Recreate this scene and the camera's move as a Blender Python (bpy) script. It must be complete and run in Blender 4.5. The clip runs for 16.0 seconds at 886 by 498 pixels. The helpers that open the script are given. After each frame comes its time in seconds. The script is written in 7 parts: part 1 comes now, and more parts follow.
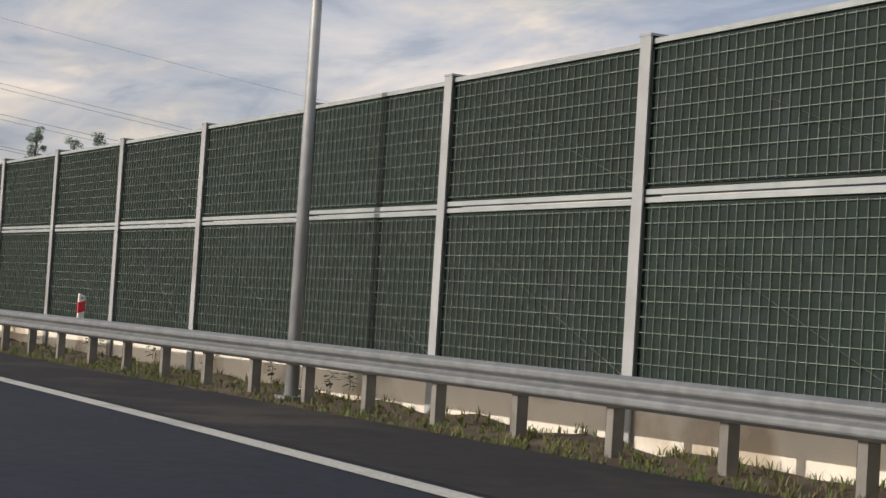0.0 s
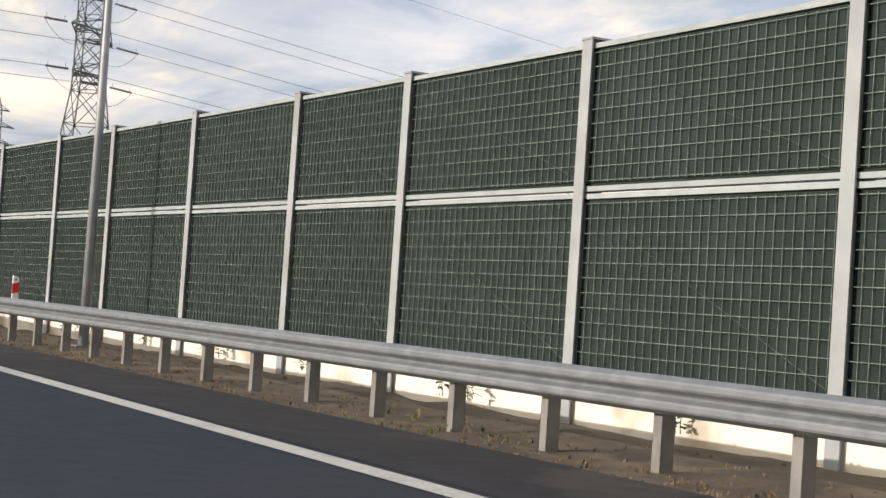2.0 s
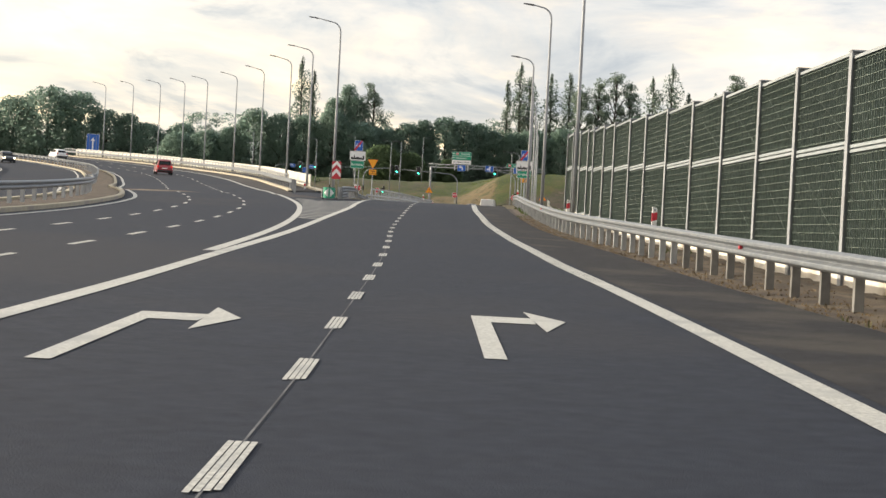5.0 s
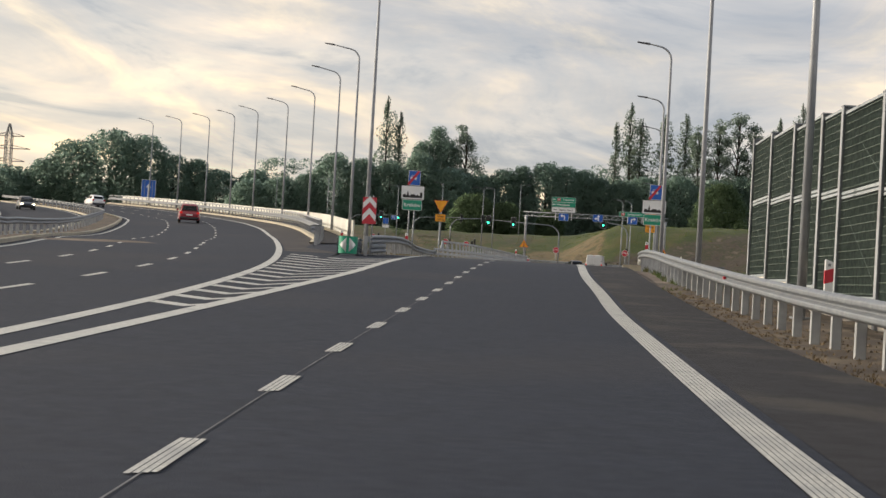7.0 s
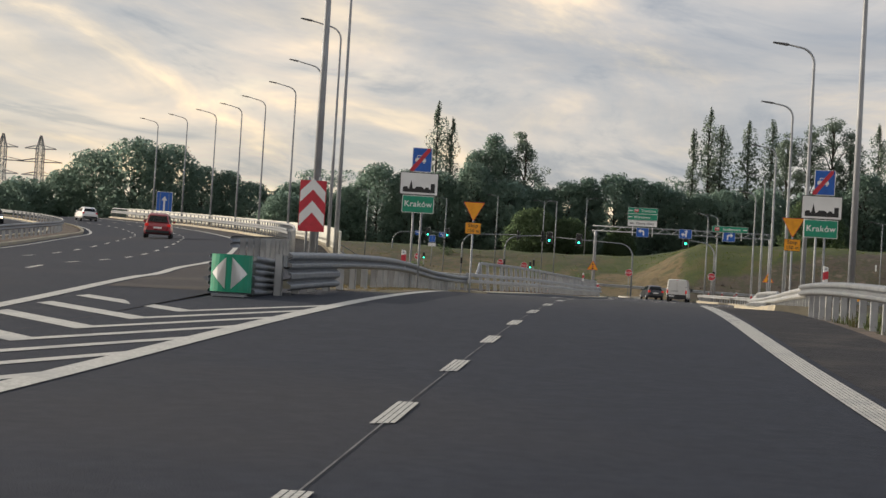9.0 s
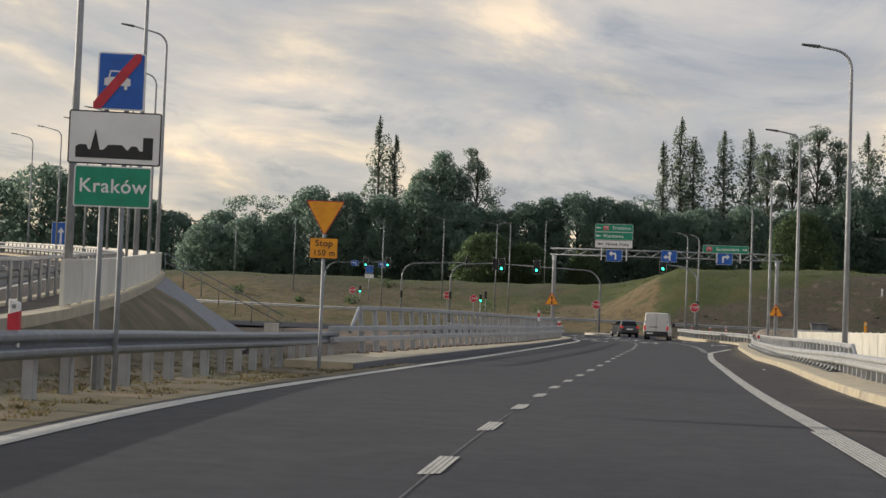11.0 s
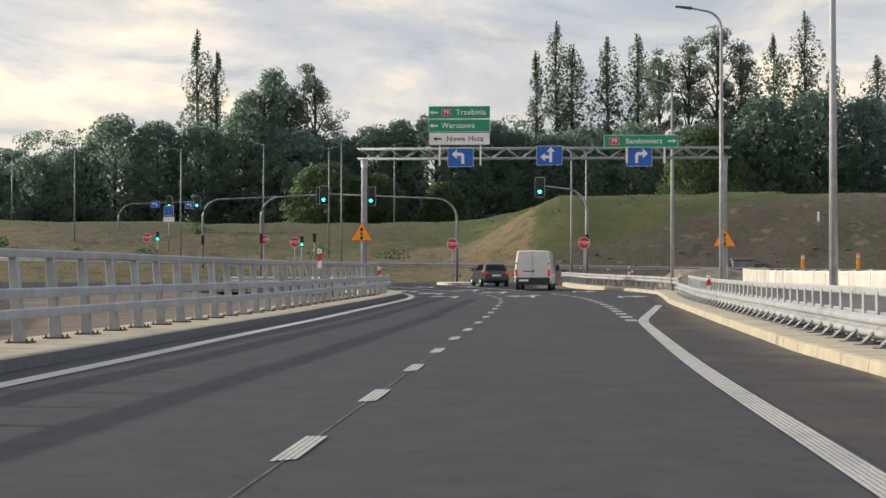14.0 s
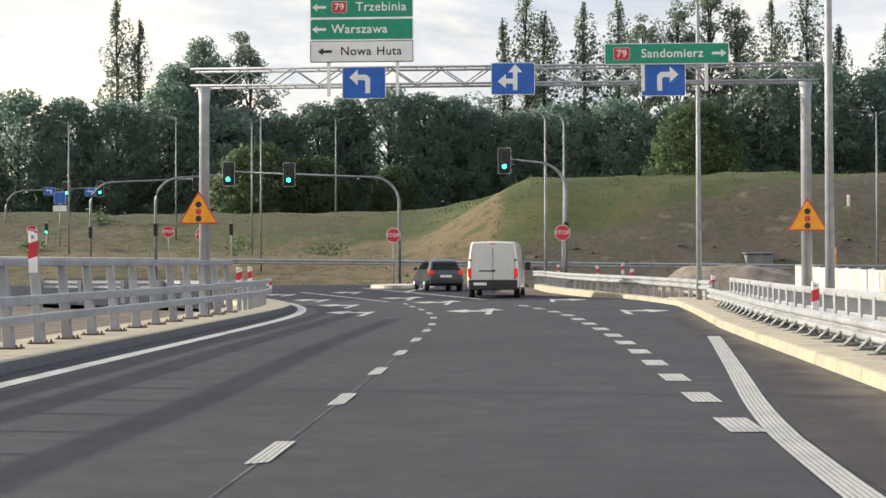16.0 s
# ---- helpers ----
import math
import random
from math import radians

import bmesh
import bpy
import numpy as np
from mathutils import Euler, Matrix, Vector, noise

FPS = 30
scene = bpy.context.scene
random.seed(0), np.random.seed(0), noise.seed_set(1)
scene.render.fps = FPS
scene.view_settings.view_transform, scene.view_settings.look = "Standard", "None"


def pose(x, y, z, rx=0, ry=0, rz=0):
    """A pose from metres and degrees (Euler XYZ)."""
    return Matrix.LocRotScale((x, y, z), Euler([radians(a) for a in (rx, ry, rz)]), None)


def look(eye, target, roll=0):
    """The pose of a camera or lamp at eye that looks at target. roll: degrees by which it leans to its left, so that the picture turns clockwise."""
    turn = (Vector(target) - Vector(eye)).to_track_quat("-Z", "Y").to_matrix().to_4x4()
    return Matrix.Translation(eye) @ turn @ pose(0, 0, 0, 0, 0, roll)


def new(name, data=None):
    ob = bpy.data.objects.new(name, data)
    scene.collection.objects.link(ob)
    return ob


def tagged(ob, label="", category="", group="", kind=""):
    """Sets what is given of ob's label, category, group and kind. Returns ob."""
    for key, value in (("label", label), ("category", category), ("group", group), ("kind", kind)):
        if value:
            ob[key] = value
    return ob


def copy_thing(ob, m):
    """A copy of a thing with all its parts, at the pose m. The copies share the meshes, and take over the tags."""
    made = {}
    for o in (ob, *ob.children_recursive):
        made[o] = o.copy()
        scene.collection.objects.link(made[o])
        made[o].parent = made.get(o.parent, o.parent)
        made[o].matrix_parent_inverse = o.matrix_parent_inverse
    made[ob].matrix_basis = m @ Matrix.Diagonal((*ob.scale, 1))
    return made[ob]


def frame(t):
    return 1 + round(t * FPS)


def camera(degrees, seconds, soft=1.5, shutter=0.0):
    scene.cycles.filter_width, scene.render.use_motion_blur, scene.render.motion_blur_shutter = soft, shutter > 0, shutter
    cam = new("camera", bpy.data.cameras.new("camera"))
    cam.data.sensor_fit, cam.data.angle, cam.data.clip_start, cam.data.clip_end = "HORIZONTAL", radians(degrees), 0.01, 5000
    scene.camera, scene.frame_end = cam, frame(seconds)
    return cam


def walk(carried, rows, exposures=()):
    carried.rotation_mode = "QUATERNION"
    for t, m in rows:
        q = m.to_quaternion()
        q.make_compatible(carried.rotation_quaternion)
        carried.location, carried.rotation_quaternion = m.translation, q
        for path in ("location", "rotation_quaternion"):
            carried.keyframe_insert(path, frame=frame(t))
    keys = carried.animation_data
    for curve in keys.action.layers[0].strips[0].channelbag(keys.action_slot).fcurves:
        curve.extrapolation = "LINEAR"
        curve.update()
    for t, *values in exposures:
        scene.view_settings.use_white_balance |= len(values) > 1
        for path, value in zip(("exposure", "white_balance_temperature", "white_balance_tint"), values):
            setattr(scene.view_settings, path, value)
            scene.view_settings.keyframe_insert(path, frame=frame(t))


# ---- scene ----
cam = camera(31.28, 16.0, soft=1.5)
PATH = [
    (0, (29.252, -215.907, -2.077), (38.354, -198.113, -1.349), 3.55),
    (0.5, (28.939, -206.280, -2.130), (37.770, -188.349, -1.426), 3.31),
    (1, (28.486, -196.924, -2.184), (37.014, -178.848, -1.426), 3.83),
    (1.5, (27.958, -186.754, -2.235), (36.184, -168.539, -1.488), 4.14),
    (2, (27.166, -177.605, -2.230), (35.309, -159.353, -1.506), 3.84),
    (2.5, (26.713, -168.136, -2.225), (34.722, -149.825, -1.487), 3.58),
    (3, (26.201, -158.766, -2.188), (34.077, -140.398, -1.439), 3.42),
    (3.2, (25.909, -154.854, -2.174), (31.810, -135.754, -1.563), 4.58),
    (3.5, (25.516, -149.114, -2.162), (27.981, -129.282, -1.375), 6.08),
    (3.8, (25.135, -143.176, -2.159), (24.516, -123.195, -1.554), 6.04),
    (4, (24.877, -139.354, -2.155), (23.863, -119.380, -2.275), 5.17),
    (4.5, (24.018, -130.620, -2.092), (21.234, -110.816, -2.351), 3.13),
    (7, (16.697, -88.238, -1.200), (11.542, -68.918, -0.803), 3.30),
    (7.5, (15.034, -80.633, -0.992), (9.492, -61.421, -0.535), 3.42),
    (8, (13.257, -73.103, -0.788), (7.365, -53.998, -0.284), 3.56),
    (10.5, (5.829, -38.495, 0.510), (0.022, -19.376, 1.370), 3.09),
    (11, (4.639, -31.884, 0.774), (-0.866, -12.683, 1.783), 2.17),
    (11.5, (3.514, -25.240, 0.959), (-1.659, -5.942, 1.862), 1.63),
    (12, (2.496, -18.750, 1.050), (-2.409, 0.624, 1.820), 1.07),
    (12.5, (1.626, -12.631, 1.056), (-3.028, 6.810, 1.681), 0.48),
    (13, (0.796, -6.393, 1.026), (-3.608, 13.110, 1.535), 0.09),
    (13.5, (-0.000, -0.000, 1.017), (-4.187, 19.553, 1.426), 0.16),
    (14, (-0.793, 6.138, 1.048), (-4.789, 25.730, 1.444), 0.07),
    (14.5, (-1.571, 12.391, 1.121), (-5.436, 32.011, 1.488), -0.35),
    (15, (-2.328, 18.366, 1.192), (-6.092, 38.005, 1.564), 0.01),
    (15.5, (-3.096, 24.335, 1.253), (-6.773, 43.991, 1.614), -0.12),
    (16, (-3.879, 30.153, 1.323), (-7.517, 49.816, 1.672), -0.19),
]

walk(cam, [(t, look(eye, target, roll)) for t, eye, target, roll in PATH], [(0.0, -0.60, 6250, 13), (0.2, -0.32, 6250, 13), (0.5, -0.20, 6250, 13), (1.5, -0.20, 6200, 12), (3.0, 0.03, 6200, 12), (3.5, 0.1, 6350, 15), (4.0, -0.50, 6300, 12), (4.5, 0.14, 6550, 9), (7.0, -0.36, 6400, 11), (8.0, -0.46, 6400, 11), (11.0, -0.64, 6350, 11), (12.5, -0.64, 6300, 11), (13.0, -0.45, 6300, 11), (13.5, -0.34, 6250, 11), (14.5, -0.15, 6200, 11), (16.0, 0.16, 6200, 10)])

# ---------------------------------------------------------------- world, sun
SUN_AZ, SUN_EL = radians(89), radians(18.6)      # from the left of the ramp, a little ahead
world = bpy.data.worlds.new("evening_sky")
scene.world = world
world.use_nodes = True
wn, wl = world.node_tree.nodes, world.node_tree.links
wn.clear()
w_out = wn.new("ShaderNodeOutputWorld")
w_bg = wn.new("ShaderNodeBackground")
w_sky = wn.new("ShaderNodeTexSky")
w_sky.sky_type = 'NISHITA'
w_sky.sun_disc = False
w_sky.sun_elevation = SUN_EL
w_sky.sun_rotation = -SUN_AZ
w_sky.dust_density = 3.0
w_tc = wn.new("ShaderNodeTexCoord")
w_sep = wn.new("ShaderNodeSeparateXYZ")
wl.new(w_tc.outputs["Generated"], w_sep.inputs[0])


def wmath(op, a, b=None):
    n = wn.new("ShaderNodeMath")
    n.operation = op
    for i, v in enumerate((a, b)):
        if v is None:
            continue
        if isinstance(v, (int, float)):
            n.inputs[i].default_value = v
        else:
            wl.new(v, n.inputs[i])
    return n.outputs[0]


def wramp(fac, stops):
    n = wn.new("ShaderNodeValToRGB")
    wl.new(fac, n.inputs[0])
    el = n.color_ramp.elements
    while len(el) < len(stops):
        el.new(0.5)
    for e, (p, c) in zip(el, stops):
        e.position, e.color = p, (*c, 1)
    return n.outputs[0]


# cloud layers lie on a flat ceiling: project the direction on it
w_up = wmath('ADD', wmath('MAXIMUM', w_sep.outputs[2], 0.0), 0.10)
w_px = wmath('DIVIDE', w_sep.outputs[0], w_up)
w_py = wmath('DIVIDE', w_sep.outputs[1], w_up)
w_vec = wn.new("ShaderNodeCombineXYZ")
wl.new(w_px, w_vec.inputs[0])
wl.new(w_py, w_vec.inputs[1])
w_n1 = wn.new("ShaderNodeTexNoise")
w_n1.inputs["Scale"].default_value = 0.62
w_n1.inputs["Detail"].default_value = 9
w_n1.inputs["Roughness"].default_value = 0.55
w_n1.inputs["Distortion"].default_value = 0.35
wl.new(w_vec.outputs[0], w_n1.inputs["Vector"])
w_n2 = wn.new("ShaderNodeTexNoise")
w_n2.inputs["Scale"].default_value = 0.22
w_n2.inputs["Detail"].default_value = 4
wl.new(w_vec.outputs[0], w_n2.inputs["Vector"])
w_cloud = wramp(w_n1.outputs["Fac"], ((0.33, (0.36, 0.43, 0.53)), (0.41, (0.60, 0.62, 0.66)), (0.52, (0.83, 0.81, 0.79)), (0.60, (1.12, 1.02, 0.90)), (0.68, (1.6, 1.4, 1.05))))
w_map = wn.new("ShaderNodeMapping")
w_map.inputs["Scale"].default_value = (1.5, 0.75, 1.0)
w_map.inputs["Rotation"].default_value = (0, 0, 0.5)
wl.new(w_vec.outputs[0], w_map.inputs[0])
w_n3 = wn.new("ShaderNodeTexNoise")
w_n3.inputs["Scale"].default_value = 1.1
w_n3.inputs["Detail"].default_value = 10
w_n3.inputs["Roughness"].default_value = 0.6
w_n3.inputs["Distortion"].default_value = 0.6
wl.new(w_map.outputs[0], w_n3.inputs["Vector"])
w_puff = wramp(w_n3.outputs["Fac"], ((0.37, (0.62, 0.69, 0.80)), (0.45, (0.88, 0.92, 0.97)), (0.52, (1.0, 1.0, 1.0)), (0.58, (1.20, 1.14, 1.03)), (0.64, (1.55, 1.39, 1.11))))
w_wide = wramp(w_n2.outputs["Fac"], ((0.35, (0.86, 0.88, 0.93)), (0.65, (1.12, 1.06, 0.98))))
w_mul = wn.new("ShaderNodeMixRGB")
w_mul.blend_type = 'MULTIPLY'
w_mul.inputs[0].default_value = 1.0
w_mulp = wn.new("ShaderNodeMixRGB")
w_mulp.blend_type = 'MULTIPLY'
w_mulp.inputs[0].default_value = 1.0
wl.new(w_cloud, w_mulp.inputs[1])
wl.new(w_puff, w_mulp.inputs[2])
wl.new(w_mulp.outputs[0], w_mul.inputs[1])
wl.new(w_wide, w_mul.inputs[2])
# brighter and warmer towards the hidden sun
w_dot = wn.new("ShaderNodeVectorMath")
w_dot.operation = 'DOT_PRODUCT'
wl.new(w_tc.outputs["Generated"], w_dot.inputs[0])
w_dot.inputs[1].default_value = (-math.sin(SUN_AZ) * math.cos(SUN_EL), math.cos(SUN_AZ) * math.cos(SUN_EL), math.sin(SUN_EL))
w_glow = wramp(wmath('ADD', wmath('MULTIPLY', w_dot.outputs["Value"], 0.5), 0.5), ((0.0, (1.25, 1.18, 1.14)), (0.35, (1.14, 1.09, 1.06)), (0.5, (1.03, 0.99, 0.96)), (0.62, (1.04, 0.98, 0.91)), (0.8, (1.16, 1.05, 0.90)), (1.0, (1.7, 1.4, 1.05))))
w_mul2 = wn.new("ShaderNodeMixRGB")
w_mul2.blend_type = 'MULTIPLY'
w_mul2.inputs[0].default_value = 1.0
wl.new(w_mul.outputs[0], w_mul2.inputs[1])
wl.new(w_glow, w_mul2.inputs[2])
w_add = wn.new("ShaderNodeMixRGB")
w_add.blend_type = 'ADD'
w_add.inputs[0].default_value = 0.06
w_high = wramp(w_sep.outputs[2], ((0.0, (1.0, 1.0, 1.0)), (0.24, (1.0, 1.0, 1.0)), (0.6, (0.84, 0.97, 1.14))))
w_mul3 = wn.new("ShaderNodeMixRGB")
w_mul3.blend_type = 'MULTIPLY'
w_mul3.inputs[0].default_value = 1.0
wl.new(w_mul2.outputs[0], w_mul3.inputs[1])
wl.new(w_high, w_mul3.inputs[2])
wl.new(w_mul3.outputs[0], w_add.inputs[1])
wl.new(w_sky.outputs[0], w_add.inputs[2])
wl.new(w_add.outputs[0], w_bg.inputs[0])
w_bg.inputs[1].default_value = 0.92
wl.new(w_bg.outputs[0], w_out.inputs[0])
sun_data = bpy.data.lights.new("sun", 'SUN')
sun_data.energy, sun_data.angle, sun_data.color = 5.4, radians(0.7), (1.0, 0.90, 0.75)
sun = new("sun", sun_data)
sun.matrix_world = look((0, 0, 0), (math.sin(SUN_AZ) * math.cos(SUN_EL), -math.cos(SUN_AZ) * math.cos(SUN_EL), -math.sin(SUN_EL)))


# ---------------------------------------------------------------- materials
def material(name, base, rough=0.7, metal=0.0, second=None, scale=6.0, bump=0.0, bump_scale=60.0, stains=None, stain_scale=0.6, spread=0.12, vary=0.0, emit=None, alpha=None, streak=None):
    """A procedural surface: two noises at different scales tint the base, a third gives relief."""
    m = bpy.data.materials.new(name)
    m.use_nodes = True
    nt = m.node_tree
    n, l = nt.nodes, nt.links
    b = n["Principled BSDF"]
    b.inputs["Roughness"].default_value = rough
    b.inputs["Metallic"].default_value = metal
    geo = n.new("ShaderNodeNewGeometry")
    second = second or tuple(c * 0.8 for c in base)
    src = geo.outputs["Position"]
    if streak:
        mp = n.new("ShaderNodeMapping")
        mp.inputs["Scale"].default_value = streak
        l.new(src, mp.inputs[0])
        src = mp.outputs[0]

    def noise(sc, detail=5, source=None):
        t = n.new("ShaderNodeTexNoise")
        t.inputs["Scale"].default_value = sc
        t.inputs["Detail"].default_value = detail
        l.new(source or src, t.inputs["Vector"])
        return t.outputs["Fac"]

    def ramp(fac, lo, hi, c0, c1):
        r = n.new("ShaderNodeValToRGB")
        l.new(fac, r.inputs[0])
        r.color_ramp.elements[0].position, r.color_ramp.elements[0].color = lo, (*c0, 1)
        r.color_ramp.elements[1].position, r.color_ramp.elements[1].color = hi, (*c1, 1)
        return r.outputs[0]

    col = ramp(noise(scale), 0.5 - spread, 0.5 + spread, second, base)
    if stains:
        mix = n.new("ShaderNodeMixRGB")
        l.new(ramp(noise(stain_scale, 6), 0.52, 0.66, (0, 0, 0), (1, 1, 1)), mix.inputs[0])
        l.new(col, mix.inputs[1])
        mix.inputs[2].default_value = (*stains, 1)
        col = mix.outputs[0]
    if vary:
        inf = n.new("ShaderNodeObjectInfo")
        hsv = n.new("ShaderNodeHueSaturation")
        mr = n.new("ShaderNodeMapRange")
        mr.inputs[3].default_value, mr.inputs[4].default_value = 1 - vary, 1 + vary
        l.new(inf.outputs["Random"], mr.inputs[0])
        l.new(mr.outputs[0], hsv.inputs["Value"])
        l.new(col, hsv.inputs["Color"])
        col = hsv.outputs[0]
    l.new(col, b.inputs["Base Color"])
    rr = n.new("ShaderNodeMapRange")
    l.new(noise(scale * 2.3), rr.inputs[0])
    rr.inputs[3].default_value, rr.inputs[4].default_value = max(0.02, rough - 0.12), min(1, rough + 0.12)
    l.new(rr.outputs[0], b.inputs["Roughness"])
    if bump:
        bp = n.new("ShaderNodeBump")
        bp.inputs["Strength"].default_value = bump
        bp.inputs["Distance"].default_value = 0.02
        l.new(noise(bump_scale, 3, geo.outputs["Position"]), bp.inputs["Height"])
        l.new(bp.outputs[0], b.inputs["Normal"])
    if emit:
        b.inputs["Emission Color"].default_value = (*emit[0], 1)
        b.inputs["Emission Strength"].default_value = emit[1]
    return m


M_ASPHALT = material("asphalt", (0.0212, 0.0255, 0.0375), 0.8, second=(0.0170, 0.0207, 0.0310), scale=3.0, bump=0.35, bump_scale=90, stains=(0.0275, 0.0290, 0.0365), stain_scale=0.12)
M_ASPHALT_WORN = material("shoulder_asphalt", (0.0285, 0.0275, 0.0300), 0.85, second=(0.0230, 0.0222, 0.0245), scale=2.0, bump=0.4, bump_scale=80, stains=(0.052, 0.047, 0.042), stain_scale=0.5)
M_ASPHALT_DECK = material("bridge_asphalt", (0.058, 0.058, 0.063), 0.78, second=(0.048, 0.048, 0.053), scale=2.0, bump=0.35, bump_scale=90, stains=(0.044, 0.044, 0.049), stain_scale=0.18)
M_ASPHALT_BROWN = material("brownish_shoulder_asphalt", (0.060, 0.054, 0.053), 0.85, second=(0.049, 0.044, 0.044), scale=1.6, bump=0.4, bump_scale=80, stains=(0.080, 0.070, 0.060), stain_scale=0.35)
for m_road in (M_ASPHALT, M_ASPHALT_WORN, M_ASPHALT_DECK, M_ASPHALT_BROWN):
    m_road.node_tree.nodes["Principled BSDF"].inputs["Specular IOR Level"].default_value = 0.22
M_PAINT = material("road_paint", (0.53, 0.52, 0.475), 0.7, second=(0.37, 0.36, 0.33), scale=28.0, bump=0.5, bump_scale=40, stains=(0.36, 0.355, 0.335), stain_scale=1.3)
M_GALV = material("galvanised_steel", (0.215, 0.23, 0.245), 0.5, 0.3, second=(0.165, 0.18, 0.195), scale=5.0, vary=0.06, stains=(0.185, 0.195, 0.21), stain_scale=1.1)
# brighter copy of the zinc steel: sunshine on the rails is put into its colour
M_SUNLIT = material("sunlit_zinc_steel", (0.41, 0.42, 0.425), 0.5, 0.2, second=(0.34, 0.35, 0.36), scale=4.0, vary=0.06, stains=(0.28, 0.285, 0.29), stain_scale=1.2)
M_RAILING = material("parapet_zinc_steel", (0.35, 0.365, 0.385), 0.5, 0.25, second=(0.285, 0.30, 0.32), scale=4.0, vary=0.06, stains=(0.26, 0.27, 0.29), stain_scale=1.0)
M_GALV_DULL = material("dull_zinc_steel", (0.26, 0.275, 0.29), 0.55, 0.25, second=(0.20, 0.215, 0.23), scale=4.0, vary=0.08)
M_FOOT = material("weathered_steel_post", (0.215, 0.208, 0.198), 0.6, 0.2, second=(0.165, 0.158, 0.148), scale=4.0, vary=0.1)
M_CONCRETE = material("pale_concrete", (0.60, 0.56, 0.49), 0.85, second=(0.50, 0.46, 0.40), scale=2.2, bump=0.25, bump_scale=35, stains=(0.36, 0.31, 0.25), stain_scale=0.9, vary=0.05)
M_KERB = material("kerb_concrete", (0.46, 0.405, 0.29), 0.85, second=(0.38, 0.335, 0.245), scale=3.0, bump=0.3, bump_scale=30, stains=(0.34, 0.30, 0.25), stain_scale=0.8)
M_PLINTH = material("cream_concrete_plinth", (0.74, 0.70, 0.61), 0.8, second=(0.68, 0.64, 0.56), scale=1.6, stains=(0.42, 0.36, 0.28), stain_scale=0.8, bump=0.15)
M_POSTW = material("light_concrete_post", (0.32, 0.335, 0.35), 0.75, second=(0.275, 0.29, 0.305), scale=2.0, vary=0.06, stains=(0.24, 0.245, 0.25), stain_scale=0.7)
M_FRAME = material("white_panel_frame", (0.32, 0.35, 0.36), 0.5, second=(0.27, 0.30, 0.31), scale=3.0, vary=0.05)
M_GREEN = material("dark_green_absorber", (0.0068, 0.0185, 0.0160), 0.85, second=(0.0050, 0.0140, 0.0122), scale=2.5, vary=0.12, bump=0.4, bump_scale=50, stains=(0.0120, 0.0225, 0.0235), stain_scale=1.3)
M_MESH = material("pale_grey_green_wire", (0.200, 0.245, 0.205), 0.6, second=(0.130, 0.165, 0.140), scale=8.0)
M_SOIL = material("verge_soil", (0.094, 0.068, 0.045), 0.95, second=(0.052, 0.038, 0.028), scale=1.4, bump=0.9, bump_scale=14, stains=(0.135, 0.103, 0.068), stain_scale=1.3)
M_GRASS = material("grass_field", (0.066, 0.092, 0.024), 0.95, second=(0.092, 0.082, 0.034), scale=0.3, bump=0.9, bump_scale=5, stains=(0.050, 0.072, 0.020), stain_scale=0.08)
M_SAND = material("bare_sandy_bank", (0.25, 0.175, 0.095), 0.95, second=(0.16, 0.11, 0.065), scale=0.5, bump=0.9, bump_scale=3, stains=(0.11, 0.115, 0.05), stain_scale=0.22)
M_CLAY = material("brown_clay_bank", (0.092, 0.072, 0.053), 0.95, second=(0.055, 0.046, 0.036), scale=0.45, bump=1.0, bump_scale=2.5, stains=(0.060, 0.070, 0.030), stain_scale=0.16)
M_STONE = material("grey_slope_paving", (0.21, 0.22, 0.23), 0.85, second=(0.16, 0.17, 0.18), scale=2.0, bump=0.5, bump_scale=12)
M_EARTH = material("dry_grass_earth", (0.150, 0.115, 0.070), 0.95, second=(0.085, 0.080, 0.040), scale=0.7, bump=0.9, bump_scale=9, stains=(0.20, 0.155, 0.10), stain_scale=0.35)
M_WHITE = material("white_sheet", (0.78, 0.78, 0.77), 0.45, second=(0.70, 0.70, 0.69), scale=2.0)
M_BLACK = material("black_sheet", (0.015, 0.015, 0.016), 0.5, second=(0.02, 0.02, 0.02))
M_RED = material("red_reflective", (0.55, 0.03, 0.05), 0.4, second=(0.45, 0.025, 0.04))
M_BLUE = material("blue_reflective", (0.01, 0.11, 0.48), 0.4, second=(0.01, 0.09, 0.40))
M_SGREEN = material("green_reflective", (0.005, 0.27, 0.16), 0.4, second=(0.005, 0.23, 0.13))
M_YELLOW = material("amber_reflective", (0.85, 0.36, 0.01), 0.4, second=(0.75, 0.30, 0.01))
M_SIGNBACK = material("sign_back_grey", (0.30, 0.31, 0.32), 0.5, 0.3)


def leafy(name, base, second, glow):
    """Leaf surface: matt on top, with light passing through."""
    m = material(name, base, 0.7, second=second, scale=0.35, vary=0.15, spread=0.2)
    n, l = m.node_tree.nodes, m.node_tree.links
    n["Principled BSDF"].inputs["Specular IOR Level"].default_value = 0.03
    tr = n.new("ShaderNodeBsdfTranslucent")
    tr.inputs[0].default_value = (*glow, 1)
    mix = n.new("ShaderNodeMixShader")
    mix.inputs[0].default_value = 0.6
    l.new(n["Principled BSDF"].outputs[0], mix.inputs[1])
    l.new(tr.outputs[0], mix.inputs[2])
    l.new(mix.outputs[0], n["Material Output"].inputs[0])
    return m


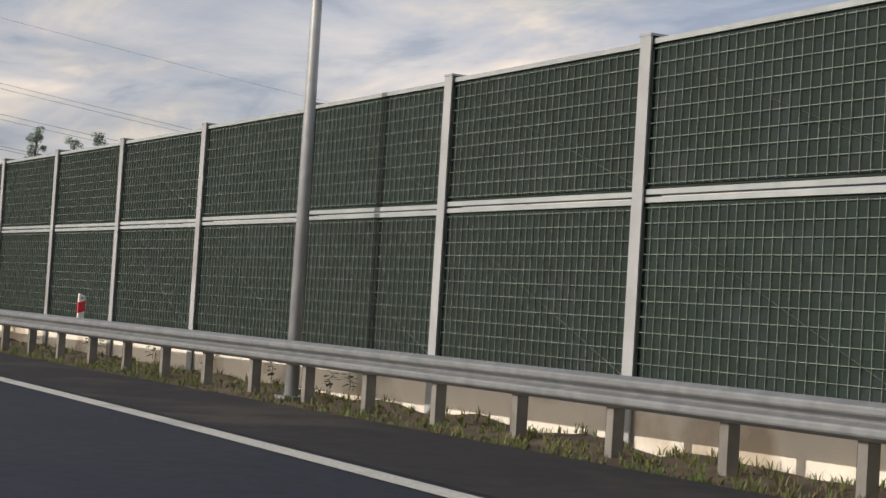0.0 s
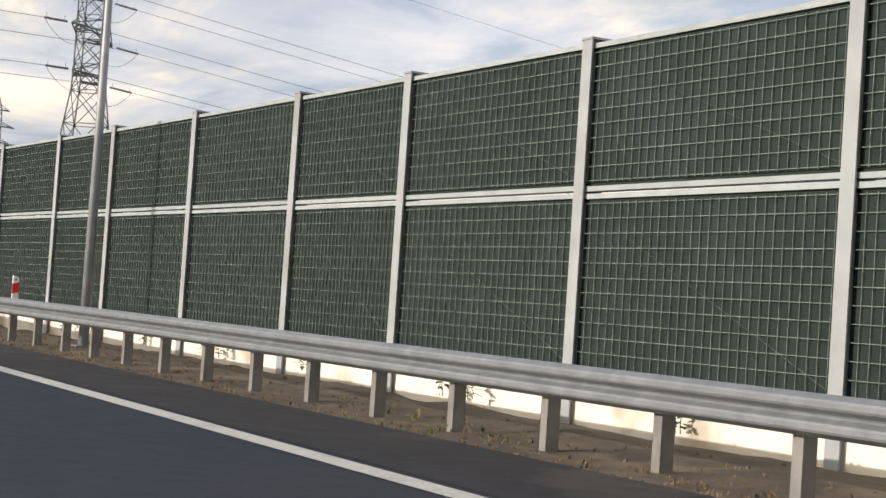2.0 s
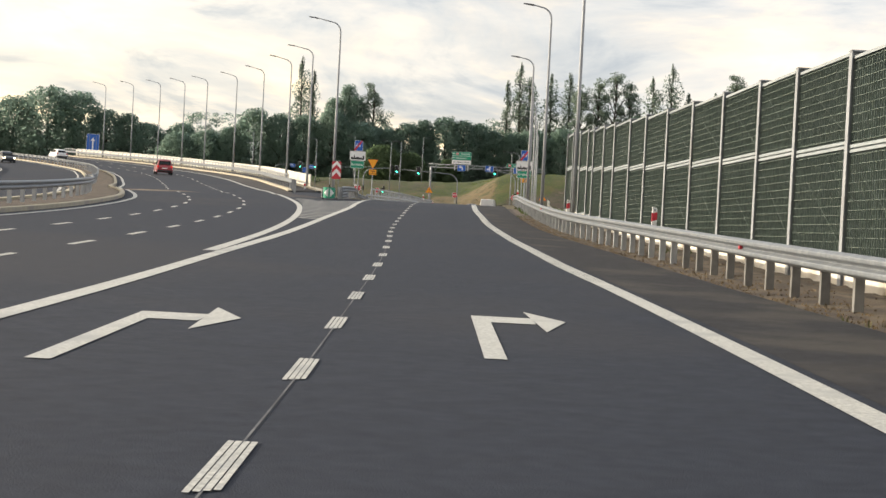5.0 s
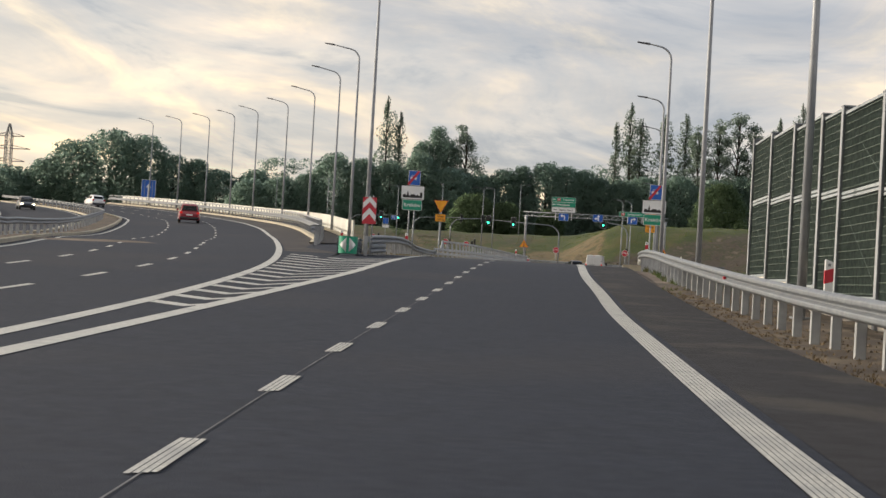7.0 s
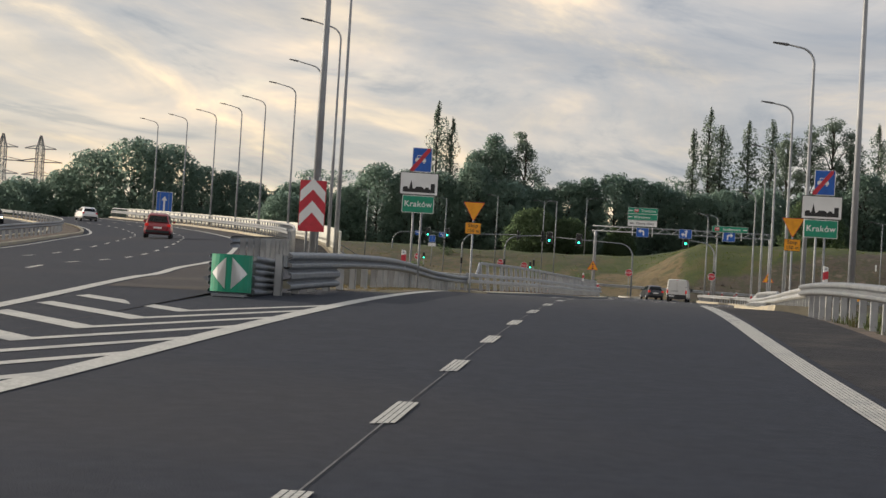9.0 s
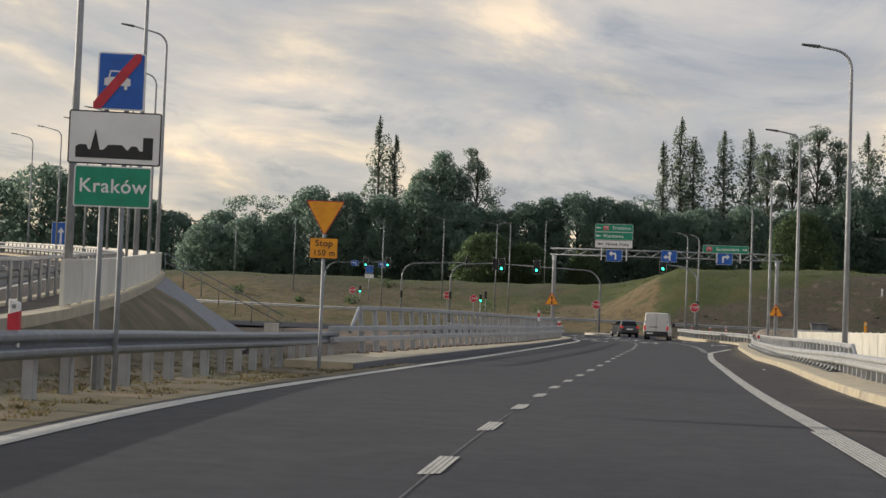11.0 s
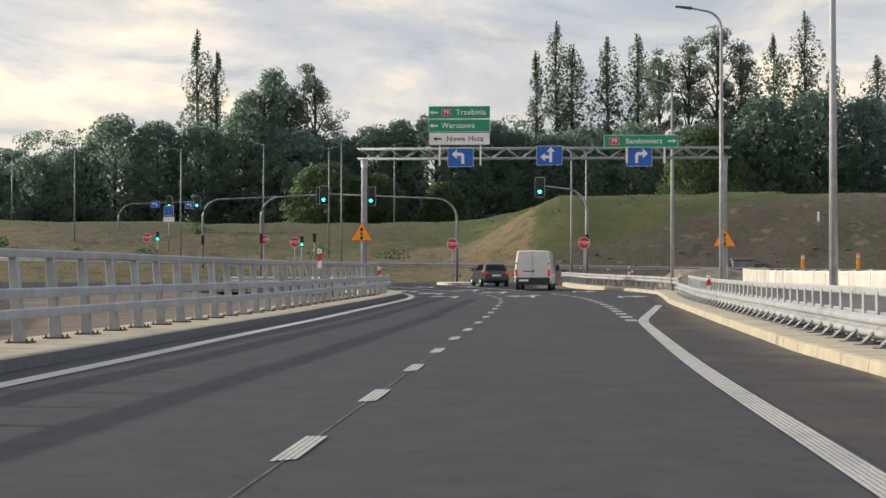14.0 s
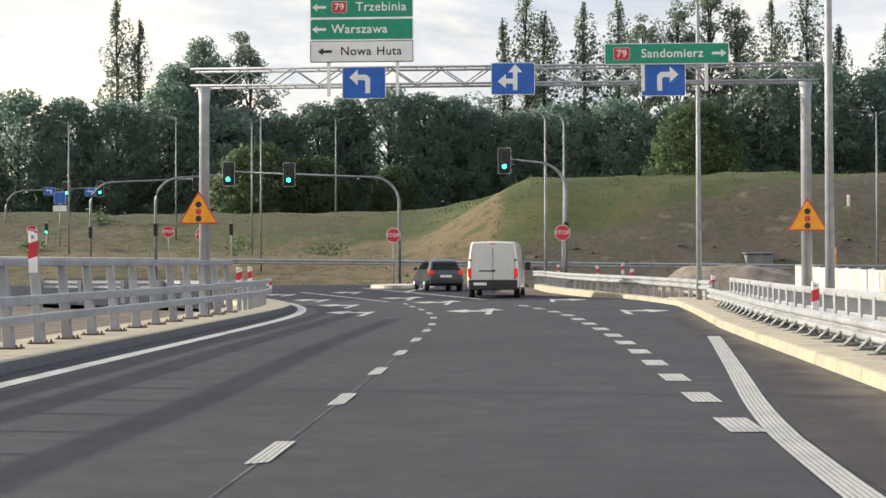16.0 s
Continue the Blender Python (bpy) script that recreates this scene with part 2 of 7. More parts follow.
M_POPLAR = leafy("poplar_leaves", (0.128, 0.160, 0.128), (0.105, 0.135, 0.110), (0.30, 0.37, 0.30))
M_LEAF = leafy("broad_leaves", (0.120, 0.168, 0.135), (0.098, 0.142, 0.116), (0.34, 0.45, 0.37))
M_LEAF_PALE = leafy("willow_leaves", (0.085, 0.115, 0.066), (0.066, 0.094, 0.056), (0.14, 0.20, 0.10))
M_BARK = material("bark", (0.09, 0.075, 0.06), 0.9, second=(0.05, 0.042, 0.035), bump=0.8, bump_scale=8)


# ---------------------------------------------------------------- alignment of the ramp
EYE_H = 1.2
# the line of the slip road, 1.2 m above it
ALIGN = [
    (0, 29.32, -216.99, -2.123), (0.5, 29.05, -207.31, -2.153), (1, 28.70, -197.88, -2.189), (1.5, 28.16, -187.38, -2.226),
    (2, 27.47, -178.11, -2.221), (2.5, 26.94, -168.43, -2.217), (3, 26.29, -158.81, -2.185), (3.5, 25.64, -149.09, -2.160),
    (4, 24.86, -139.37, -2.157), (4.5, 23.97, -130.61, -2.098), (7, 16.70, -88.24, -1.200), (7.5, 15.03, -80.63, -0.992),
    (8, 13.26, -73.10, -0.788), (10.5, 5.83, -38.49, 0.510), (11, 4.64, -31.88, 0.774), (12, 2.50, -18.75, 1.050),
    (12.5, 1.63, -12.63, 1.056), (13, 0.80, -6.39, 1.026), (13.5, -0.00, -0.00, 1.017), (14, -0.79, 6.14, 1.048),
    (14.5, -1.57, 12.39, 1.121), (15, -2.33, 18.37, 1.192), (15.5, -3.10, 24.34, 1.253), (16, -3.88, 30.15, 1.323),
]
_t = np.array([r[0] for r in ALIGN])
_e = np.array([r[1:] for r in ALIGN])


def glide(tq, t, v):
    m = np.gradient(v, t, axis=0)
    i = np.clip(np.searchsorted(t, tq) - 1, 0, len(t) - 2)
    h = (t[i + 1] - t[i])[:, None]
    q = (tq - t[i])[:, None] / h
    return (2*q**3 - 3*q**2 + 1)*v[i] + (q**3 - 2*q**2 + q)*h*m[i] + (-2*q**3 + 3*q**2)*v[i+1] + (q**3 - q**2)*h*m[i+1]


_d = glide(np.linspace(0, 16, 641), _t, _e)
_k = np.hanning(61)
_k /= _k.sum()
_p = np.vstack([2*_d[0] - _d[61:0:-1], _d, 2*_d[-1] - _d[-2:-63:-1]])
_d = np.stack([np.convolve(_p[:, j], _k, 'same') for j in range(3)], 1)[61:-61]
_a, _b = _d[20] - _d[0], _d[-1] - _d[-20]
_a, _b = _a / np.linalg.norm(_a), _b / np.linalg.norm(_b)
LINE = np.vstack([[_d[0] - _a*k for k in range(60, 0, -1)], _d, [_d[-1] + _b*k for k in range(1, 200)]])
STA = np.concatenate([[0], np.cumsum(np.hypot(*np.diff(LINE[:, :2], axis=0).T))])
STA -= STA[60]
_zj = np.interp(STA, [235, 250, 264, 278, 292, 309, 335, 360, 600], [-.06, .06, .12, .22, .35, .55, .85, .95, .95]) + EYE_H
_w = np.clip((STA - 236) / 14, 0, 1)
_w = _w*_w*(3 - 2*_w)
LINE[:, 2] = LINE[:, 2]*(1 - _w) + _zj*_w


def zr(s):
    return float(np.interp(s, STA, LINE[:, 2])) - EYE_H


def heading(s):
    a = np.array([np.interp(s + 1, STA, LINE[:, j]) - np.interp(s - 1, STA, LINE[:, j]) for j in (0, 1)])
    return a / np.linalg.norm(a)


def at(s, u=0.0, z=0.0):
    """The place s metres along the ramp, u metres to its right, z above its surface."""
    h = heading(s)
    return Vector((np.interp(s, STA, LINE[:, 0]) + u*h[1], np.interp(s, STA, LINE[:, 1]) - u*h[0], zr(s) + z))


def stand(s, u=0.0, z=0.0, turn=0.0):
    """A pose there: local y along the ramp, local x to its right."""
    h = heading(s)
    p = at(s, u, z)
    return pose(*p, 0, 0, math.degrees(math.atan2(-h[0], h[1])) + turn)


def tab(pairs):
    xs, ys = [p[0] for p in pairs], [p[1] for p in pairs]
    xq = np.linspace(xs[0], xs[-1], 400)
    yq = np.interp(xq, xs, ys)
    n = 15
    k = np.hanning(n + 2)[1:-1]
    yq = np.convolve(np.pad(yq, n, mode='edge'), k / k.sum(), 'same')[n:-n]
    return lambda s: float(np.interp(s, xq, yq))


u_edge = tab([(-60, 6.5), (0, 5.45), (8, 5.35), (16, 5.29), (24, 5.15), (32, 5.01), (40, 4.85), (48, 4.5), (56, 4.21), (64, 3.96), (72, 3.77), (80, 3.45), (88, 3.02), (96, 2.7), (104, 2.42), (112, 2.17), (120, 1.93), (125, 1.74), (137.7, 1.7), (141.3, 1.78), (151.7, 1.99), (155.4, 2), (166, 2.24), (186, 2.2), (200, 2), (219, 1.9), (227, 1.8), (236, 1.64), (242, 1.54), (250, 1.66), (262, 1.92)])
wall_dz = tab([(-60, 0.02), (14, 0.0), (22, -0.02), (30, -0.045), (70, -0.045), (80, -0.02), (92, 0.03), (100, 0.03), (112, -0.03), (120, -0.09), (130, -0.13), (138, -0.15), (180, -0.13)])
u_dash = tab([(-60, 3.2), (0, 1.7), (40, 0.9), (77, -0.30), (81, -0.45), (87, -0.64), (94, -0.9), (105, -1.27), (113, -1.5), (131, -1.69), (142, -1.70), (154, -1.48), (165, -1.25), (177, -1.2), (198, -1.25), (207, -1.4), (217, -1.68), (227, -1.73), (232, -1.69), (240, -1.68), (252, -1.75), (258, -1.73), (268, -1.76), (284, -1.93), (288.5, -2.13), (292, -2.43), (295, -2.87), (298, -3.4), (301, -4.05)])
u_left = tab([(-60, 0), (40, -2.4), (87, -3.9), (105, -4.25), (124, -4.5), (143, -4.3), (152, -4.2), (160, -4.05), (170, -3.85), (178, -4.05), (188, -4.2), (195, -4.35), (204, -4.95), (215, -5.6), (224, -5.86), (230, -5.70), (236, -5.49), (241, -5.46), (247, -5.52), (253, -5.59), (264, -5.70), (275, -5.77), (286, -5.72), (290, -5.78), (294, -6.08), (298, -6.75), (302, -7.7), (305, -8.7), (309, -10.8)])
u_guard = tab([(-60, 10.6), (0, 9.15), (8, 8.86), (16, 8.52), (24, 8.21), (32, 7.91), (40, 7.6), (48, 7.2), (56, 6.76), (64, 6.42), (72, 6.3), (80, 6.3), (88, 6.2), (96, 5.98), (104, 5.58), (112, 5.1), (122, 4.64), (135, 4.45), (150, 4.4), (170, 4.7), (185, 4.75), (200, 4.6), (215, 4.5)])
u_wall = tab([(-60, 10.1), (14, 9.68), (22, 9.63), (38.5, 9.53), (42, 9.48), (50, 9.18), (58, 8.87), (65.4, 8.5), (72.7, 8.11), (80.7, 7.69), (88.7, 7.4), (96, 7.21), (104, 7.05), (111.6, 6.88), (119, 6.68), (126.7, 6.52), (138, 6.5), (160, 6.55), (180, 6.6)])
u_kerb_l = tab([(215, -6.2), (224, -6.5), (230, -6.45), (236, -6.22), (241, -6.15), (247, -6.18), (253, -6.22), (264, -6.28), (275, -6.38), (288, -6.36), (292, -6.42), (295, -6.6), (298, -7.2), (301, -8.1), (304, -9.4)])
u_para_l = tab([(186, -5.5), (196, -5.6), (204, -6.3), (214, -7.4), (224, -8.1), (229, -7.85), (233, -7.55), (247, -7.2), (266, -7.05), (276, -7.2), (286, -7.08), (291, -7.05), (295, -7.35), (298, -8.1), (302, -9.9)])
u_kerb_r = tab([(200, 3.88), (214, 3.65), (226, 3.66), (234, 3.61), (248, 3.28), (266, 3.68), (282, 3.98), (291, 4.43), (300, 4.73)])
u_bar = tab([(-60, 0.0), (40, -2.6), (87, -4.1), (105, -4.35), (125, -4.6), (144, -4.8), (160, -5.1), (172, -5.5), (184, -6.3), (195, -7.4), (205, -8.9), (217, -11.4), (240, -17.8), (263, -25), (285, -34.5), (305, -45), (323, -57), (340, -69)])
u_bar_raw = u_bar


def u_bar(s):
    return sum(float(u_bar_raw(s + k)) for k in (-6, -3, 0, 3, 6))/5


d_edge_raw = tab([(-60, 0.15), (150, 0.15), (165, 0.5), (175, 1.05), (190, 2.6), (205, 4.0), (220, 4.6), (250, 4.9), (340, 4.9)])


def d_edge(s):
    return sum(float(d_edge_raw(s + k)) for k in (-6, -3, 0, 3, 6))/5


lane_w = tab([(-60, 2.5), (150, 2.5), (166, 2.55), (183, 3.0), (200, 3.5), (340, 3.5)])


def d_left(s):
    return d_edge(s) + 2.8*lane_w(s) + 0.3


def main_rise(s):
    return 0.041 * (min(max(s - 195, 0), 140) + 2.5*math.exp(-((s - 195)/9)**2))


def main_at(s, d, z=0.0):
    """A place on the main carriageway, d metres left of its outer edge; it climbs and leans to the left."""
    lean = 0.025 * min(max((s - 165) / 40, 0), 1)
    return at(s, u_bar(s) - d, main_rise(s) - max(d, 0)*lean + z)


def off_main(f):
    """main_at with the offset f(s) added."""
    return lambda s, d, z=0.0: main_at(s, f(s) + d, z)


# ---------------------------------------------------------------- mesh helpers
def mesh_of(bm, name, mats, smooth=False):
    me = bpy.data.meshes.new(name)
    bm.to_mesh(me)
    bm.free()
    for m in (mats if isinstance(mats, (list, tuple)) else (mats,)):
        me.materials.append(m)
    if smooth:
        for p in me.polygons:
            p.use_smooth = True
    return me


def part(name, bm, mat, parent=None, label="", smooth=False, m=None):
    data = bm if isinstance(bm, bpy.types.Mesh) else mesh_of(bm, name, mat, smooth)
    ob = new(name, data)
    if parent is not None:
        ob.parent = parent
    if m is not None:
        ob.matrix_basis = m
    if label:
        tagged(ob, label)
    return ob


def thing(name, m, label, category, group="", kind=""):
    ob = new(name)
    ob.matrix_basis = m
    return tagged(ob, label, category, group, kind)


def box(bm, x0, x1, y0, y1, z0, z1, mi=0, m=None):
    vs = [bm.verts.new((x, y, z)) for x in (x0, x1) for y in (y0, y1) for z in (z0, z1)]
    if m is not None:
        for v in vs:
            v.co = m @ v.co
    for a in ((0, 1, 3, 2), (4, 6, 7, 5), (0, 4, 5, 1), (2, 3, 7, 6), (0, 2, 6, 4), (1, 5, 7, 3)):
        bm.faces.new([vs[i] for i in a]).material_index = mi
    return vs


def bevelled(bm, w=0.01, seg=1):
    bmesh.ops.bevel(bm, geom=list(bm.edges), offset=w, segments=seg, affect='EDGES', profile=0.6)
    return bm


def tube(bm, pts, radii, n=10, cap=True, mi=0):
    """A round rod through points, with a radius at each."""
    rings = []
    pts = [Vector(p) for p in pts]
    if isinstance(radii, (int, float)):
        radii = [radii] * len(pts)
    for i, p in enumerate(pts):
        d = (pts[min(i + 1, len(pts) - 1)] - pts[max(i - 1, 0)]).normalized()
        a = d.orthogonal().normalized() if abs(d.z) > 0.95 else d.cross(Vector((0, 0, 1))).normalized()
        b = d.cross(a)
        rings.append([bm.verts.new(p + (a*math.cos(2*math.pi*k/n) + b*math.sin(2*math.pi*k/n))*radii[i]) for k in range(n)])
    for r0, r1 in zip(rings, rings[1:]):
        for k in range(n):
            f = bm.faces.new((r0[k], r0[(k + 1) % n], r1[(k + 1) % n], r1[k]))
            f.smooth, f.material_index = True, mi
    if cap:
        bm.faces.new(rings[0][::-1]).material_index = mi
        bm.faces.new(rings[-1]).material_index = mi


def sweep(bm, frames, profile, close=False, mi=0, caps=True):
    """Sweep a profile of (side, up) pairs through frames of (place, side vector)."""
    up = Vector((0, 0, 1))
    rows = [[bm.verts.new(p + s*a + up*b) for a, b in profile] for p, s in frames]
    n = len(profile)
    for r0, r1 in zip(rows, rows[1:]):
        for k in range(n if close else n - 1):
            bm.faces.new((r0[k], r1[k], r1[(k + 1) % n], r0[(k + 1) % n])).material_index = mi
    if close and caps:
        bm.faces.new(rows[0])
        bm.faces.new(rows[-1][::-1])


def right_of(s):
    h = heading(s)
    return Vector((h[1], -h[0], 0))


def strip(name, stations, ua, ub, z, mat, cols=1, place=at):
    """A sheet on the ground between two offsets."""
    bm = bmesh.new()
    rows = []
    for s in stations:
        a, b = ua(s), ub(s)
        rows.append([bm.verts.new(place(s, a + (b - a)*k/cols, z)) for k in range(cols + 1)])
    for r0, r1 in zip(rows, rows[1:]):
        for k in range(cols):
            bm.faces.new((r0[k], r0[k + 1], r1[k + 1], r1[k]))
    bmesh.ops.recalc_face_normals(bm, faces=bm.faces)
    if bm.faces and sum(f.normal.z for f in bm.faces) < 0:
        bmesh.ops.reverse_faces(bm, faces=bm.faces)
    return new(name, mesh_of(bm, name, mat, True))


def steps(a, b, d):
    n = max(1, round((b - a) / d))
    return [a + (b - a)*i/n for i in range(n + 1)]


# ---------------------------------------------------------------- ground
def world_su(x, y):
    d = np.hypot(LINE[:, 0] - x, LINE[:, 1] - y)
    i = int(np.clip(d.argmin(), 1, len(LINE) - 2))
    tg = LINE[i + 1, :2] - LINE[i - 1, :2]
    tg = tg / np.linalg.norm(tg)
    v = np.array([x, y]) - LINE[i, :2]
    return STA[i] + float(v @ tg), float(v[0]*tg[1] - v[1]*tg[0])


def ease(x):
    x = min(max(x, 0.0), 1.0)
    return x*x*(3 - 2*x)


def terrain(s, u):
    """Height of the natural ground by station and offset."""
    n1 = noise.noise(Vector((s*0.03, u*0.03, 0))) * 0.5
    n2 = noise.noise(Vector((s*0.15, u*0.15, 3))) * 0.18 + (noise.noise(Vector((s*0.35, u*0.35, 6)))*0.30 + noise.noise(Vector((s*0.9, u*0.9, 2)))*0.10)*ease((s - 342)/8)
    base = zr(min(s, 330))
    low = base - 0.12
    # beside the ramp on its right: level verge, beyond the barrier falling away a little
    if u > 0:
        edge = u_guard(min(s, 200)) + 1.0 if s < 205 else 9.0
        low -= 1.6 * ease((u - edge - 4) / 14) * (1 if s < 240 else 0)
    else:
        # hollow on the left between the ramp and the climbing main road
        start = (u_bar(min(s, 320)) - 4.0)
        hollow = ease((s - 192) / 22) * ease((300 - s) / 26)
        edge = u_para_l(min(max(s, 190), 300)) - 1.5
        low -= 0.35 * hollow * ease((edge - u) / 7)
        if s < 188 and u > start - 30:
            low -= 0.15
    # bank across the far side of the junction
    right = ease((u + 9) / 10)
    f1, t1 = 342 - 0.06*u, 364 - 0.06*u
    h_r = 7.7 * ease((s - f1) / (t1 - f1)) * right
    h_l = (4.0 * ease((s - 362) / 24) + 2.3 * ease((s - 346) / 14)) * (1 - right)
    low += h_r + h_l + (n1 * ease((s - 340) / 30) + n2) * (1 if abs(u) > 12 or s > 345 else 0.15)
    return low


bm = bmesh.new()
ss = [-1500, -700, -300, -150, -90] + steps(-60, 180, 6) + steps(184, 334, 3.0) + steps(336, 375, 1.2) + steps(378, 420, 3.0) + [430, 445, 470, 520, 620, 900, 1500, 2600]
us = [-2600, -1200, -600, -350, -220] + steps(-160, -60, 8) + steps(-57, -21, 3) + steps(-19, 44, 1.4) + [50, 58, 70, 90, 130, 200, 350, 700, 1300, 2600]
grid = []
for s in ss:
    row = []
    for u in us:
        sc = min(max(s, STA[0] + 2), STA[-1] - 2)
        h = heading(300 if s > 300 else max(min(s, 300), -50))
        p = at(sc, u)
        p = Vector((p.x + h[0]*(s - sc), p.y + h[1]*(s - sc), terrain(s, u)))
        row.append(bm.verts.new(p))
    grid.append(row)
for i in range(len(ss) - 1):
    for j in range(len(us) - 1):
        bm.faces.new((grid[i][j], grid[i][j + 1], grid[i + 1][j + 1], grid[i + 1][j])).smooth = True


def cover(s, u):
    """How much grass, clay and sand lies at a place, 0 to 1 each."""
    grass = ease((s - 196)/10) if abs(u) > 8 or s > 338 else 0.0
    if 222 < s < 340 and -64 < u < -5:
        grass *= 0.15 + ease((226 - s)/6) + ease((-u - 52)/10)
    rim = min(349.5 + 0.46*max(0, u + 2), 368)
    clay = ease((s - 336)/3) * ease((rim + 4 - s)/8) * ease((u + 16)/4)
    if u < -12:
        clay = (0.56 + 0.35*noise.noise(Vector((s*0.05, u*0.05, 3))))*ease((s - 340)/5)*ease((392 - s)/14)
    sand = ease((s - 342)/5)*ease((374 - s)/6)*ease((u + 16)/4)*ease((0.5 - u)/4)
    if u < -12:
        sand = max(sand, (0.55 + 0.45*noise.noise(Vector((s*0.06, u*0.045, 8))))*ease((s - 342)/5)*ease((388 - s)/14)*ease((u + 110)/30))
    return grass, clay, sand


me_ground = mesh_of(bm, "ground", None)
cov = np.array([cover(s, u) for s in ss for u in us], dtype=np.float32)
for k, word in enumerate(("grass", "clay", "sand")):
    layer = me_ground.attributes.new(word, 'FLOAT', 'POINT')
    layer.data.foreach_set("value", cov[:, k].copy())


def ground_material():
    """Soil with grass, clay and sand laid over it where the masks say, broken up by noise."""
    m = material("mixed_ground", (0.135, 0.100, 0.072), 0.95, second=(0.080, 0.060, 0.044), scale=1.4, bump=0.9, bump_scale=9, stains=(0.17, 0.13, 0.09), stain_scale=0.9)
    n, l = m.node_tree.nodes, m.node_tree.links
    b = n["Principled BSDF"]
    col = b.inputs["Base Color"].links[0].from_socket
    pos = n.new("ShaderNodeNewGeometry").outputs["Position"]

    def tex(scale, detail=7):
        t = n.new("ShaderNodeTexNoise")
        t.inputs["Scale"].default_value = scale
        t.inputs["Detail"].default_value = detail
        t.inputs["Roughness"].default_value = 0.65
        l.new(pos, t.inputs["Vector"])
        return t.outputs["Fac"]

    def shade(fac, stops):
        rp = n.new("ShaderNodeValToRGB")
        l.new(fac, rp.inputs[0])
        el = rp.color_ramp.elements
        while len(el) < len(stops):
            el.new(0.5)
        for e, (q, c) in zip(el, stops):
            e.position, e.color = q, (*c, 1)
        return rp.outputs[0]

    layers = (("grass", shade(tex(0.28), ((0.34, (0.030, 0.042, 0.008)), (0.5, (0.047, 0.061, 0.011)), (0.66, (0.080, 0.070, 0.024)))), 0.45),
              ("clay", shade(tex(0.55), ((0.34, (0.038, 0.030, 0.022)), (0.46, (0.076, 0.059, 0.042)), (0.55, (0.041, 0.043, 0.019)), (0.62, (0.090, 0.070, 0.049)), (0.70, (0.140, 0.110, 0.078)))), 0.5),
              ("sand", shade(tex(0.5), ((0.36, (0.070, 0.055, 0.026)), (0.5, (0.142, 0.102, 0.048)), (0.60, (0.062, 0.062, 0.022)))), 0.6))
    for word, paint_col, rag in layers:
        a = n.new("ShaderNodeAttribute")
        a.attribute_name = word
        edge = n.new("ShaderNodeMath")
        edge.operation = 'MULTIPLY_ADD'
        l.new(tex(0.9, 9), edge.inputs[0])
        edge.inputs[1].default_value, edge.inputs[2].default_value = rag*2, -rag
        sm = n.new("ShaderNodeMath")
        sm.operation = 'ADD'
        l.new(a.outputs["Fac"], sm.inputs[0])
        l.new(edge.outputs[0], sm.inputs[1])
        mr = n.new("ShaderNodeMapRange")
        l.new(sm.outputs[0], mr.inputs[0])
        mr.inputs[1].default_value, mr.inputs[2].default_value = 0.38, 0.62
        mix = n.new("ShaderNodeMixRGB")
        l.new(mr.outputs[0], mix.inputs[0])
        l.new(col, mix.inputs[1])
        l.new(paint_col, mix.inputs[2])
        col = mix.outputs[0]
    l.new(col, b.inputs["Base Color"])
    return m


me_ground.materials.clear()
me_ground.materials.append(ground_material())
ground = new("ground", me_ground)
tagged(ground, "soil verges, rough grass and bare earth bank", "ground", kind="structure")

# ---------------------------------------------------------------- roads
def ramp_left(s):
    return (u_bar(s) if s < 190.5 else (u_para_l(s) + 0.9 if s < 222 else u_kerb_l(s) + 0.02))


def ramp_right(s):
    return (u_guard(s) - 0.75 if s < 198 else u_kerb_r(s) - 0.02)


road = strip("ramp_road", steps(-60, 180, 2.5), ramp_left, ramp_right, 0.0, M_ASPHALT, 6)
deck_steps = steps(180, 305, 2.5)
deck_road = strip("bridge_road", deck_steps, ramp_left, ramp_right, 0.0, M_ASPHALT_DECK, 6)
fresh = deck_road.data.attributes.new("fresh", 'FLOAT', 'POINT')     # the newer, darker surface runs out gradually
fresh.data.foreach_set("value", np.repeat(np.array([1 - ease((s - 182)/20) for s in deck_steps], dtype=np.float32), 7))
dk_n, dk_l = M_ASPHALT_DECK.node_tree.nodes, M_ASPHALT_DECK.node_tree.links
dk_in = dk_n["Principled BSDF"].inputs["Base Color"]
dk_mix = dk_n.new("ShaderNodeMixRGB")
dk_at = dk_n.new("ShaderNodeAttribute")
dk_at.attribute_name = "fresh"
dk_l.new(dk_at.outputs["Fac"], dk_mix.inputs[0])
dk_l.new(dk_in.links[0].from_socket, dk_mix.inputs[1])
dk_mix.inputs[2].default_value = (0.0200, 0.0240, 0.0350, 1)
dk_l.new(dk_mix.outputs[0], dk_in)
tagged(deck_road, "lighter asphalt surface of the bridge approach", "road", kind="structure")
tagged(road, "dark new asphalt two-lane slip road", "road", kind="structure")
main = strip("main_road", steps(-60, 340, 3), lambda s: 0.0, lambda s: d_left(s) + 0.6, 0.0, M_ASPHALT, 3, main_at)
tagged(main, "dark asphalt main carriageway curving away uphill", "road", kind="structure")

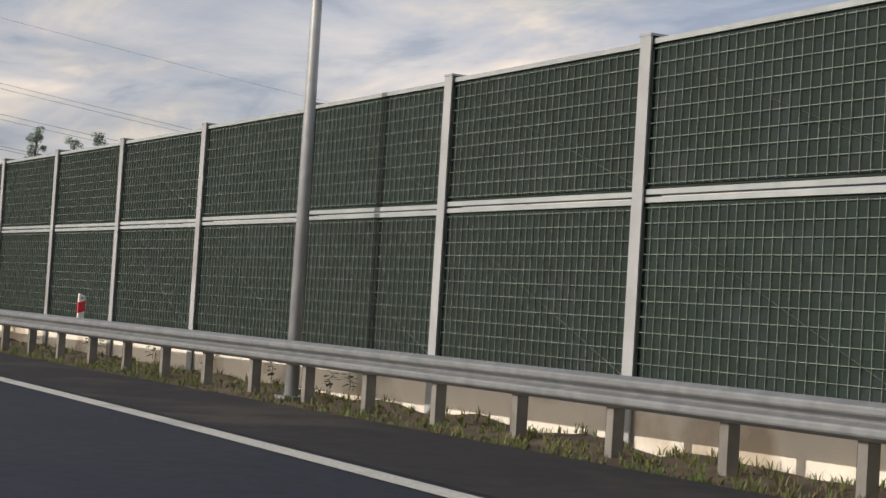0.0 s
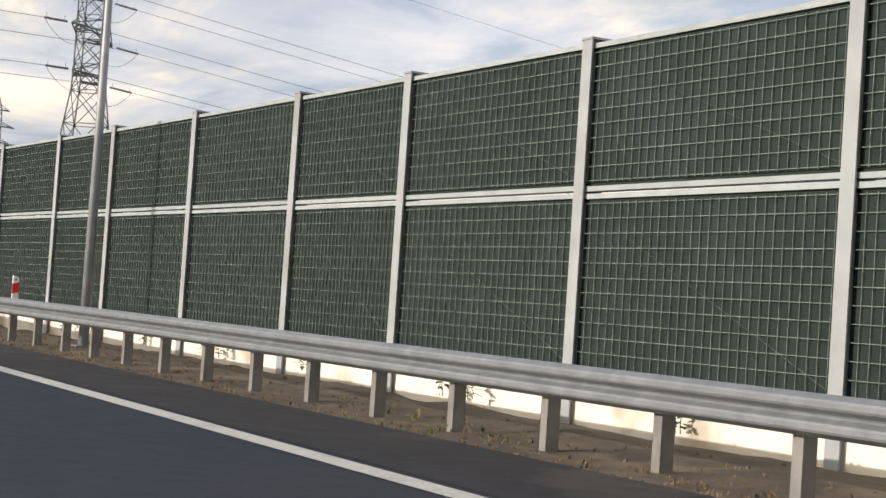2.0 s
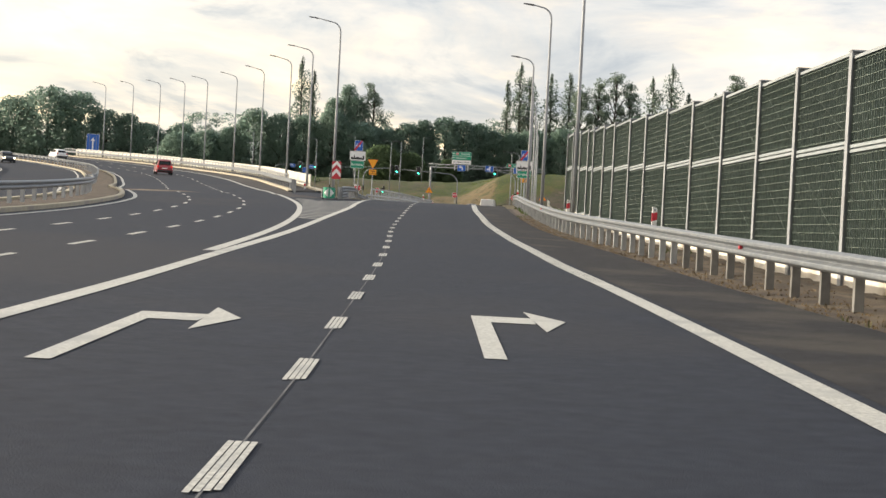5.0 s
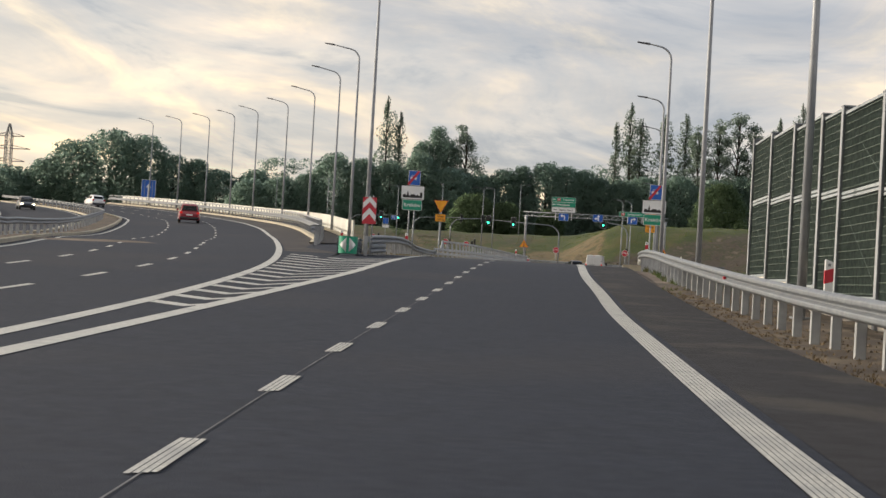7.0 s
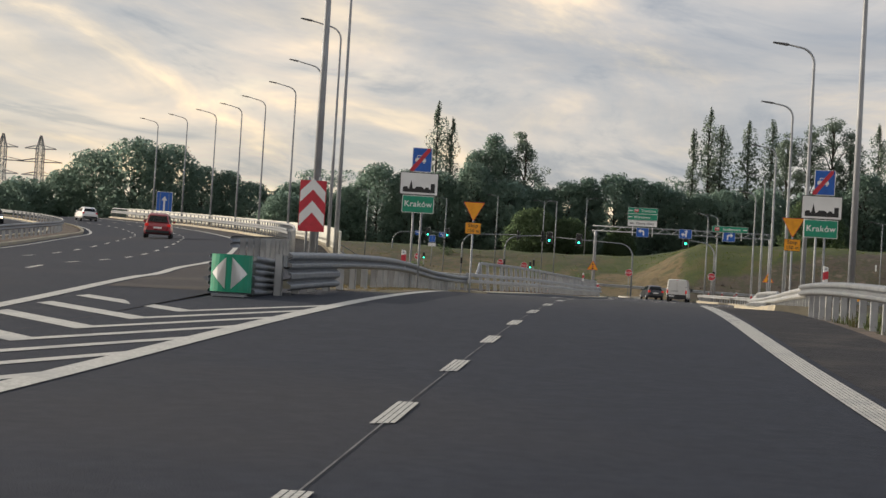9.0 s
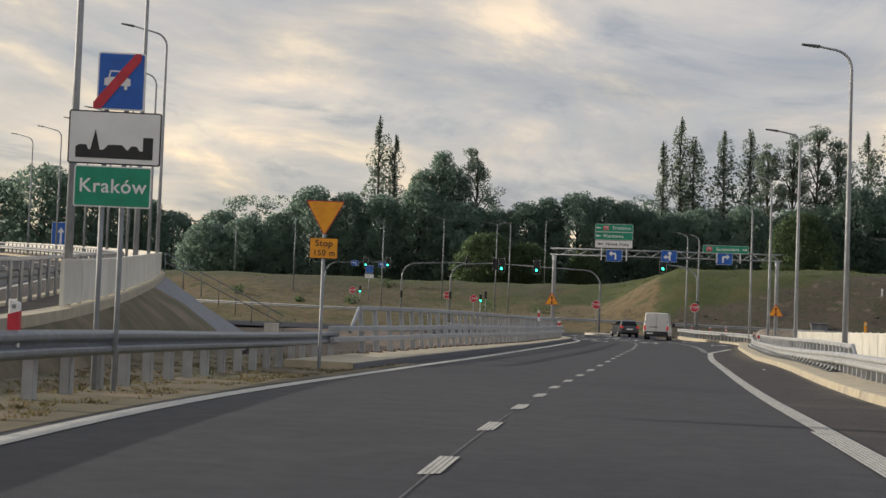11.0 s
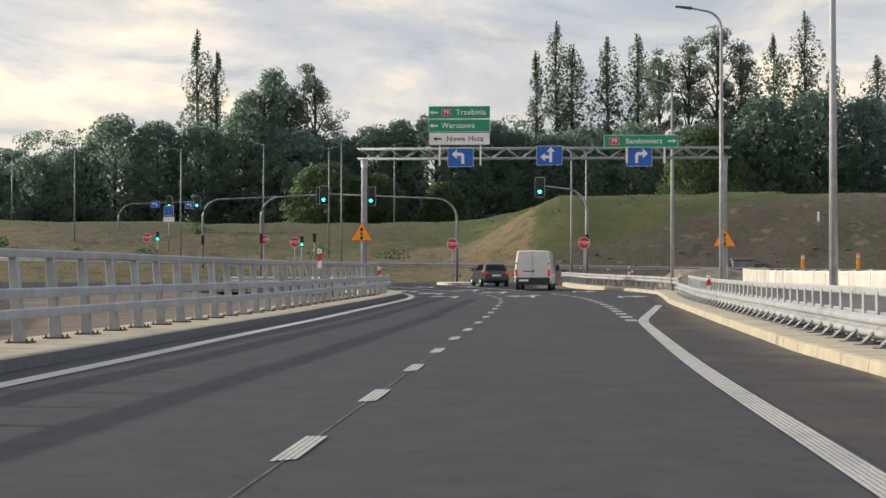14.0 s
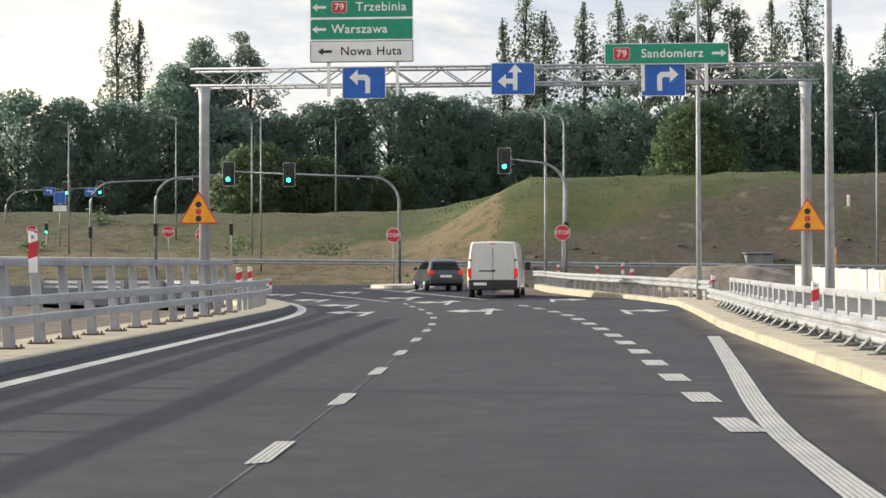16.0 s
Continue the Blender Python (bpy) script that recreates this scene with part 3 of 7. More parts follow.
# shoulder of the slip road, the junction plate and the far road
shoulder = strip("shoulder", steps(-60, 200, 2.5), lambda s: u_edge(s) + 0.25, lambda s: u_guard(s) - 0.7, 0.004, M_ASPHALT_WORN, 2)
sh_steps = steps(200, 292, 2.0)
deck_shoulder = strip("bridge_shoulder", sh_steps, lambda s: min(u_edge(min(s, 259)) + 0.2 + max(0.0, s - 261.4)*0.0925, u_kerb_r(s) - 0.7), lambda s: u_kerb_r(s) - 0.01, 0.004, M_ASPHALT_BROWN, 6)
dust = deck_shoulder.data.attributes.new("dust", 'FLOAT', 'POINT')   # blown sand gathers towards the kerb
dust.data.foreach_set("value", np.array([(k/6)**1.6*(0.35 + 0.65*ease((s - 232)/30)) for s in sh_steps for k in range(7)], dtype=np.float32))
br_n, br_l = M_ASPHALT_BROWN.node_tree.nodes, M_ASPHALT_BROWN.node_tree.links
br_in = br_n["Principled BSDF"].inputs["Base Color"]
br_at, br_tex, br_map, br_mix = (br_n.new("ShaderNode" + k) for k in ("Attribute", "TexNoise", "MapRange", "MixRGB"))
br_at.attribute_name = "dust"
br_tex.inputs["Scale"].default_value, br_tex.inputs["Detail"].default_value = 1.1, 8
br_l.new(br_n.new("ShaderNodeNewGeometry").outputs["Position"], br_tex.inputs["Vector"])
br_sum = br_n.new("ShaderNodeMath")
br_sum.operation = 'ADD'
br_l.new(br_at.outputs["Fac"], br_sum.inputs[0])
br_l.new(br_tex.outputs["Fac"], br_sum.inputs[1])
br_l.new(br_sum.outputs[0], br_map.inputs[0])
br_map.inputs[1].default_value, br_map.inputs[2].default_value = 0.72, 1.45
br_l.new(br_map.outputs[0], br_mix.inputs[0])
br_l.new(br_in.links[0].from_socket, br_mix.inputs[1])
br_mix.inputs[2].default_value = (0.150, 0.125, 0.092, 1)
br_l.new(br_mix.outputs[0], br_in)
tagged(deck_shoulder, "brownish asphalt shoulder between edge line and kerb", "shoulder", kind="structure")
main_margin = strip("main_shoulder", steps(186, 336, 2.5), lambda s: 2.0*ease((s - 184)/12) - 0.05, lambda s: max(d_edge(s) - 0.2, 2.0*ease((s - 184)/12)), 0.004, M_ASPHALT_BROWN, 2, main_at)
tagged(main_margin, "brownish asphalt margin between edge line and guardrail", "shoulder", kind="structure")
tagged(shoulder, "browner asphalt hard shoulder beside the guardrail", "shoulder", kind="structure")
junction = strip("junction", steps(292, 341, 2.5), lambda s: (-8.8 - 1.2*max(0, s - 296) if s < 306 else -75.0), lambda s: (4.2 if s < 306 else 4.2 - 0.55*(s - 306)) if s < 316 else (-1.3 + 0.0*(s - 316)), -0.012, M_ASPHALT, 12)
tagged(junction, "worn dark asphalt junction in front of the bank", "road", kind="structure")


# ---------------------------------------------------------------- road markings
def paint(name, stations, uc, width, label, place=at, z=0.008):
    ob = strip(name, stations, (lambda s: uc(s) - width/2), (lambda s: uc(s) + width/2), z, M_PAINT, 1, place)
    return tagged(ob, label, "road marking", kind="structure")


def patch(name, pts, label="white painted road arrow", z=0.008, place=at):
    """A flat painted polygon from (s, u) corners."""
    bm = bmesh.new()
    bm.faces.new([bm.verts.new(place(s, u, z)) for s, u in pts])
    bmesh.ops.triangulate(bm, faces=bm.faces)
    bmesh.ops.recalc_face_normals(bm, faces=bm.faces)
    if sum(f.normal.z for f in bm.faces) < 0:
        bmesh.ops.reverse_faces(bm, faces=bm.faces)
    ob = new(name, mesh_of(bm, name, M_PAINT))
    return tagged(ob, label, "road marking", kind="structure")


def ribbed(stations, uc, width, ribs, label, name="edge_line", z=0.009):
    """A painted line of parallel ribs with narrow gaps."""
    bm = bmesh.new()
    pitch = width/ribs
    for k in range(ribs):
        o = -width/2 + pitch*k
        row = [(bm.verts.new(at(s, uc(s) + o, z)), bm.verts.new(at(s, uc(s) + o + pitch*0.85, z))) for s in stations]
        for a, b in zip(row, row[1:]):
            f = bm.faces.new((a[0], a[1], b[1], b[0]))
            f.normal_update()
            if f.normal.z < 0:
                f.normal_flip()
    return tagged(new(name, mesh_of(bm, name, M_PAINT)), label, "road marking", kind="structure")


paint("edge_line", steps(-60, 120, 1.5), u_edge, 0.26, "continuous ribbed white edge line")
ribbed(steps(120, 204, 1.2), u_edge, 0.29, 7, "continuous ribbed white edge line")
u_bend = tab([(s, u_edge(s) + 0.03) for s in steps(196, 257, 3)] + [(258.9, 1.87), (262, 1.965), (264.75, 2.17), (269.86, 2.65), (278, 3.39), (279, 3.48)])
ribbed(steps(204, 278.6, 1.2), u_bend, 0.235, 6, "continuous ribbed white edge line turning towards the kerb")
patch("paint_mark", [(233.5, 2.86), (233.5, 2.93), (234.4, 2.93), (234.4, 2.86)], "small white paint mark on the shoulder")
def lane_dash(s0, s1, uc, label="short ribbed white lane dash"):
    """A dash of four ribs laid lengthways."""
    bm = bmesh.new()
    for k in range(4):
        o = -0.075 + 0.0385*k
        q = [(s0 + 0.03*k, o), (s0 + 0.03*k, o + 0.031), (s1, o + 0.031), (s1, o)]
        f = bm.faces.new([bm.verts.new(at(a, uc(a) + b, 0.009)) for a, b in q])
        f.normal_update()
        if f.normal.z < 0:
            f.normal_flip()
    tagged(new("lane_dash", mesh_of(bm, "lane_dash", M_PAINT)), label, "road marking", kind="structure")


dash_starts = []
for a, b, n in ((-60.0, 93.6, 37), (93.6, 137.0, 11), (137.0, 153.5, 4), (153.5, 197.6, 11), (197.6, 201.8, 1), (201.8, 222.6, 5), (222.6, 230.9, 2), (230.9, 255.6, 6), (255.6, 264.5, 2), (264.5, 280.8, 4)):
    dash_starts += [a + (b - a)*k/n for k in range(n)]
for s in dash_starts:
    lane_dash(s, s + 1.36, u_dash)
for s in (280.5, 283.7, 287.6, 291.1, 294.1, 296.9, 299.6):
    lane_dash(s, s + 1.2, u_dash)
# wide short dashes that part the turning lane, bending to the left
u_dot = tab([(261, 1.74), (274, 1.74), (280, 1.64), (284.5, 1.45), (290, 1.15), (294, 0.7), (300, -0.3)])
s = 262.15
while s < 298:
    ribbed([s, s + 1.15], u_dot, 0.29, 6, "wide short white guide dash", "wide_dash")
    s += 2.72
paint("left_edge_line", steps(105, 308, 1.5), u_left, 0.25, "continuous white line along the slip road")
s = 104.3
while s > 20:
    paint("wide_dash", [s - 1.15, s], u_left, 0.24, "wide white dash between slip road and main road")
    s -= 2.25
paint("main_edge_line", steps(124, 330, 2), lambda s: 0.0, 0.24, "white edge line of the main carriageway", off_main(d_edge))
for k, first in ((1, 57.5), (2, 61.2)):
    s = first
    while s < 322:
        paint("main_lane_dash", [s, s + 1.05, s + 2.1], lambda q: 0.0, 0.14, "white lane dash on the main carriageway", off_main(lambda q: d_edge(q) + k*0.97*lane_w(q)))
        s += 6.0
paint("main_edge_line", steps(60, 330, 2), lambda s: 0.0, 0.2, "white edge line beside the median", off_main(d_left))
# hatched gore: each stripe is a V open to the front
s = 151.8
while s < 180.5:
    uc = float(np.interp(s, [152, 159.6, 163.7, 167.3, 173.4, 177], [-4.45, -4.65, -4.84, -4.93, -5.24, -5.4]))
    ul, ur, w = u_bar(s + 1) - d_edge(s + 1) + 0.12, u_left(s + 2) - 0.1, 0.56
    for far, slope in ((ul, 1.07), (ur, 3.2)):
        e = abs(far - uc)*slope
        patch("gore_stripe", [(s, uc), (s + w, uc), (s + w + e, far), (s + e, far)] if far < uc else [(s + w, uc), (s, uc), (s + e, far), (s + w + e, far)], "white diagonal stripe in the painted gore", 0.006)
    s += 2.0


def bent_arrow(s0, u0, k=1.0):
    """A lane arrow bent to the right, on the road at its tail."""
    bm = bmesh.new()
    for quad in ([(0, -0.09), (0, 0.09), (3.6, 0.0), (4.35, -0.20)], [(4.35, -0.20), (3.6, 0.0), (3.6, 0.45), (4.35, 0.45)], [(2.75, 0.52), (5.25, 0.38), (4.1, 0.78)]):
        f = bm.faces.new([bm.verts.new(at(s0 + a*k, u0 + b*k, 0.008)) for a, b in quad])
        f.normal_update()
        if f.normal.z < 0:
            f.normal_flip()
    tagged(new("lane_arrow", mesh_of(bm, "lane_arrow", M_PAINT)), "white arrow bent to the right painted on asphalt", "road marking", kind="structure")


bent_arrow(86.7, 0.80)
bent_arrow(107.5, 0.05)
bent_arrow(105.9, -3.08)
bent_arrow(85.5, -2.85)
bent_arrow(62.5, 1.95)
bent_arrow(37.2, 2.68)


def turn_arrow(s0, u0, side, ahead=False):
    w, r = 0.16, side
    patch("lane_arrow", [(s0, u0 - w/2), (s0, u0 + w/2), (s0 + 3.4, u0 + w/2), (s0 + 3.4, u0 - w/2)], "white lane arrow stem on the junction approach", 0.012)
    patch("lane_arrow", [(s0 + 2.3, u0), (s0 + 3.0, u0), (s0 + 3.3, u0 + 0.62*r), (s0 + 4.1, u0 + 0.62*r), (s0 + 2.9, u0 + 1.25*r), (s0 + 1.6, u0 + 0.62*r), (s0 + 2.4, u0 + 0.62*r)], "white lane arrow head turning aside", 0.010)
    if ahead:
        patch("lane_arrow", [(s0 + 3.4, u0 - 0.38), (s0 + 3.4, u0 + 0.38), (s0 + 5.0, u0)], "white lane arrow head pointing ahead", 0.012)


turn_arrow(289.5, -4.1, -1)
turn_arrow(296.1, -5.2, -1)
turn_arrow(302.4, -6.9, -1)
turn_arrow(310.6, -9.3, -1)
turn_arrow(304.5, -4.0, -1, True)
turn_arrow(314.6, -7.0, -1)
patch("junction_line", [(318.5, -9.78), (318.5, -9.62), (302.7, -4.39), (302.7, -4.55)], "thin white guide line across the junction")
patch("junction_line", [(327.8, -8.0), (327.8, -7.8), (305.4, -1.25), (305.4, -1.45)], "white line leading round the traffic island")
patch("junction_line", [(334.0, -4.7), (334.0, -4.4), (318.0, -5.0), (318.0, -5.2)], "white line leading round the traffic island")
turn_arrow(290.5, -0.9, -1, True)
turn_arrow(299.0, -2.4, -1, True)
turn_arrow(290.5, 2.75, 1)
turn_arrow(302.0, 1.0, 1)


# ---------------------------------------------------------------- noise barrier
def absorber(w, h):
    """A ribbed green absorber slab, local x along the wall, y towards the road (negative)."""
    bm = bmesh.new()
    box(bm, -w/2, w/2, -0.045, 0.06, 0, h)
    return bm


def wire_grid(w, h, cols, rows):
    """Welded wire grid held in front of the slab."""
    bm = bmesh.new()
    last = None
    for i in range(cols + 1):
        x = -w/2 + 0.03 + (w - 0.06)*i/cols
        vs = [v for v in box(bm, x - 0.0023, x + 0.0023, -0.070, -0.046, 0.03, h - 0.03) if v.co.z < 0.1]
        near, far = (sorted((v for v in vs if (v.co.x > x) == side), key=lambda v: v.co.y) for side in (False, True))
        if last:                                    # the bars hang on one strip along the foot
            bm.faces.new((last[0], near[0], near[1], last[1]))
        last = far
    low = None
    for j in range(rows + 1):
        z = 0.05 + (h - 0.1)*j/rows
        vs = [v for v in box(bm, -w/2, w/2, -0.077, -0.070, z - 0.003, z + 0.003) if v.co.x < 0]
        under, over = (sorted((v for v in vs if (v.co.z > z) == side), key=lambda v: v.co.y) for side in (False, True))
        if low:                                     # and the rungs on one strip down the side
            bm.faces.new((low[0], under[0], under[1], low[1]))
        low = over
    bm.faces.new((last[0], last[1], low[1]))
    return bm


BAY = 4.0
# bays are 4 m, with a narrow one here and there
NARROW = {16: 3.37, 21: 3.34, 24: 3.27, 28: 3.85, 30: 3.2, 32: 3.86, 34: 3.88, 35: 3.86, 36: 3.5, 38: 3.78, 39: 3.39, 44: 3.5, 46: 3.1, 47: 3.5, 48: 2.1, 49: 3.4, 50: 3.5, 51: 3.4}
POST_S = [14.33 - 4.03*9]
for k in range(1, 52):
    POST_S.append(POST_S[-1] + NARROW.get(k, 4.03))
bm = bmesh.new()                                    # an H-section post with a cap plate
for x0, x1, y0, y1 in ((-0.09, 0.09, -0.135, -0.115), (-0.09, 0.09, 0.095, 0.115), (-0.012, 0.012, -0.115, 0.095)):
    box(bm, x0, x1, y0, y1, -0.4, 4.22)
box(bm, -0.1, 0.1, -0.145, 0.125, 4.22, 4.245)
me_post = mesh_of(bm, "post", M_POSTW)
W = BAY - 0.03
me_upper = mesh_of(absorber(W, 1.50), "upper_panel", M_GREEN)
me_lower = mesh_of(absorber(W, 1.86), "lower_panel", M_GREEN)
me_wire_u = mesh_of(wire_grid(W, 1.50, 30, 9), "wire_grid", M_MESH)
me_wire_l = mesh_of(wire_grid(W, 1.86, 30, 11), "wire_grid", M_MESH)
bm = bmesh.new()
box(bm, -W/2, W/2, -0.085, 0.07, 0, 0.055)
me_rail = mesh_of(bm, "frame_rail", M_FRAME)
bm = bmesh.new()
vs = box(bm, -W/2, W/2, -0.06, 0.07, -0.5, 0.56)
me_plinth = mesh_of(bm, "plinth_slab", M_PLINTH)
barrier = thing("noise_barrier", Matrix.Identity(4), "tall green noise barrier with pale posts on a cream plinth", "noise barrier", kind="structure")
for i, s in enumerate(POST_S):
    p = at(s, u_wall(s), wall_dz(s))
    nxt = POST_S[i + 1] if i + 1 < len(POST_S) else None
    q = at(nxt, u_wall(nxt), wall_dz(nxt)) if nxt else p + Vector((*heading(s), 0))*BAY
    ang = math.degrees(math.atan2(q.y - p.y, q.x - p.x))
    part("post", me_post, None, barrier, m=pose(p.x, p.y, p.z, 0, 0, ang + 180))
    if nxt:
        c = (p + q)/2
        fit = Matrix.Diagonal((math.hypot(q.x - p.x, q.y - p.y)/BAY, 1, 1, 1))
        for name, me, z in (("plinth_slab", me_plinth, 0), ("lower_panel", me_lower, 0.62), ("upper_panel", me_upper, 2.63), ("wire_grid", me_wire_l, 0.62), ("wire_grid", me_wire_u, 2.63), ("frame_rail", me_rail, 0.565), ("frame_rail", me_rail, 2.482), ("frame_rail", me_rail, 2.565), ("frame_rail", me_rail, 4.13)):
            part(name, me, None, barrier, m=pose(c.x, c.y, c.z + z, 0, 0, ang + 180) @ fit)


# ---------------------------------------------------------------- guardrails
W_BEAM = [(0.0, 0.155), (-0.012, 0.15), (-0.075, 0.118), (-0.083, 0.10), (-0.083, 0.065), (-0.075, 0.047), (-0.012, 0.014), (-0.002, 0.0), (-0.012, -0.014), (-0.075, -0.047), (-0.083, -0.065), (-0.083, -0.10), (-0.075, -0.118), (-0.012, -0.15), (0.0, -0.155)]


def w_beam(bm, frames, side=1, z=0.60, thick=0.004):
    prof = [(a*side, b + z) for a, b in W_BEAM]
    prof += [((a + thick*1.4)*side, b + z) for a, b in reversed(W_BEAM)]
    sweep(bm, frames, prof, True)


bm = bmesh.new()                                    # C-section post with a spacer
for x0, x1, y0, y1 in ((0.0, 0.006, -0.06, 0.06), (0.0, 0.13, -0.06, -0.054), (0.0, 0.13, 0.054, 0.06), (0.124, 0.13, -0.06, -0.03), (0.124, 0.13, 0.03, 0.06)):
    box(bm, x0, x1, y0, y1, -0.5, 0.71)
me_gpost = mesh_of(bm, "post", M_FOOT)
me_gpale = me_gpost.copy()
me_gpale.materials[0] = M_SUNLIT
bm = bmesh.new()
box(bm, -0.075, 0.0, -0.05, 0.05, 0.49, 0.70)
me_block = mesh_of(bevelled(bm, 0.012), "spacer", M_GALV_DULL)
bm = bmesh.new()
tube(bm, [(-0.081, 0, 0.60), (-0.064, 0, 0.60)], 0.019, 6)
me_bolt = mesh_of(bm, "bolt", M_FOOT)


def guardrail(name, label, s0, s1, u, post_step, side=1, place=at, z=0.60, seg=1.0, along=None, steel=M_GALV):
    """A W-beam on C posts; side 1: traffic runs on its left."""
    g = thing(name, Matrix.Identity(4), label, "guardrail", kind="structure")
    bm = bmesh.new()
    frames = [(place(s, u(s)), right_of(s)) for s in steps(s0, s1, seg)]
    w_beam(bm, frames, side, z)
    part("w_beam", bm, steel, g)
    for s in along or steps(s0, s1, post_step):
        h = heading(s)
        p = place(s, u(s))
        ang = math.degrees(math.atan2(-h[0], h[1])) + (0 if side > 0 else 180)
        part("post", me_gpale if s > 130 else me_gpost, None, g, m=pose(p.x, p.y, p.z + z - 0.60, 0, 0, ang) @ pose(0.075, 0, 0))
        part("spacer", me_block, None, g, m=pose(p.x, p.y, p.z + z - 0.60, 0, 0, ang) @ pose(0.075, 0, 0))
        part("bolt", me_bolt, None, g, m=pose(p.x, p.y, p.z + z - 0.60, 0, 0, ang) @ pose(0.075, 0, 0))
    return g


feet = [-37.3]                                      # post stations: closer and wider stretches follow one another
while feet[-1] < 202:
    q = feet[-1]
    feet.append(q + (1.585 if q < 65 else 1.77 if q < 72 else 1.95 if q < 84 else 1.87 if q < 95 else 1.585 if q < 120 else 1.5))
guardrail("guardrail", "galvanised steel guardrail along the noise barrier", -40.89, 204.0, u_guard, 1.58, along=feet)


# ---------------------------------------------------------------- street lamps
M_HOUSING = material("lamp_housing", (0.10, 0.10, 0.11), 0.5)


def street_lamp(height=10.0, reach=1.0, steel=M_RAILING):
    """A tapered pole with a tight bend and an arm that rises to a thin flat head."""
    lamp = thing("street_lamp", Matrix.Identity(4), "tall tapered galvanised street lamp with a curved arm", "street lamp", "street lamps")
    bm = bmesh.new()
    tilt = math.radians(12)
    top = height - 0.6 - reach*math.tan(tilt)
    pts = [(0, 0, -0.1), (0, 0, top*0.5), (0, 0, top)]
    rad = [0.095, 0.075, 0.052]
    for k in range(1, 8):
        a = (math.pi/2 - tilt)*k/7
        pts.append((-0.6*(1 - math.cos(a)), 0, top + 0.6*math.sin(a)))
        rad.append(0.052 - 0.002*k)
    x, z = pts[-1][0], pts[-1][2]
    end = z + (reach + x)*math.tan(tilt)
    pts.append((-reach, 0, end))
    rad.append(0.033)
    tube(bm, pts, rad, 10)
    part("pole", bm, steel, lamp, smooth=True)
    bm = bmesh.new()
    box(bm, -0.17, 0.17, -0.17, 0.17, -0.02, 0.02)
    part("base_plate", bm, M_GALV_DULL, lamp)
    bm = bmesh.new()
    vs = box(bm, -0.52, 0.04, -0.11, 0.11, -0.045, 0.035)
    for v in vs:
        if v.co.x < -0.3 and v.co.z > 0:
            v.co.z -= 0.04
    bevelled(bm, 0.015)
    part("luminaire", bm, M_HOUSING, lamp, "flat dark led head", m=pose(-reach, 0, end, 0, 9, 0))
    return lamp


lamp_a = street_lamp()
lamp_a.matrix_basis = stand(20.2, u_wall(20.2) - 1.15)
for s in (-3.7, 44.2, 67.2, 90.2, 113.6):
    copy_thing(lamp_a, stand(s, u_wall(s) - 1.15))
street_lamp(12.3).matrix_basis = stand(159.4, 5.62)
street_lamp(11.1).matrix_basis = stand(179.3, 5.72)
for s, u in ((199.6, 5.45), (219.0, 5.4), (236.5, 5.4), (257.4, 5.45), (278.5, 5.5), (298.7, 5.4), (339.5, 1.3), (341.5, 2.4)):
    copy_thing(lamp_a, stand(s, u))
lamp_b = street_lamp(11.2, 1.5, M_RAILING)
lamp_b.matrix_basis = Matrix.Translation(main_at(218.0, 0.1)) @ pose(0, 0, 0, 0, 0, 12)
copy_thing(lamp_b, Matrix.Translation(main_at(194.2, -0.62)) @ pose(0, 0, 0, 0, 0, 12))
for s in (234.3, 254.2, 270.3, 284.9, 295.0, 305.2, 315.0, 325.0):
    copy_thing(lamp_b, Matrix.Translation(main_at(s, 0.1)) @ pose(0, 0, 0, 0, 0, math.degrees(math.atan2(-heading(s)[0], heading(s)[1])) + (14 if s < 230 else 24)))


# ---------------------------------------------------------------- bridge kerbs and parapets
KERB_L = [(0.0, -0.05), (-0.02, 0.145), (-0.06, 0.16), (-1.55, 0.165), (-1.6, 0.05), (-1.6, -0.9), (0.0, -0.9)]


def slab_run(name, s0, s1, u, profile, mat, label, unit, parent=None):
    """Kerb units laid end to end, with open joints."""
    base = thing(name, Matrix.Identity(4), label, "kerb", kind="structure")
    for s in steps(s0, s1, unit)[:-1]:
        bm = bmesh.new()
        sweep(bm, [(at(q, u(q)), right_of(q)) for q in (s + 0.012, s + unit/2, s + unit - 0.012)], profile, True)
        bmesh.ops.recalc_face_normals(bm, faces=bm.faces)
        part("kerb_stone", bm, mat, base)
    return base


slab_run("bridge_kerb", 220.5, 302, u_kerb_l, KERB_L, M_KERB, "pale concrete bridge kerb with a dark granite face", 1.48)
bm = bmesh.new()
sweep(bm, [(at(q, u_kerb_l(q)), right_of(q)) for q in steps(220.5, 302, 1.48)], [(0.012, -0.05), (0.012, 0.14), (-0.004, 0.14), (-0.004, -0.05)], True)
bmesh.ops.recalc_face_normals(bm, faces=bm.faces)
tagged(new("kerb_face", mesh_of(bm, "kerb_face", material("grey_granite_kerb", (0.13, 0.14, 0.155), 0.7, second=(0.10, 0.105, 0.115), scale=12, bump=0.3))), "dark grey granite kerb face along the bridge", "kerb", kind="structure")
slab_run("bridge_kerb", 203, 302, u_kerb_r, [(-a, b) for a, b in KERB_L], M_KERB, "sunlit cream concrete kerb beside the slip road", 1.5)

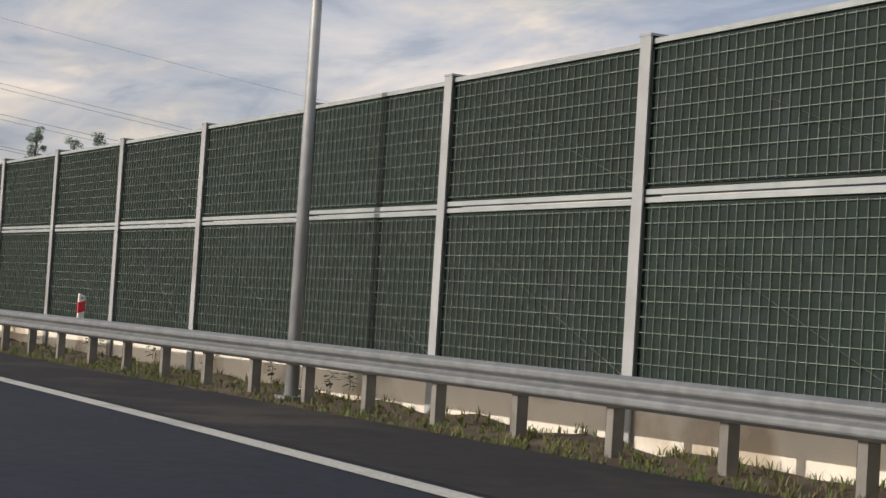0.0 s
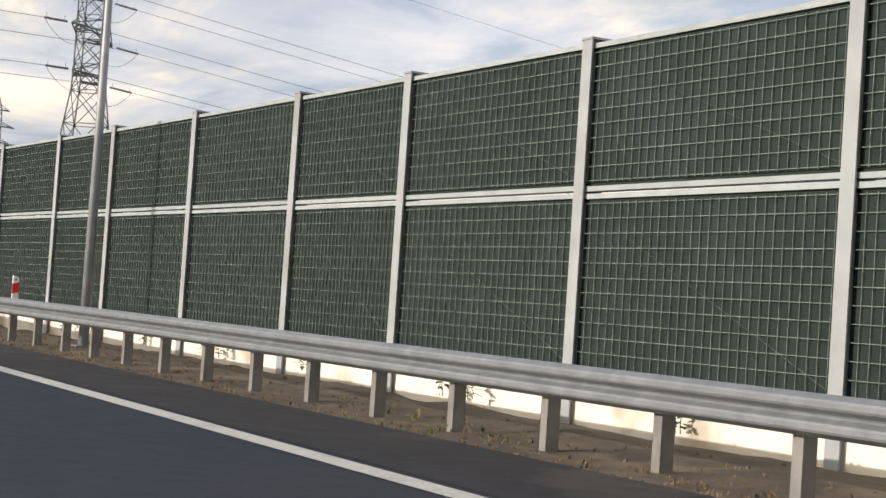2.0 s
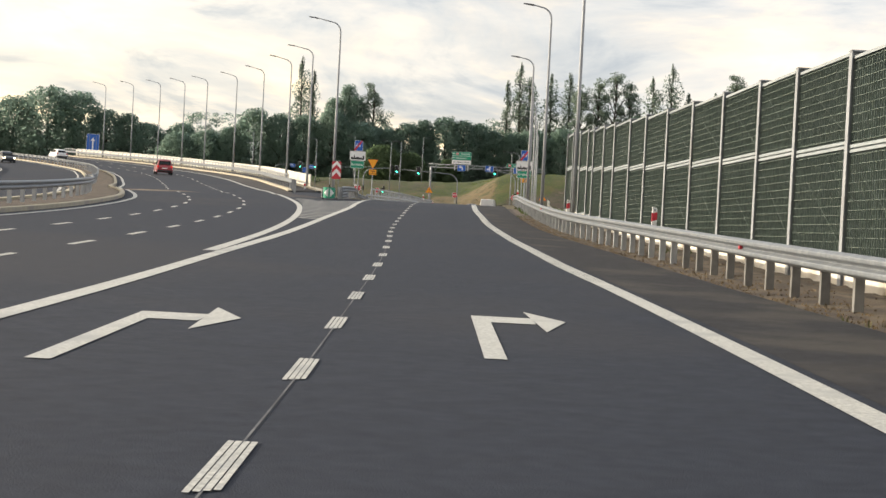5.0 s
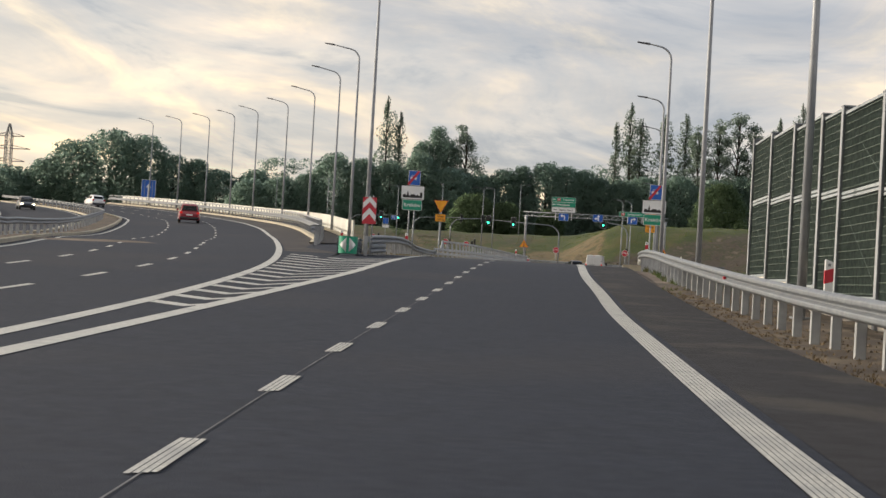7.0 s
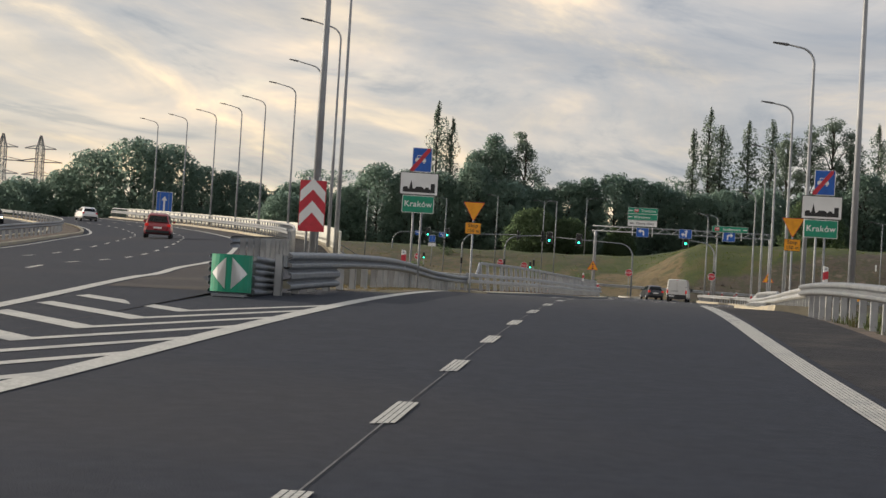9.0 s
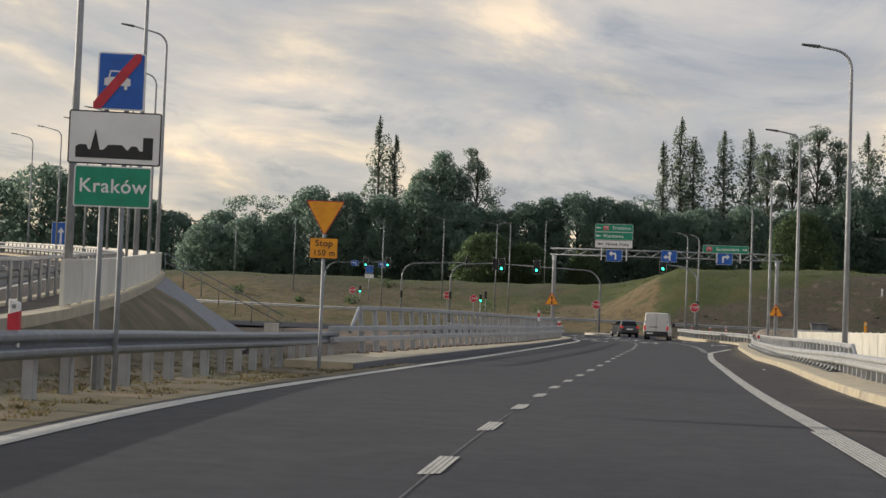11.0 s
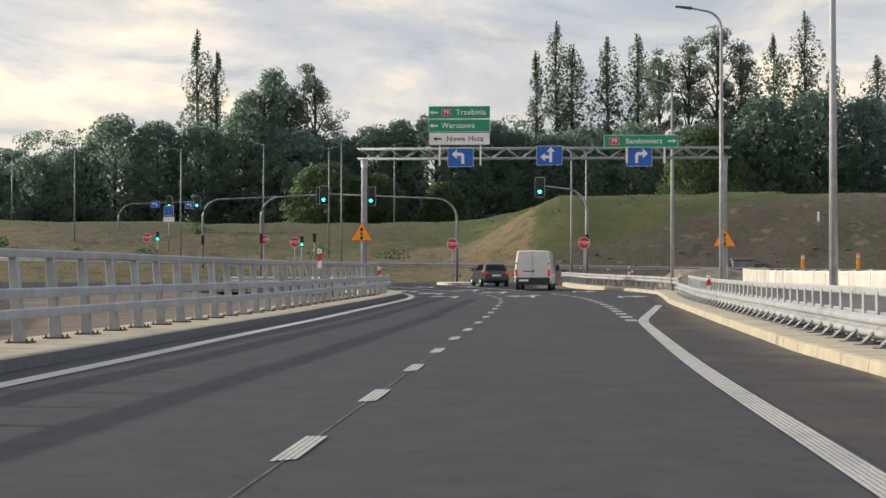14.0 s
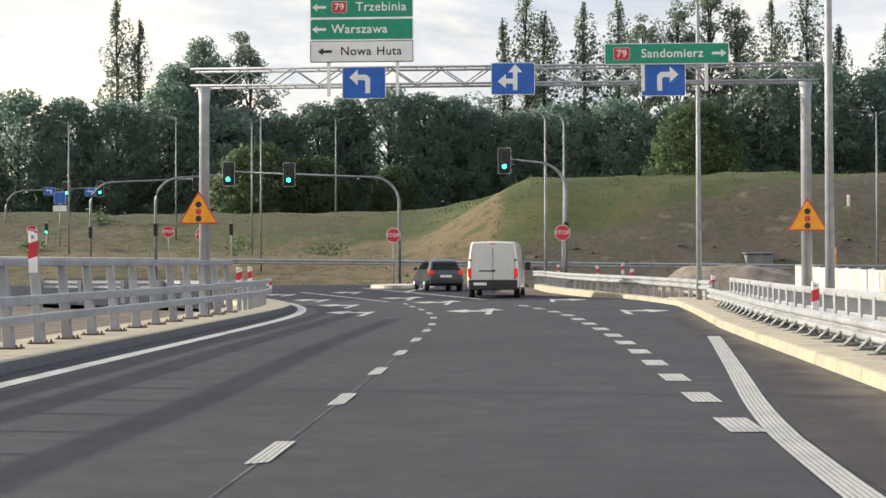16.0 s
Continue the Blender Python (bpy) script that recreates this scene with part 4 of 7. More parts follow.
bm = bmesh.new()                                    # a folded parapet post, wider at its foot
vs = box(bm, -0.07, 0.07, -0.085, 0.085, 0.0, 1.20)
for v in vs:
    if v.co.z > 1:
        v.co.y *= 0.72
        v.co.x = v.co.x*0.8 + 0.10
bevelled(bm, 0.006)
me_ppost = mesh_of(bm, "post", M_RAILING)
bm = bmesh.new()
box(bm, -0.17, 0.15, -0.15, 0.15, 0.0, 0.022)
for x in (-0.13, 0.11):
    for y in (-0.11, 0.11):
        tube(bm, [(x, y, 0.02), (x, y, 0.06)], 0.018, 6)
me_pfoot = mesh_of(bm, "foot_plate", material("rusty_foot_plate", (0.14, 0.085, 0.055), 0.8, second=(0.09, 0.06, 0.045), scale=20))


def beam(frames, half_w, z0, z1, off, name, parent, mat=M_RAILING):
    bm = bmesh.new()
    r = 0.018
    prof = [(off - half_w, z0 + r), (off - half_w, z1 - r), (off - half_w + r, z1), (off + half_w - r, z1), (off + half_w, z1 - r), (off + half_w, z0 + r), (off + half_w - r, z0), (off - half_w + r, z0)]
    sweep(bm, frames, prof, True)
    bmesh.ops.recalc_face_normals(bm, faces=bm.faces)
    return part(name, bm, mat, parent)


left_verge = strip("left_verge", steps(192, 227, 1.75), lambda s: max(u_bar(s) + 0.9, u_para_l(s) - 6), lambda s: u_left(s) - 0.25, 0.004, M_EARTH, 6)
tagged(left_verge, "dry earth verge with thin grass under the guardrail", "verge", kind="structure")
parapet = thing("bridge_parapet", Matrix.Identity(4), "galvanised steel bridge parapet with flared posts and box rails", "parapet", kind="structure")
fr = [(at(s, u_para_l(s), 0.158), -right_of(s)) for s in steps(228.5, 288.4, 1.0)]
beam(fr, 0.06, 1.15, 1.27, 0.10, "top_rail", parapet)
beam([(at(s, u_para_l(s), 0.158), -right_of(s)) for s in steps(225.0, 295, 1.0)], 0.045, 0.60, 0.74, -0.10, "middle_rail", parapet)
beam([(at(s, u_para_l(s), 0.158), -right_of(s)) for s in steps(225.0, 295, 1.0)], 0.05, 0.335, 0.47, -0.16, "lower_rail", parapet)
for s in steps(228.625, 287.8, 1.475):
    part("post", me_ppost, None, parapet, m=stand(s, u_para_l(s), 0.158, 180))
    part("foot_plate", me_pfoot, None, parapet, m=stand(s, u_para_l(s), 0.164, 180))
for s in steps(289.0, 294.6, 0.8):
    bm = bmesh.new()
    box(bm, -0.05, 0.05, -0.05, 0.05, 0.0, 0.62)
    part("end_post", bevelled(bm, 0.006), M_RAILING, parapet, m=stand(s, u_para_l(s), 0.158))
bm = bmesh.new()
a, b = at(228.5, u_para_l(228.5) - 0.1, 1.36), at(227.0, u_para_l(227.0) + 0.08, 0.74)
tube(bm, [a, b], 0.05, 8)
part("end_brace", bm, M_RAILING, parapet)

nose_rail = guardrail("guardrail", "galvanised guardrail on the left of the slip road", 186.5, 226, u_para_l, 1.42, -1)
for z in (0.44, 0.24):                              # extra beams where it leaves the crash cushion
    bm = bmesh.new()
    w_beam(bm, [(at(s, u_para_l(s), 0.0), right_of(s)) for s in steps(186.5, 191.0, 0.75)], -1, z)
    part("lower_beam", bm, M_GALV, nose_rail)

# right side: low guardrail bolted to the kerb, with braced feet, and a second rail on slats
right_rail = thing("kerb_guardrail", Matrix.Identity(4), "bright galvanised guardrail on braced brackets with a rail above", "guardrail", kind="structure")
u_rr = lambda s: u_kerb_r(s) + 0.89
rr_lift = lambda s: 0.15*ease((242 - s)/18)        # the beam stands higher before the bridge
bm = bmesh.new()
w_beam(bm, [(at(s, u_rr(s), 0.10 + rr_lift(s)), right_of(s)) for s in steps(203.5, 297, 1.0)], 1, 0.30)
part("w_beam", bm, M_SUNLIT, right_rail)
fr = [(at(s, u_rr(s) + 0.34, 0.12), right_of(s)) for s in steps(229, 294, 1.0)]
beam(fr, 0.05, 0.66, 0.78, 0.0, "top_rail", right_rail, M_SUNLIT)
beam(fr, 0.035, 0.36, 0.44, 0.0, "back_rail", right_rail, M_SUNLIT)
bm = bmesh.new()
tube(bm, [at(229, u_rr(229) + 0.34, 0.86), at(226.4, u_rr(226.4) + 0.2, 0.46)], 0.05, 8)
part("end_brace", bm, M_GALV, right_rail)
bm = bmesh.new()
box(bm, 0.02, 0.07, -0.055, 0.055, 0.0, 0.36)
box(bm, -0.36, 0.12, -0.07, 0.07, 0.0, 0.014)
for y in (-0.04, 0.04):                             # braces
    tube(bm, [(-0.27, y, 0.022), (0.02, y, 0.03)], 0.016, 5)
    tube(bm, [(-0.26, y, 0.022), (-0.10, y, 0.17), (0.03, y, 0.26)], 0.02, 6)
me_brk = mesh_of(bm, "bracket", M_GALV)
for s in steps(229, 292, 1.05):
    part("bracket", me_brk, None, right_rail, m=stand(s, u_rr(s) + 0.03, 0.16))
bm = bmesh.new()
box(bm, -0.03, 0.03, -0.09, 0.09, 0.0, 1.0)
me_tall = mesh_of(bevelled(bm, 0.006), "post", M_GALV)
bm = bmesh.new()
box(bm, -0.09, 0.09, -0.07, 0.07, 0.0, 0.68)
me_slat = mesh_of(bevelled(bm, 0.006), "post", M_SUNLIT)
for s in steps(229.4, 293.6, 1.05):
    part("post", me_slat, None, right_rail, m=stand(s, u_rr(s) + 0.36, 0.16))
for s in steps(204, 228.5, 0.98):
    part("lower_post", me_gpale, None, right_rail, m=stand(s, u_rr(s) + 0.075, rr_lift(s) - 0.17))

bm = bmesh.new()
sweep(bm, [(at(s, u_rr(s) + 0.16, 0.16), right_of(s)) for s in steps(229, 296, 1.5)], [(0.0, 0.0), (0.0, 0.30), (0.02, 0.30), (0.02, 0.0)], True)
bmesh.ops.recalc_face_normals(bm, faces=bm.faces)
part("splash_plate", bm, M_GALV_DULL, right_rail, "dull grey plate behind the brackets")

# cream slatted fence behind it, beside the footway
fence = thing("footway_fence", Matrix.Identity(4), "cream painted steel fence of close upright slats", "fence", kind="structure")
u_f = lambda s: np.interp(s, [226, 240, 262, 285, 304, 318], [6.9, 7.0, 7.1, 7.6, 9.2, 12.5])
M_CREAM = material("cream_fence_paint", (0.72, 0.70, 0.62), 0.5, second=(0.63, 0.61, 0.54), scale=1.5, vary=0.07)
for s in steps(226, 316, 2.25)[:-1]:
    p, q = at(s, u_f(s)), at(s + 2.25, u_f(s + 2.25))
    L = (q - p).length
    ang = math.degrees(math.atan2(q.y - p.y, q.x - p.x))
    bm = bmesh.new()
    box(bm, 0.0, L, -0.02, 0.02, 1.12, 1.17)
    box(bm, 0.0, L, -0.02, 0.02, 0.14, 0.18)
    box(bm, -0.03, 0.03, -0.03, 0.03, 0.0, 1.2)
    n = 11
    for k in range(n):
        x = L*(k + 0.5)/n
        box(bm, x - 0.075, x + 0.075, -0.012, 0.012, 0.18, 1.12)
    part("fence_panel", bm, M_CREAM, fence, m=pose(p.x, p.y, p.z, 0, 0, ang))
walkway = strip("footway", steps(224, 318, 2.5), lambda s: u_kerb_r(s) + 1.61 if s < 302 else 6.6, lambda s: float(u_f(s)) + 1.2, 0.03, M_CONCRETE, 2)
tagged(walkway, "pale concrete footway behind the guardrail", "pavement", kind="structure")

# ---------------------------------------------------------------- main road: guardrail, parapet, deck, embankment
bm = bmesh.new()
rows = []
for s in steps(203, 340, 2.5):
    rows.append([bm.verts.new(main_at(s, d, z*(ease((s - 201)/4) if z > 0 else 1) + 0.01)) for d, z in ((2.2, 0.0), (2.2, 0.15), (1.9, 0.16), (1.85, 0.09), (0.25, 0.09), (0.2, 0.2), (-0.3, 0.2), (-0.3, -1.2))])
for r0, r1 in zip(rows, rows[1:]):
    for k in range(7):
        bm.faces.new((r0[k], r0[k + 1], r1[k + 1], r1[k])).material_index = 0 if k == 3 else 1
bmesh.ops.recalc_face_normals(bm, faces=bm.faces)
tagged(new("main_walkway", mesh_of(bm, "main_walkway", [M_ASPHALT_WORN, M_KERB])), "asphalt walkway and cream concrete kerbs beside the main road", "pavement", kind="structure")
main_rail = thing("main_guardrail", Matrix.Identity(4), "pale galvanised guardrail curving beside the main road", "guardrail", kind="structure")
bm = bmesh.new()
w_beam(bm, [(main_at(s, 2.05 * ease((s - 184) / 12) - 0.1, 0.14), right_of(s)) for s in steps(199, 338, 2.0)], 1, 0.60)
part("w_beam", bm, M_GALV, main_rail, smooth=True)
beam([(main_at(s, 1.85, 0.14), right_of(s)) for s in steps(214, 338, 2.0)], 0.04, 0.95, 1.05, 0.0, "top_rail", main_rail)
for s in steps(199.5, 336, 1.5):
    p = main_at(s, 2.0 * ease((s - 184) / 12) - 0.18, 0.12)
    part("post", me_tall if s > 214 else me_gpale, None, main_rail, m=pose(*p, 0, 0, 12))
main_par = thing("main_parapet", Matrix.Identity(4), "cream panel parapet on the edge of the rising main road", "parapet", kind="structure")
for s in steps(216.5, 338, 2.5)[:-1]:
    p, q = main_at(s, -0.05, 0.2), main_at(s + 2.5, -0.05, 0.2)
    L, ang = math.hypot(q.x - p.x, q.y - p.y), math.degrees(math.atan2(q.y - p.y, q.x - p.x))
    tilt = math.degrees(math.atan2(q.z - p.z, L))
    bm = bmesh.new()
    box(bm, 0.02, L - 0.02, -0.03, 0.03, 0.05, 0.88)
    box(bm, 0.0, L, -0.045, 0.045, 0.88, 0.95)
    box(bm, -0.04, 0.04, -0.04, 0.04, -0.02, 0.95)
    part("parapet_panel", bm, M_CREAM, main_par, m=pose(p.x, p.y, p.z, 0, -tilt, ang))
# grey paved embankment with a rounded end, then the bridge deck on piers
bm = bmesh.new()
rows = []
for s in steps(239, 263, 3):
    top = main_at(s, -0.28, 0.05)
    base_z = zr(s) - 0.25
    run = max(top.z - base_z, 0.05) * 1.5
    q = main_at(s, -0.28 - run)
    rows.append([bm.verts.new(top), bm.verts.new((top + Vector((q.x, q.y, base_z)))/2), bm.verts.new((q.x, q.y, base_z))])
top, inner = main_at(264, -0.28, -0.05), main_at(266, 20, -0.4)
h0 = top.z - zr(264) + 0.25
hd, rt = Vector((*heading(290), 0)), right_of(264)
for k in range(1, 9):
    a = math.radians(100*k/8)
    dirn = rt*math.cos(a) + hd*math.sin(a)
    t0 = top.lerp(inner, (k/8)**2)
    q = t0 + dirn*h0*1.7
    rows.append([bm.verts.new(t0), bm.verts.new(((t0.x + q.x)/2, (t0.y + q.y)/2, t0.z - h0/2)), bm.verts.new((q.x, q.y, zr(264) - 0.25))])
for r0, r1 in zip(rows, rows[1:]):
    for k in range(2):
        bm.faces.new((r0[k], r0[k + 1], r1[k + 1], r1[k]))
bmesh.ops.recalc_face_normals(bm, faces=bm.faces)
tagged(new("embankment", mesh_of(bm, "embankment", M_STONE)), "grey paved embankment cone under the main road", "embankment", kind="structure")
bm = bmesh.new()
rows = []
for s in steps(190, 239, 3.5):
    top = main_at(s, -0.28, 0.03)
    drop = max(top.z - zr(s) + 0.3, 0.05)
    run = drop*(0.8 + 0.7*ease((s - 222)/17))
    rows.append([bm.verts.new(top.lerp(main_at(s, -0.28 - run), k/3) - Vector((0, 0, drop*(k/3)**1.3))) for k in range(4)])
for r0, r1 in zip(rows, rows[1:]):
    for k in range(3):
        bm.faces.new((r0[k], r0[k + 1], r1[k + 1], r1[k])).smooth = True
bmesh.ops.recalc_face_normals(bm, faces=bm.faces)
tagged(new("earth_slope", mesh_of(bm, "earth_slope", M_EARTH)), "dry earth slope below the start of the main road parapet", "slope", kind="structure")
# stair handrail down the cone
rail = thing("stair_handrail", Matrix.Identity(4), "thin steel handrail running down the embankment steps", "handrail")
a, b = main_at(263.5, -0.4, 0.1), at(274, -21.5, 0.0)
for k, dz in ((0, 1.0), (1, 0.55)):
    bm = bmesh.new()
    tube(bm, [a + Vector((0, 0, dz)), b + Vector((0, 0, dz))], 0.028, 8)
    part("bar", bm, M_GALV, rail)
for k in range(8):
    p = a.lerp(b, k/7)
    bm = bmesh.new()
    tube(bm, [p - Vector((0, 0, 0.3)), p + Vector((0, 0, 1.0))], 0.024, 8)
    part("post", bm, M_GALV, rail)
bm = bmesh.new()
sections = [[bm.verts.new(main_at(s, d, zz)) for d, zz in ((-0.29, -0.06), (-0.29, -1.1), (1.5, -1.7), (24.0, -1.7), (27.9, -1.1), (28.0, -0.06))] for s in steps(262, 340, 4)]
for r0, r1 in zip(sections, sections[1:]):
    for k in range(5):
        bm.faces.new((r0[k], r0[k + 1], r1[k + 1], r1[k]))
bmesh.ops.recalc_face_normals(bm, faces=bm.faces)
tagged(new("bridge_deck", mesh_of(bm, "bridge_deck", M_CONCRETE)), "concrete deck carrying the main road onwards", "bridge", kind="structure")
for s in (290, 318):
    for d in (4, 12, 20):
        bm = bmesh.new()
        p = main_at(s, d, -1.6)
        tube(bm, [(p.x, p.y, p.z), (p.x, p.y, p.z - 6)], 0.55, 16)
        tagged(new("bridge_pier", mesh_of(bm, "bridge_pier", M_CONCRETE, True)), "round concrete pier under the bridge deck", "pier", "bridge piers", "structure")

# median, its kerbs and barrier, and the opposite carriageway
at_left = off_main(d_left)
med = strip("median", steps(-60, 340, 3), lambda s: 0.6, lambda s: 3.4, 0.05, M_SOIL, 2, at_left)
tagged(med, "bare soil median between the carriageways", "median", kind="structure")
for d in (0.65, 3.3):
    bm = bmesh.new()
    sweep(bm, [(at_left(s, d), right_of(s)) for s in steps(60, 338, 3)], [(-0.12, -0.1), (-0.12, 0.14), (0.12, 0.14), (0.12, -0.1)], True)
    bmesh.ops.recalc_face_normals(bm, faces=bm.faces)
    tagged(new("median_kerb", mesh_of(bm, "median_kerb", M_KERB)), "cream concrete kerb edging the median", "kerb", kind="structure")
med_rail = thing("median_guardrail", Matrix.Identity(4), "galvanised guardrail standing along the median", "guardrail", kind="structure")
bm = bmesh.new()
w_beam(bm, [(at_left(s, 2.2, 0.08), right_of(s)) for s in steps(120, 338, 2.5)], -1, 0.60)
part("w_beam", bm, M_GALV, med_rail, smooth=True)
for s in steps(121, 320, 2.2):
    part("post", me_gpale, None, med_rail, m=pose(*at_left(s, 2.25, 0.05), 0, 0, 190))
opp = strip("opposite_road", steps(-60, 340, 3), lambda s: 3.4, lambda s: 12.5, 0.0, M_ASPHALT, 3, at_left)
tagged(opp, "asphalt carriageway for oncoming traffic", "road", kind="structure")
for d in (4.0, 11.8):
    paint("opposite_edge_line", steps(60, 330, 2.5), lambda s: d, 0.18, "white edge line of the oncoming carriageway", at_left)
opp_rail = thing("outer_guardrail", Matrix.Identity(4), "galvanised guardrail on the outer side of the oncoming road", "guardrail", kind="structure")
bm = bmesh.new()
w_beam(bm, [(at_left(s, 12.9, 0.0), right_of(s)) for s in steps(120, 338, 3)], -1, 0.60)
part("w_beam", bm, M_GALV, opp_rail, smooth=True)
bm = bmesh.new()
rows = [[bm.verts.new(at_left(s, 12.5, 0.0)), bm.verts.new(at_left(s, 15, -0.3)), bm.verts.new(at_left(s, 24, -0.6 - 0.9*max(0, main_rise(s))))] for s in steps(60, 340, 4)]
for r0, r1 in zip(rows, rows[1:]):
    for k in range(2):
        bm.faces.new((r0[k], r0[k + 1], r1[k + 1], r1[k]))
bmesh.ops.recalc_face_normals(bm, faces=bm.faces)
tagged(new("outer_bank", mesh_of(bm, "outer_bank", M_GRASS)), "grass bank falling from the oncoming carriageway", "bank", kind="structure")


# ---------------------------------------------------------------- signs
def outline(w, h, r=0.04, n=4):
    pts = []
    for cx, cy, a0 in ((w/2 - r, h/2 - r, 0), (-w/2 + r, h/2 - r, 90), (-w/2 + r, -h/2 + r, 180), (w/2 - r, -h/2 + r, 270)):
        for k in range(n + 1):
            a = math.radians(a0 + 90*k/n)
            pts.append((cx + r*math.cos(a), cy + r*math.sin(a)))
    return pts


def plate(pts, y0, y1, z=0.0, x=0.0):
    """A flat piece: a polygon in x and z, from depth y0 (front) to y1."""
    bm = bmesh.new()
    f = [bm.verts.new((x + a, y0, z + b)) for a, b in pts]
    g = [bm.verts.new((x + a, y1, z + b)) for a, b in pts]
    n = len(pts)
    bm.faces.new(f)
    bm.faces.new(g[::-1])
    for k in range(n):
        bm.faces.new((f[k], g[k], g[(k + 1) % n], f[(k + 1) % n]))
    bmesh.ops.recalc_face_normals(bm, faces=bm.faces)
    bmesh.ops.triangulate(bm, faces=[q for q in bm.faces if len(q.verts) > 4])
    return bm


def letters(text, size, x, y, z, mat, parent, name="lettering", align='CENTER', narrow=1.0):
    cu = bpy.data.curves.new(name, 'FONT')
    cu.body, cu.size, cu.align_x, cu.align_y, cu.extrude = text, size, align, 'CENTER', 0.0015
    cu.space_character = 1.08
    cu.offset = size*0.012
    tmp = new("tmp_text", cu)
    dg = bpy.context.evaluated_depsgraph_get()
    dg.update()
    me = bpy.data.meshes.new_from_object(tmp.evaluated_get(dg))
    bpy.data.objects.remove(tmp)
    me.materials.clear()
    me.materials.append(mat)
    return part(name, me, None, parent, m=pose(x, y, z, 90, 0, 0) @ Matrix.Diagonal((narrow, 1, 1, 1)))


def board(parent, name, w, h, x, z, edge, face, y=0.0, rim=0.025, r=0.03):
    b = part(name, plate(outline(w, h, r), y - 0.012, y + 0.012, z, x), edge, parent)
    part("face", plate(outline(w - 2*rim, h - 2*rim, max(0.005, r - rim*0.6)), y - 0.016, y - 0.0125, z, x), face, b)
    return b


def pole(parent, x, z0, z1, r=0.035, y=0.03, name="post", mat=None):
    bm = bmesh.new()
    tube(bm, [(x, y, z0), (x, y, z1)], r, 10)
    return part(name, bm, mat or M_GALV_DULL, parent, smooth=True)


def town_sign(m):
    """End of express road, built-up area and town name on two posts."""
    t = thing("town_sign", m, "blue, white and green town entry signs on two steel posts", "road sign", "town signs")
    pole(t, -0.13, -2.0, 4.35)
    pole(t, 0.13, -2.0, 4.35)
    b = board(t, "express_road_end_board", 0.62, 0.76, 0.05, 4.05, M_WHITE, M_BLUE, rim=0.02)
    part("car_symbol", plate([(-.17, -.06), (-.17, .03), (-.12, .05), (-.10, .14), (.10, .14), (.12, .05), (.17, .03), (.17, -.06), (.13, -.06), (.13, -.11), (.09, -.11), (.09, -.06), (-.09, -.06), (-.09, -.11), (-.13, -.11), (-.13, -.06)], -0.021, -0.0165, 4.05), M_WHITE, b)
    part("car_window", plate([(-.10, .055), (-.085, .12), (.085, .12), (.10, .055)], -0.0245, -0.0215, 4.05), M_BLUE, b)
    part("red_bar", plate([(-.30, -.37), (-.20, -.37), (.30, .28), (.30, .37), (.22, .37), (-.30, -.29)], -0.028, -0.025, 4.05), M_RED, b)
    b = board(t, "built_up_area_board", 1.20, 0.70, 0.0, 3.30, M_BLACK, M_WHITE, rim=0.018)
    part("skyline", plate([(-.50, -.27), (-.50, -.13), (-.45, -.10), (-.36, -.10), (-.34, -.16), (-.31, -.16), (-.25, .11), (-.19, -.16), (-.14, -.16), (-.08, -.09), (.02, -.09), (.10, -.09), (.17, -.16), (.22, -.10), (.29, -.10), (.33, -.16), (.37, -.16), (.37, .02), (.50, .02), (.50, -.27)], -0.021, -0.0165, 3.30), M_BLACK, b)
    b = board(t, "town_name_board", 1.0, 0.54, 0.0, 2.66, M_WHITE, M_SGREEN, rim=0.018)
    letters("Kraków", 0.255, 0, -0.018, 2.66, M_WHITE, b)
    return t


def side_face(s, u, z=0.0, turn=0.0):
    return stand(s, u, z, turn)


town_sign(side_face(206.1, -6.55, 0.0, 14) @ Matrix.Diagonal((0.95, 1, 0.953, 1)))
t2 = town_sign(side_face(206.1, 5.15, -0.12, 4) @ Matrix.Diagonal((0.95, 1, 0.953, 1)))


def yield_sign(m):
    t = thing("yield_sign", m, "amber temporary give-way triangle with a distance plate", "road sign", "yield signs")
    pole(t, 0.0, -2.2, 3.3, 0.038)
    tri = [(-0.40, 0.36), (-0.385, 0.385), (0.385, 0.385), (0.40, 0.36), (0.022, -0.325), (-0.022, -0.325)]
    b = part("triangle", plate(tri, -0.012, 0.012, 3.18), M_RED, t)
    part("triangle_face", plate([(a*0.93, (c - 0.13)*0.93 + 0.13) for a, c in tri], -0.016, -0.0125, 3.18), M_YELLOW, b)
    b = board(t, "distance_board", 0.60, 0.44, 0.0, 2.56, M_BLACK, M_YELLOW, rim=0.012)
    letters("Stop", 0.19, 0, -0.018, 2.66, M_BLACK, b)
    letters("150", 0.17, -0.09, -0.018, 2.46, M_BLACK, b)
    letters("m", 0.17, 0.18, -0.018, 2.46, M_BLACK, b)
    return t


yield_sign(side_face(219.9, -7.0, 0.0, 10))
yield_sign(side_face(219.9, 5.0, 0.0, 6))


def stop_sign(m, z=2.72, stalk=True):
    t = thing("stop_sign", m, "red octagonal stop sign on a thin steel post", "road sign", "stop signs")
    if stalk:
        pole(t, 0, -0.4, z + 0.35, 0.035)
    octa = [(0.42*math.cos(math.radians(22.5 + 45*k)), 0.42*math.sin(math.radians(22.5 + 45*k))) for k in range(8)]
    b = part("octagon", plate(octa, -0.012, 0.012, z), M_WHITE, t)
    part("octagon_face", plate([(a*0.93, c*0.93) for a, c in octa], -0.016, -0.0125, z), M_RED, b)
    letters("STOP", 0.29, 0, -0.018, z, M_WHITE, b)
    return t


